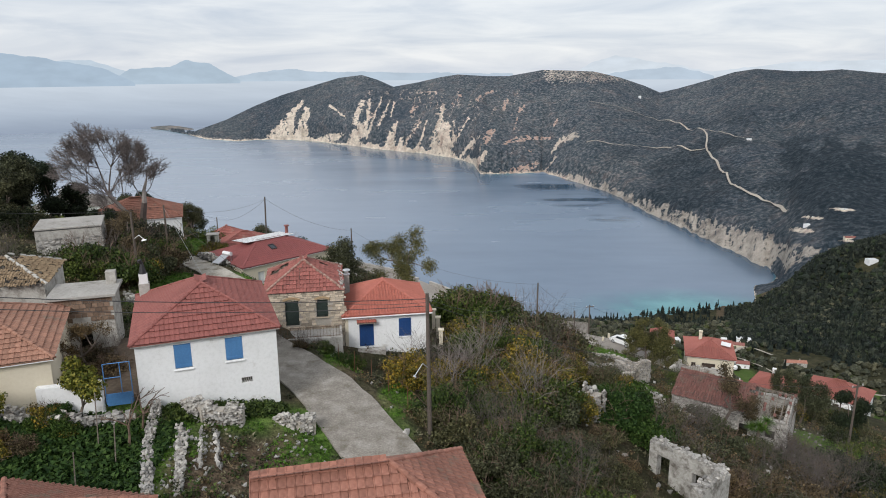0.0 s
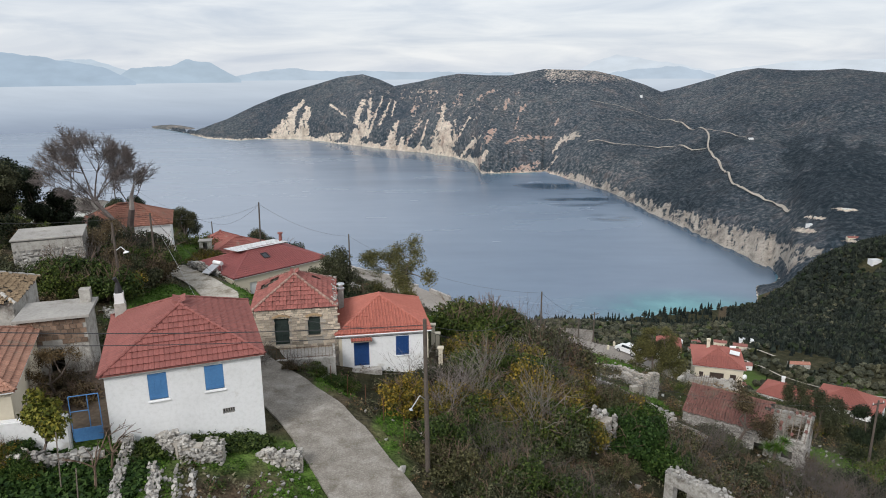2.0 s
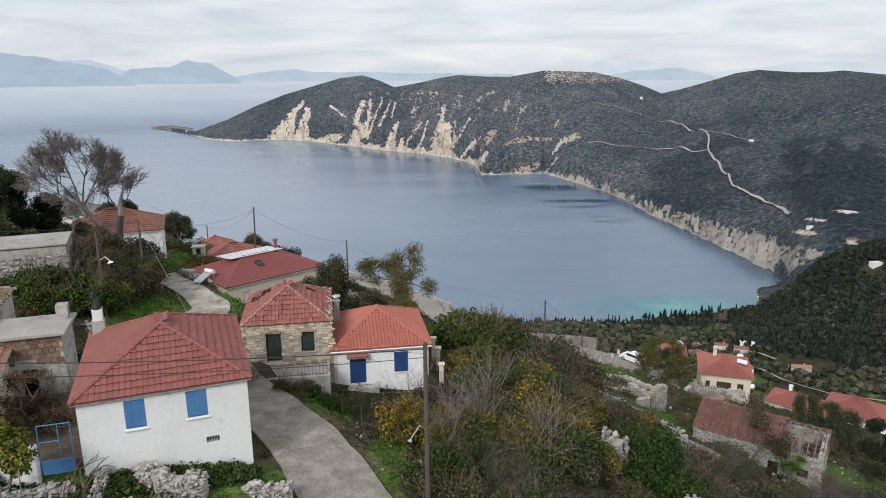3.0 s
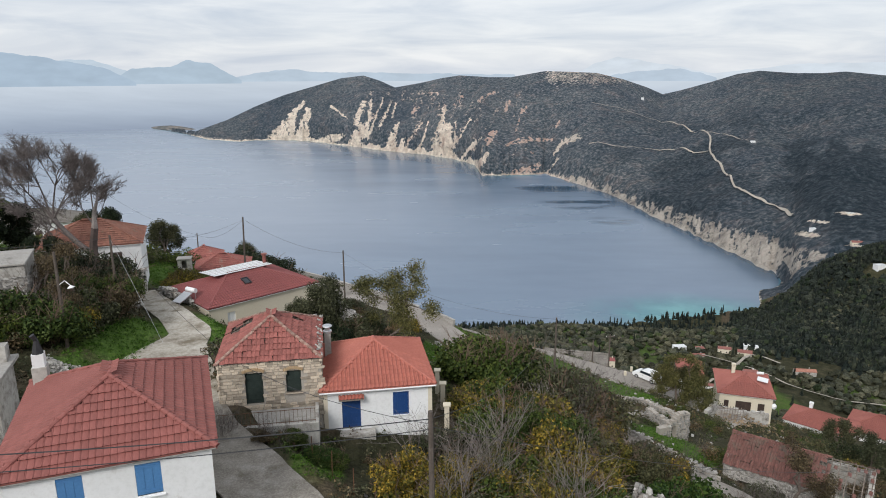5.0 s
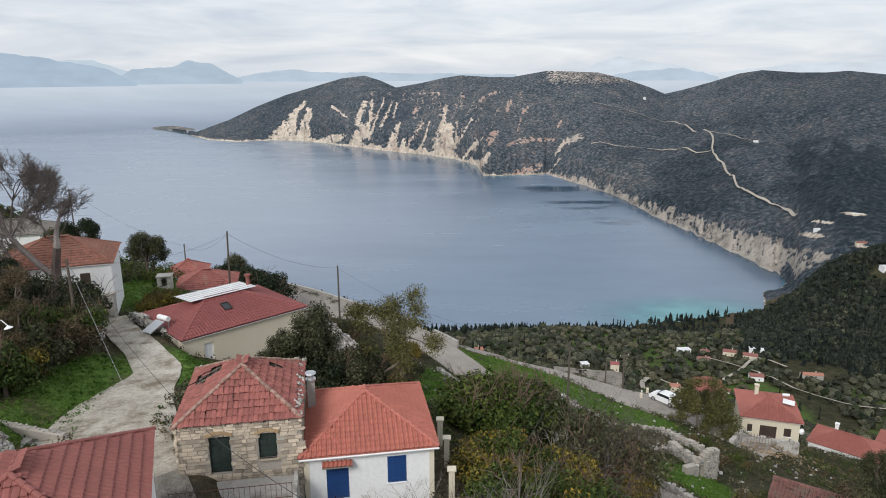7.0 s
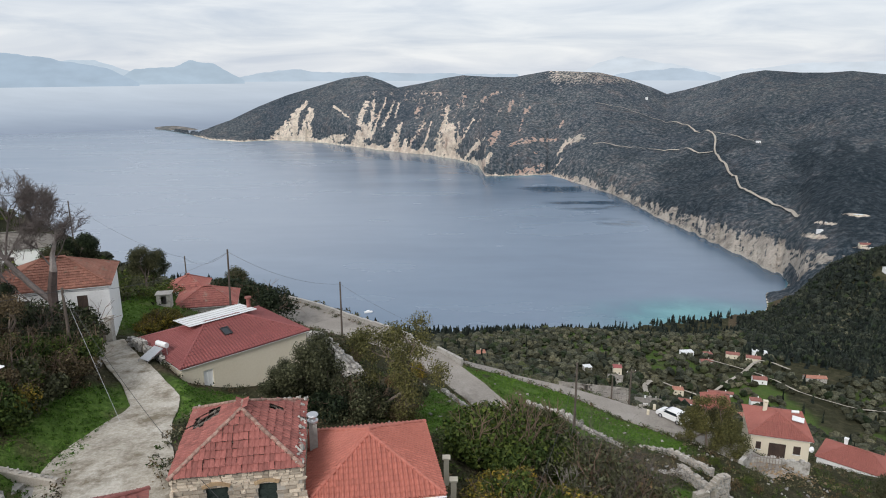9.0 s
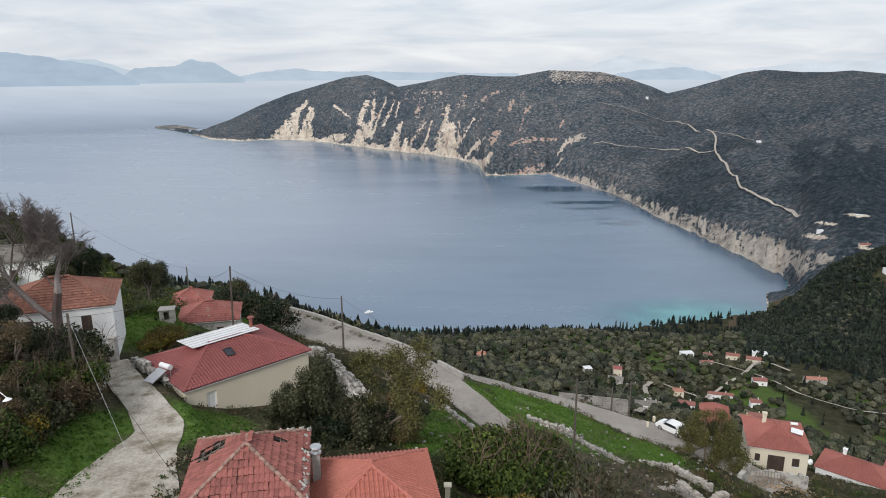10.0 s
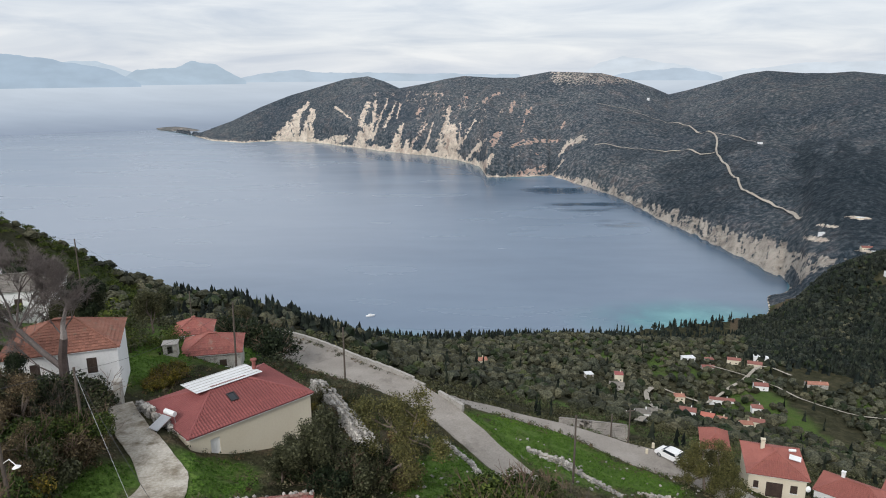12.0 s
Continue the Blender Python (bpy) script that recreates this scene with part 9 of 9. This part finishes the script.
# ---- parked car ----
def parked_car():
    x, y = 30.0, 106.6
    e = thing("car", Matrix.Translation((x, y, ground_at(x, y) + 0.1)) @ Matrix.Rotation(radians(128), 4, "Z"), "white hatchback parked at the edge of the lower road", "car")
    side = [(-2.05, 0.45), (-2.1, 0.75), (-2.0, 0.98), (-1.75, 1.0), (-1.3, 1.42), (-0.2, 1.5), (0.5, 1.42), (1.15, 1.0), (1.8, 0.88), (2.08, 0.7), (2.1, 0.4), (1.9, 0.28), (-1.9, 0.28)]
    bm = bmesh.new()
    rows = []
    for yy, k in ((-0.85, 0.0), (-0.78, 1.0), (0.78, 1.0), (0.85, 0.0)):
        rows.append([bm.verts.new((px * (0.985 if k == 0 else 1), yy * (1 - 0.16 * max(0, (pz - 0.95) / 0.55)), pz * (0.985 if k == 0 else 1))) for px, pz in side])
    for a, b in zip(rows, rows[1:]):
        for k in range(len(side)):
            bm.faces.new((a[k], b[k], b[(k + 1) % len(side)], a[(k + 1) % len(side)]))
    bm.faces.new(rows[0][::-1])
    bm.faces.new(rows[-1])
    bmesh.ops.recalc_face_normals(bm, faces=bm.faces[:])
    part("body", bm, M["white_paint"], e)
    bm = bmesh.new()
    v = [bm.verts.new(q) for q in ((0.56, -0.66, 1.40), (0.56, 0.66, 1.40), (1.12, 0.72, 1.04), (1.12, -0.72, 1.04))]
    bm.faces.new([bm.verts.new(q.co + Vector((0.03, 0, 0.03))) for q in v])
    part("windscreen", bm, M["glass"], e)
    bm = bmesh.new()
    bm.faces.new([bm.verts.new(q) for q in ((-1.36, -0.66, 1.41), (-1.36, 0.66, 1.41), (-1.76, 0.72, 1.05), (-1.76, -0.72, 1.05))])
    part("rear_window", bm, M["glass"], e)
    for s in (-1, 1):
        bm = bmesh.new()
        box(bm, -1.25, 0.85, s * 0.80 - 0.02, s * 0.80 + 0.02, 1.04, 1.36)
        for q in bm.verts:
            q.co.y -= s * 0.13 * (q.co.z - 1.04) / 0.36 - s * 0.045
            if q.co.z > 1.2:
                q.co.x *= 0.74
        part("side_window", bm, M["glass"], e)
        for wx in (-1.3, 1.3):
            bm = bmesh.new()
            rod(bm, (wx, s * 0.70, 0.3), (wx, s * 0.88, 0.3), 0.31, 0.31, 16)
            tyre = part("wheel", bm, M["black"], e, "black tyre")
            bm = bmesh.new()
            rod(bm, (wx, s * 0.881, 0.3), (wx, s * 0.9, 0.3), 0.19, 0.17, 12)
            part("rim", bm, M["metal"], tyre)
        bm = bmesh.new()
        box(bm, 2.0, 2.09, s * 0.55 - 0.17, s * 0.55 + 0.17, 0.62, 0.76)
        part("headlight", bm, M["glass"], e)
        bm = bmesh.new()
        box(bm, -2.11, -2.04, s * 0.62 - 0.12, s * 0.62 + 0.12, 0.72, 0.95)
        part("tail_light", bm, M["tile_red"], e)


parked_car()


# ---- small structures ----
def hut():
    x, y = -32.4, 95.4
    e = thing("hut", facing(x, y, ground_at(x, y), 0.95, 0.2), "tiny concrete hut with a flat slab roof", "hut")
    four_walls(e, 1.5, 1.3, -0.5, 1.1, 0.18, M["plaster_old"], front=[(0.45, 1.05, 0.0, 0.95)])
    boxes("roof_slab", [(-0.12, 1.62, -0.12, 1.42, 1.1, 1.2)], M["concrete"], e, bevel=0.01)


def gateposts():
    for x, y, h in ((-31.2, 78.4, 1.9), (-29.4, 78.9, 2.2)):
        e = thing("gatepost", Matrix.Translation((x, y, ground_at(x, y))), "square pale stone gatepost at the end of the lane", "gatepost", "pair of stone gateposts")
        boxes("post", [(-0.3, 0.3, -0.3, 0.3, -0.4, h)], M["plaster_old"], e, bevel=0.03)
        boxes("cap", [(-0.36, 0.36, -0.36, 0.36, h + 0.002, h + 0.14)], M["plaster_old"], e, bevel=0.03)
    g = thing("wooden_gate", facing(-30.9, 78.5, ground_at(-30.3, 78.6), 0.96, 0.27), "grey wooden plank gate between stone posts", "gate")
    for k in range(5):
        boxes("plank", [(0.05 + 0.23 * k, 0.26 + 0.23 * k, -0.02, 0.02, 0.05, 1.4 + 0.04 * (k % 2))], M["wood"], g)
    boxes("brace", [(0.05, 1.2, 0.021, 0.06, 0.4, 0.5)], M["wood"], g)


def white_posts():
    for x, y, z0, h in ((0.35, 53.4, -0.4, 2.0), (0.1, 57.2, -0.6, 1.9), (-0.3, 60.0, -0.8, 1.8)):
        e = thing("garden_post", Matrix.Translation((x, y, ground_at(x, y))), "white square garden post with a cap", "post", "white garden posts")
        boxes("post", [(-0.16, 0.16, -0.16, 0.16, -0.4, h)], M["plaster_cream"], e, bevel=0.015)
        boxes("cap", [(-0.24, 0.24, -0.24, 0.24, h + 0.002, h + 0.1)], M["plaster_cream"], e, bevel=0.015)
    for x, y in ((27.0, 107.6), (28.4, 109.4), (31.8, 109.0), (33.4, 107.8)):
        e = thing("roadside_post", Matrix.Translation((x, y, ground_at(x, y))), "short pale pillar at the edge of the lower road", "post", "roadside pillars")
        boxes("post", [(-0.16, 0.16, -0.16, 0.16, -0.5, 0.8)], M["plaster_cream"], e, bevel=0.02)


def fence_stakes():
    for k, (x, y) in enumerate(((-2.9, 41.0), (-4.2, 43.3), (-5.6, 45.4), (-6.9, 47.1), (-1.6, 38.6), (-0.3, 36.2))):
        e = thing("fence_stake", Matrix.Translation((x, y, ground_at(x, y))), "thin rusty iron fence stake beside the lane", "stake", "rusty fence stakes")
        bm = bmesh.new()
        rod(bm, (0, 0, -0.3), (0.03 * (k % 3 - 1), 0.02, 1.6), 0.025, 0.025, 5)
        part("rod", bm, M["rust"], e)
    for x, y, h in ((-16.3, 31.6, 3.0), (-14.9, 30.3, 2.2), (-15.3, 27.5, 2.4)):
        e = thing("garden_stake", Matrix.Translation((x, y, ground_at(x, y))), "leaning grey garden stake among the weeds", "stake", "garden stakes")
        bm = bmesh.new()
        rod(bm, (0, 0, -0.3), (0.25, -0.1, h), 0.03, 0.025, 5)
        part("rod", bm, M["wood"], e)


def bare_vine():
    """A leafless old vine on the line of the garden wall."""
    rng = np.random.default_rng(9)
    x, y = -14.9, 33.4
    e = thing("bare_tree", Matrix.Translation((x, y, ground_at(x, y))), "leafless twisted little tree by the garden wall", "tree")
    b, _ = limbs((0, 0, -0.2), (0.1, 0, 1), 1.1, 0.08, 3, rng, 0.6, 2, 0.03, 0.72)
    b2, _ = limbs((0.05, -1.6, -0.2), (-0.1, 0, 1), 1.3, 0.08, 3, rng, 0.6, 2, 0.03, 0.72)
    bars_mesh("trunk", b, M["twig_brown"], e)
    bars_mesh("trunk", b2, M["twig_brown"], e)


def boat():
    e = thing("boat", Matrix.Translation((-103, 890, SEA)) @ Matrix.Rotation(radians(20), 4, "Z"), "small white boat moored near the shore", "boat")
    bm = bmesh.new()
    rows = []
    for t in np.linspace(0, 1, 9):
        w = 2.3 * math.sin(math.pi * min(0.5, t * 0.62 + 0.19)) * (1 - max(0, t - 0.7) ** 2 * 9)
        rows.append([bm.verts.new((-6 + 12 * t, s * w * k, z)) for s, k, z in ((-1, 1, 1.6), (-1, 0.75, -0.2), (1, 0.75, -0.2), (1, 1, 1.6))])
    for a, b in zip(rows, rows[1:]):
        for k in range(4):
            bm.faces.new((a[k], b[k], b[(k + 1) % 4], a[(k + 1) % 4]))
    bm.faces.new(rows[0])
    bm.faces.new(rows[-1][::-1])
    part("hull", bm, M["white_paint"], e)
    boxes("cabin", [(-2.5, 1.5, -1.3, 1.3, 1.6, 3.2)], M["white_paint"], e, bevel=0.15)


hut()
gateposts()
white_posts()
fence_stakes()
bare_vine()
boat()


# ---- the far side of the bay ----
def track(name, pts, wide, label):
    line = smooth_line([(x, y, wide) for x, y in pts], 12.0)
    t = np.gradient(line[:, :2], axis=0)
    t /= np.linalg.norm(t, axis=1)[:, None]
    side = np.c_[t[:, 1], -t[:, 0]]
    verts, faces = [], []
    for k in range(len(line)):
        w = wide * (0.8 + 0.5 * float(fbm(np.array(k * 0.4), np.array(1.0), 5, 2)))
        for s in (-0.5, 0.5):
            px, py = line[k, :2] + side[k] * w * s
            verts.append((px, py, float(terrain(np.array([px]), np.array([py]))[0]) + 3.4))
        if k:
            n = k * 2
            faces.append((n - 2, n - 1, n + 1, n))
    tagged(mesh_object(name, verts, faces, M["dirt_road"]), label, "road", kind="structure")


def on_far_slope(az, el):
    """The place on the far headland seen from the village at a bearing and elevation."""
    r = np.arange(1060.0, 3600, 4)
    x, y = HOME[0] + r * math.sin(radians(az)), HOME[1] + r * math.cos(radians(az))
    hit = np.nonzero((terrain(x, y) > 22 + r * math.tan(radians(el))) & (terrain(x, y) > SEA + 8))[0]
    k = hit[0] if len(hit) else len(r) - 1
    return x[k], y[k]


def far_track(name, line, wide, label):
    track(name, [on_far_slope(a, e) for a, e in line], wide, label)


far_track("dirt_road", [(11.96, -2.63), (13.4, -2.9), (14.83, -3.27), (16.2, -3.72), (17.45, -4.06), (19.1, -4.35), (20.62, -4.69), (21.0, -5.2), (21.03, -6.05), (21.5, -6.81), (22.1, -7.6), (22.79, -8.38), (23.66, -9.06), (25.12, -9.69), (26.14, -10.08), (27.16, -10.55)], 4.1, "pale dirt road climbing the far headland")
far_track("dirt_road_spur", [(11.89, -5.84), (13.6, -5.95), (15.44, -6.03), (18.03, -6.14), (19.94, -6.35), (20.95, -6.14)], 4.4, "pale dirt track contouring the far headland")
far_track("dirt_road_faint", [(20.62, -4.69), (21.6, -4.83), (22.47, -4.98), (23.68, -5.28)], 2.4, "faint dirt track on the far headland")
track("valley_lane", [(78, 280), (100, 330), (115, 361), (125, 410), (138, 462), (153, 489)], 3.2, "pale lane winding through the hamlet")
track("valley_wall", [(219, 556), (238, 526), (248, 500), (253, 472), (275, 454), (299, 452), (330, 450)], 1.8, "pale terrace wall and track across the olive groves")
track("hamlet_lane", [(153, 489), (172, 482), (186, 475), (205, 492), (232, 520), (262, 556), (275, 532)], 2.5, "narrow lane between the hamlet houses")
for az, el, *row in ((28.6, -11.5, 10, 8, 4, 10, "plaster_white", "", "white villa on a terrace above the far cliffs"), (28.9, -10.85, 24, 6, 2, -20, "plaster_cream", "", "long pale terrace wall of the villa"),
                     (31.2, -12.2, 14, 8, 4, -10, "plaster_cream", "tile_joined", "red-roofed house above the cove"), (31.9, -12.45, 12, 7, 3, -10, "plaster_cream", "", "pale house on the wooded slope"), (30.7, -10.1, 22, 6, 2, 5, "plaster_cream", "", "pale low building on a cut terrace"),
                     (23.9, -5.35, 10, 7, 5, 0, "plaster_white", "", "white building high on the headland"), (15.75, -2.3, 8, 7, 8, 0, "plaster_white", "", "white chapel on the far saddle")):
    hamlet_house(*on_far_slope(az, el), *row)
hamlet_house(481, 744, 11, 8, 7, 5, "plaster_white", "", "large white house in the wood above the cove")


def islet():
    """A low rocky islet off the tip of the headland."""
    e_az, r = -21.15, 4120.0
    cx, cy = HOME[0] + r * math.sin(radians(e_az)), HOME[1] + r * math.cos(radians(e_az))
    bm = bmesh.new()
    n, k = 40, 7
    rings = []
    for i in range(k):
        t = i / (k - 1)
        ring = []
        for j in range(n):
            a = j / n * math.tau
            q = (1 - t) ** 0.8 * (0.8 + 0.4 * float(fbm(np.array(math.cos(a) * 2 + 5), np.array(math.sin(a) * 2), 9, 3)))
            ring.append(bm.verts.new((150 * q * math.cos(a), 55 * q * math.sin(a), -4 + 20 * t ** 0.6 + 4 * float(fbm(np.array(a * 3), np.array(t * 6), 8, 3)))))
        rings.append(ring)
    for a, b in zip(rings, rings[1:]):
        for j in range(n):
            bm.faces.new((a[j], a[(j + 1) % n], b[(j + 1) % n], b[j]))
    bm.faces.new(rings[-1])
    ob = part("islet", bm, M["islet"], None)
    ob.location = (cx, cy, SEA)
    ob.rotation_euler = (0, 0, radians(-22))
    tagged(ob, "low rocky islet off the tip of the headland", "islet", kind="structure")


islet()
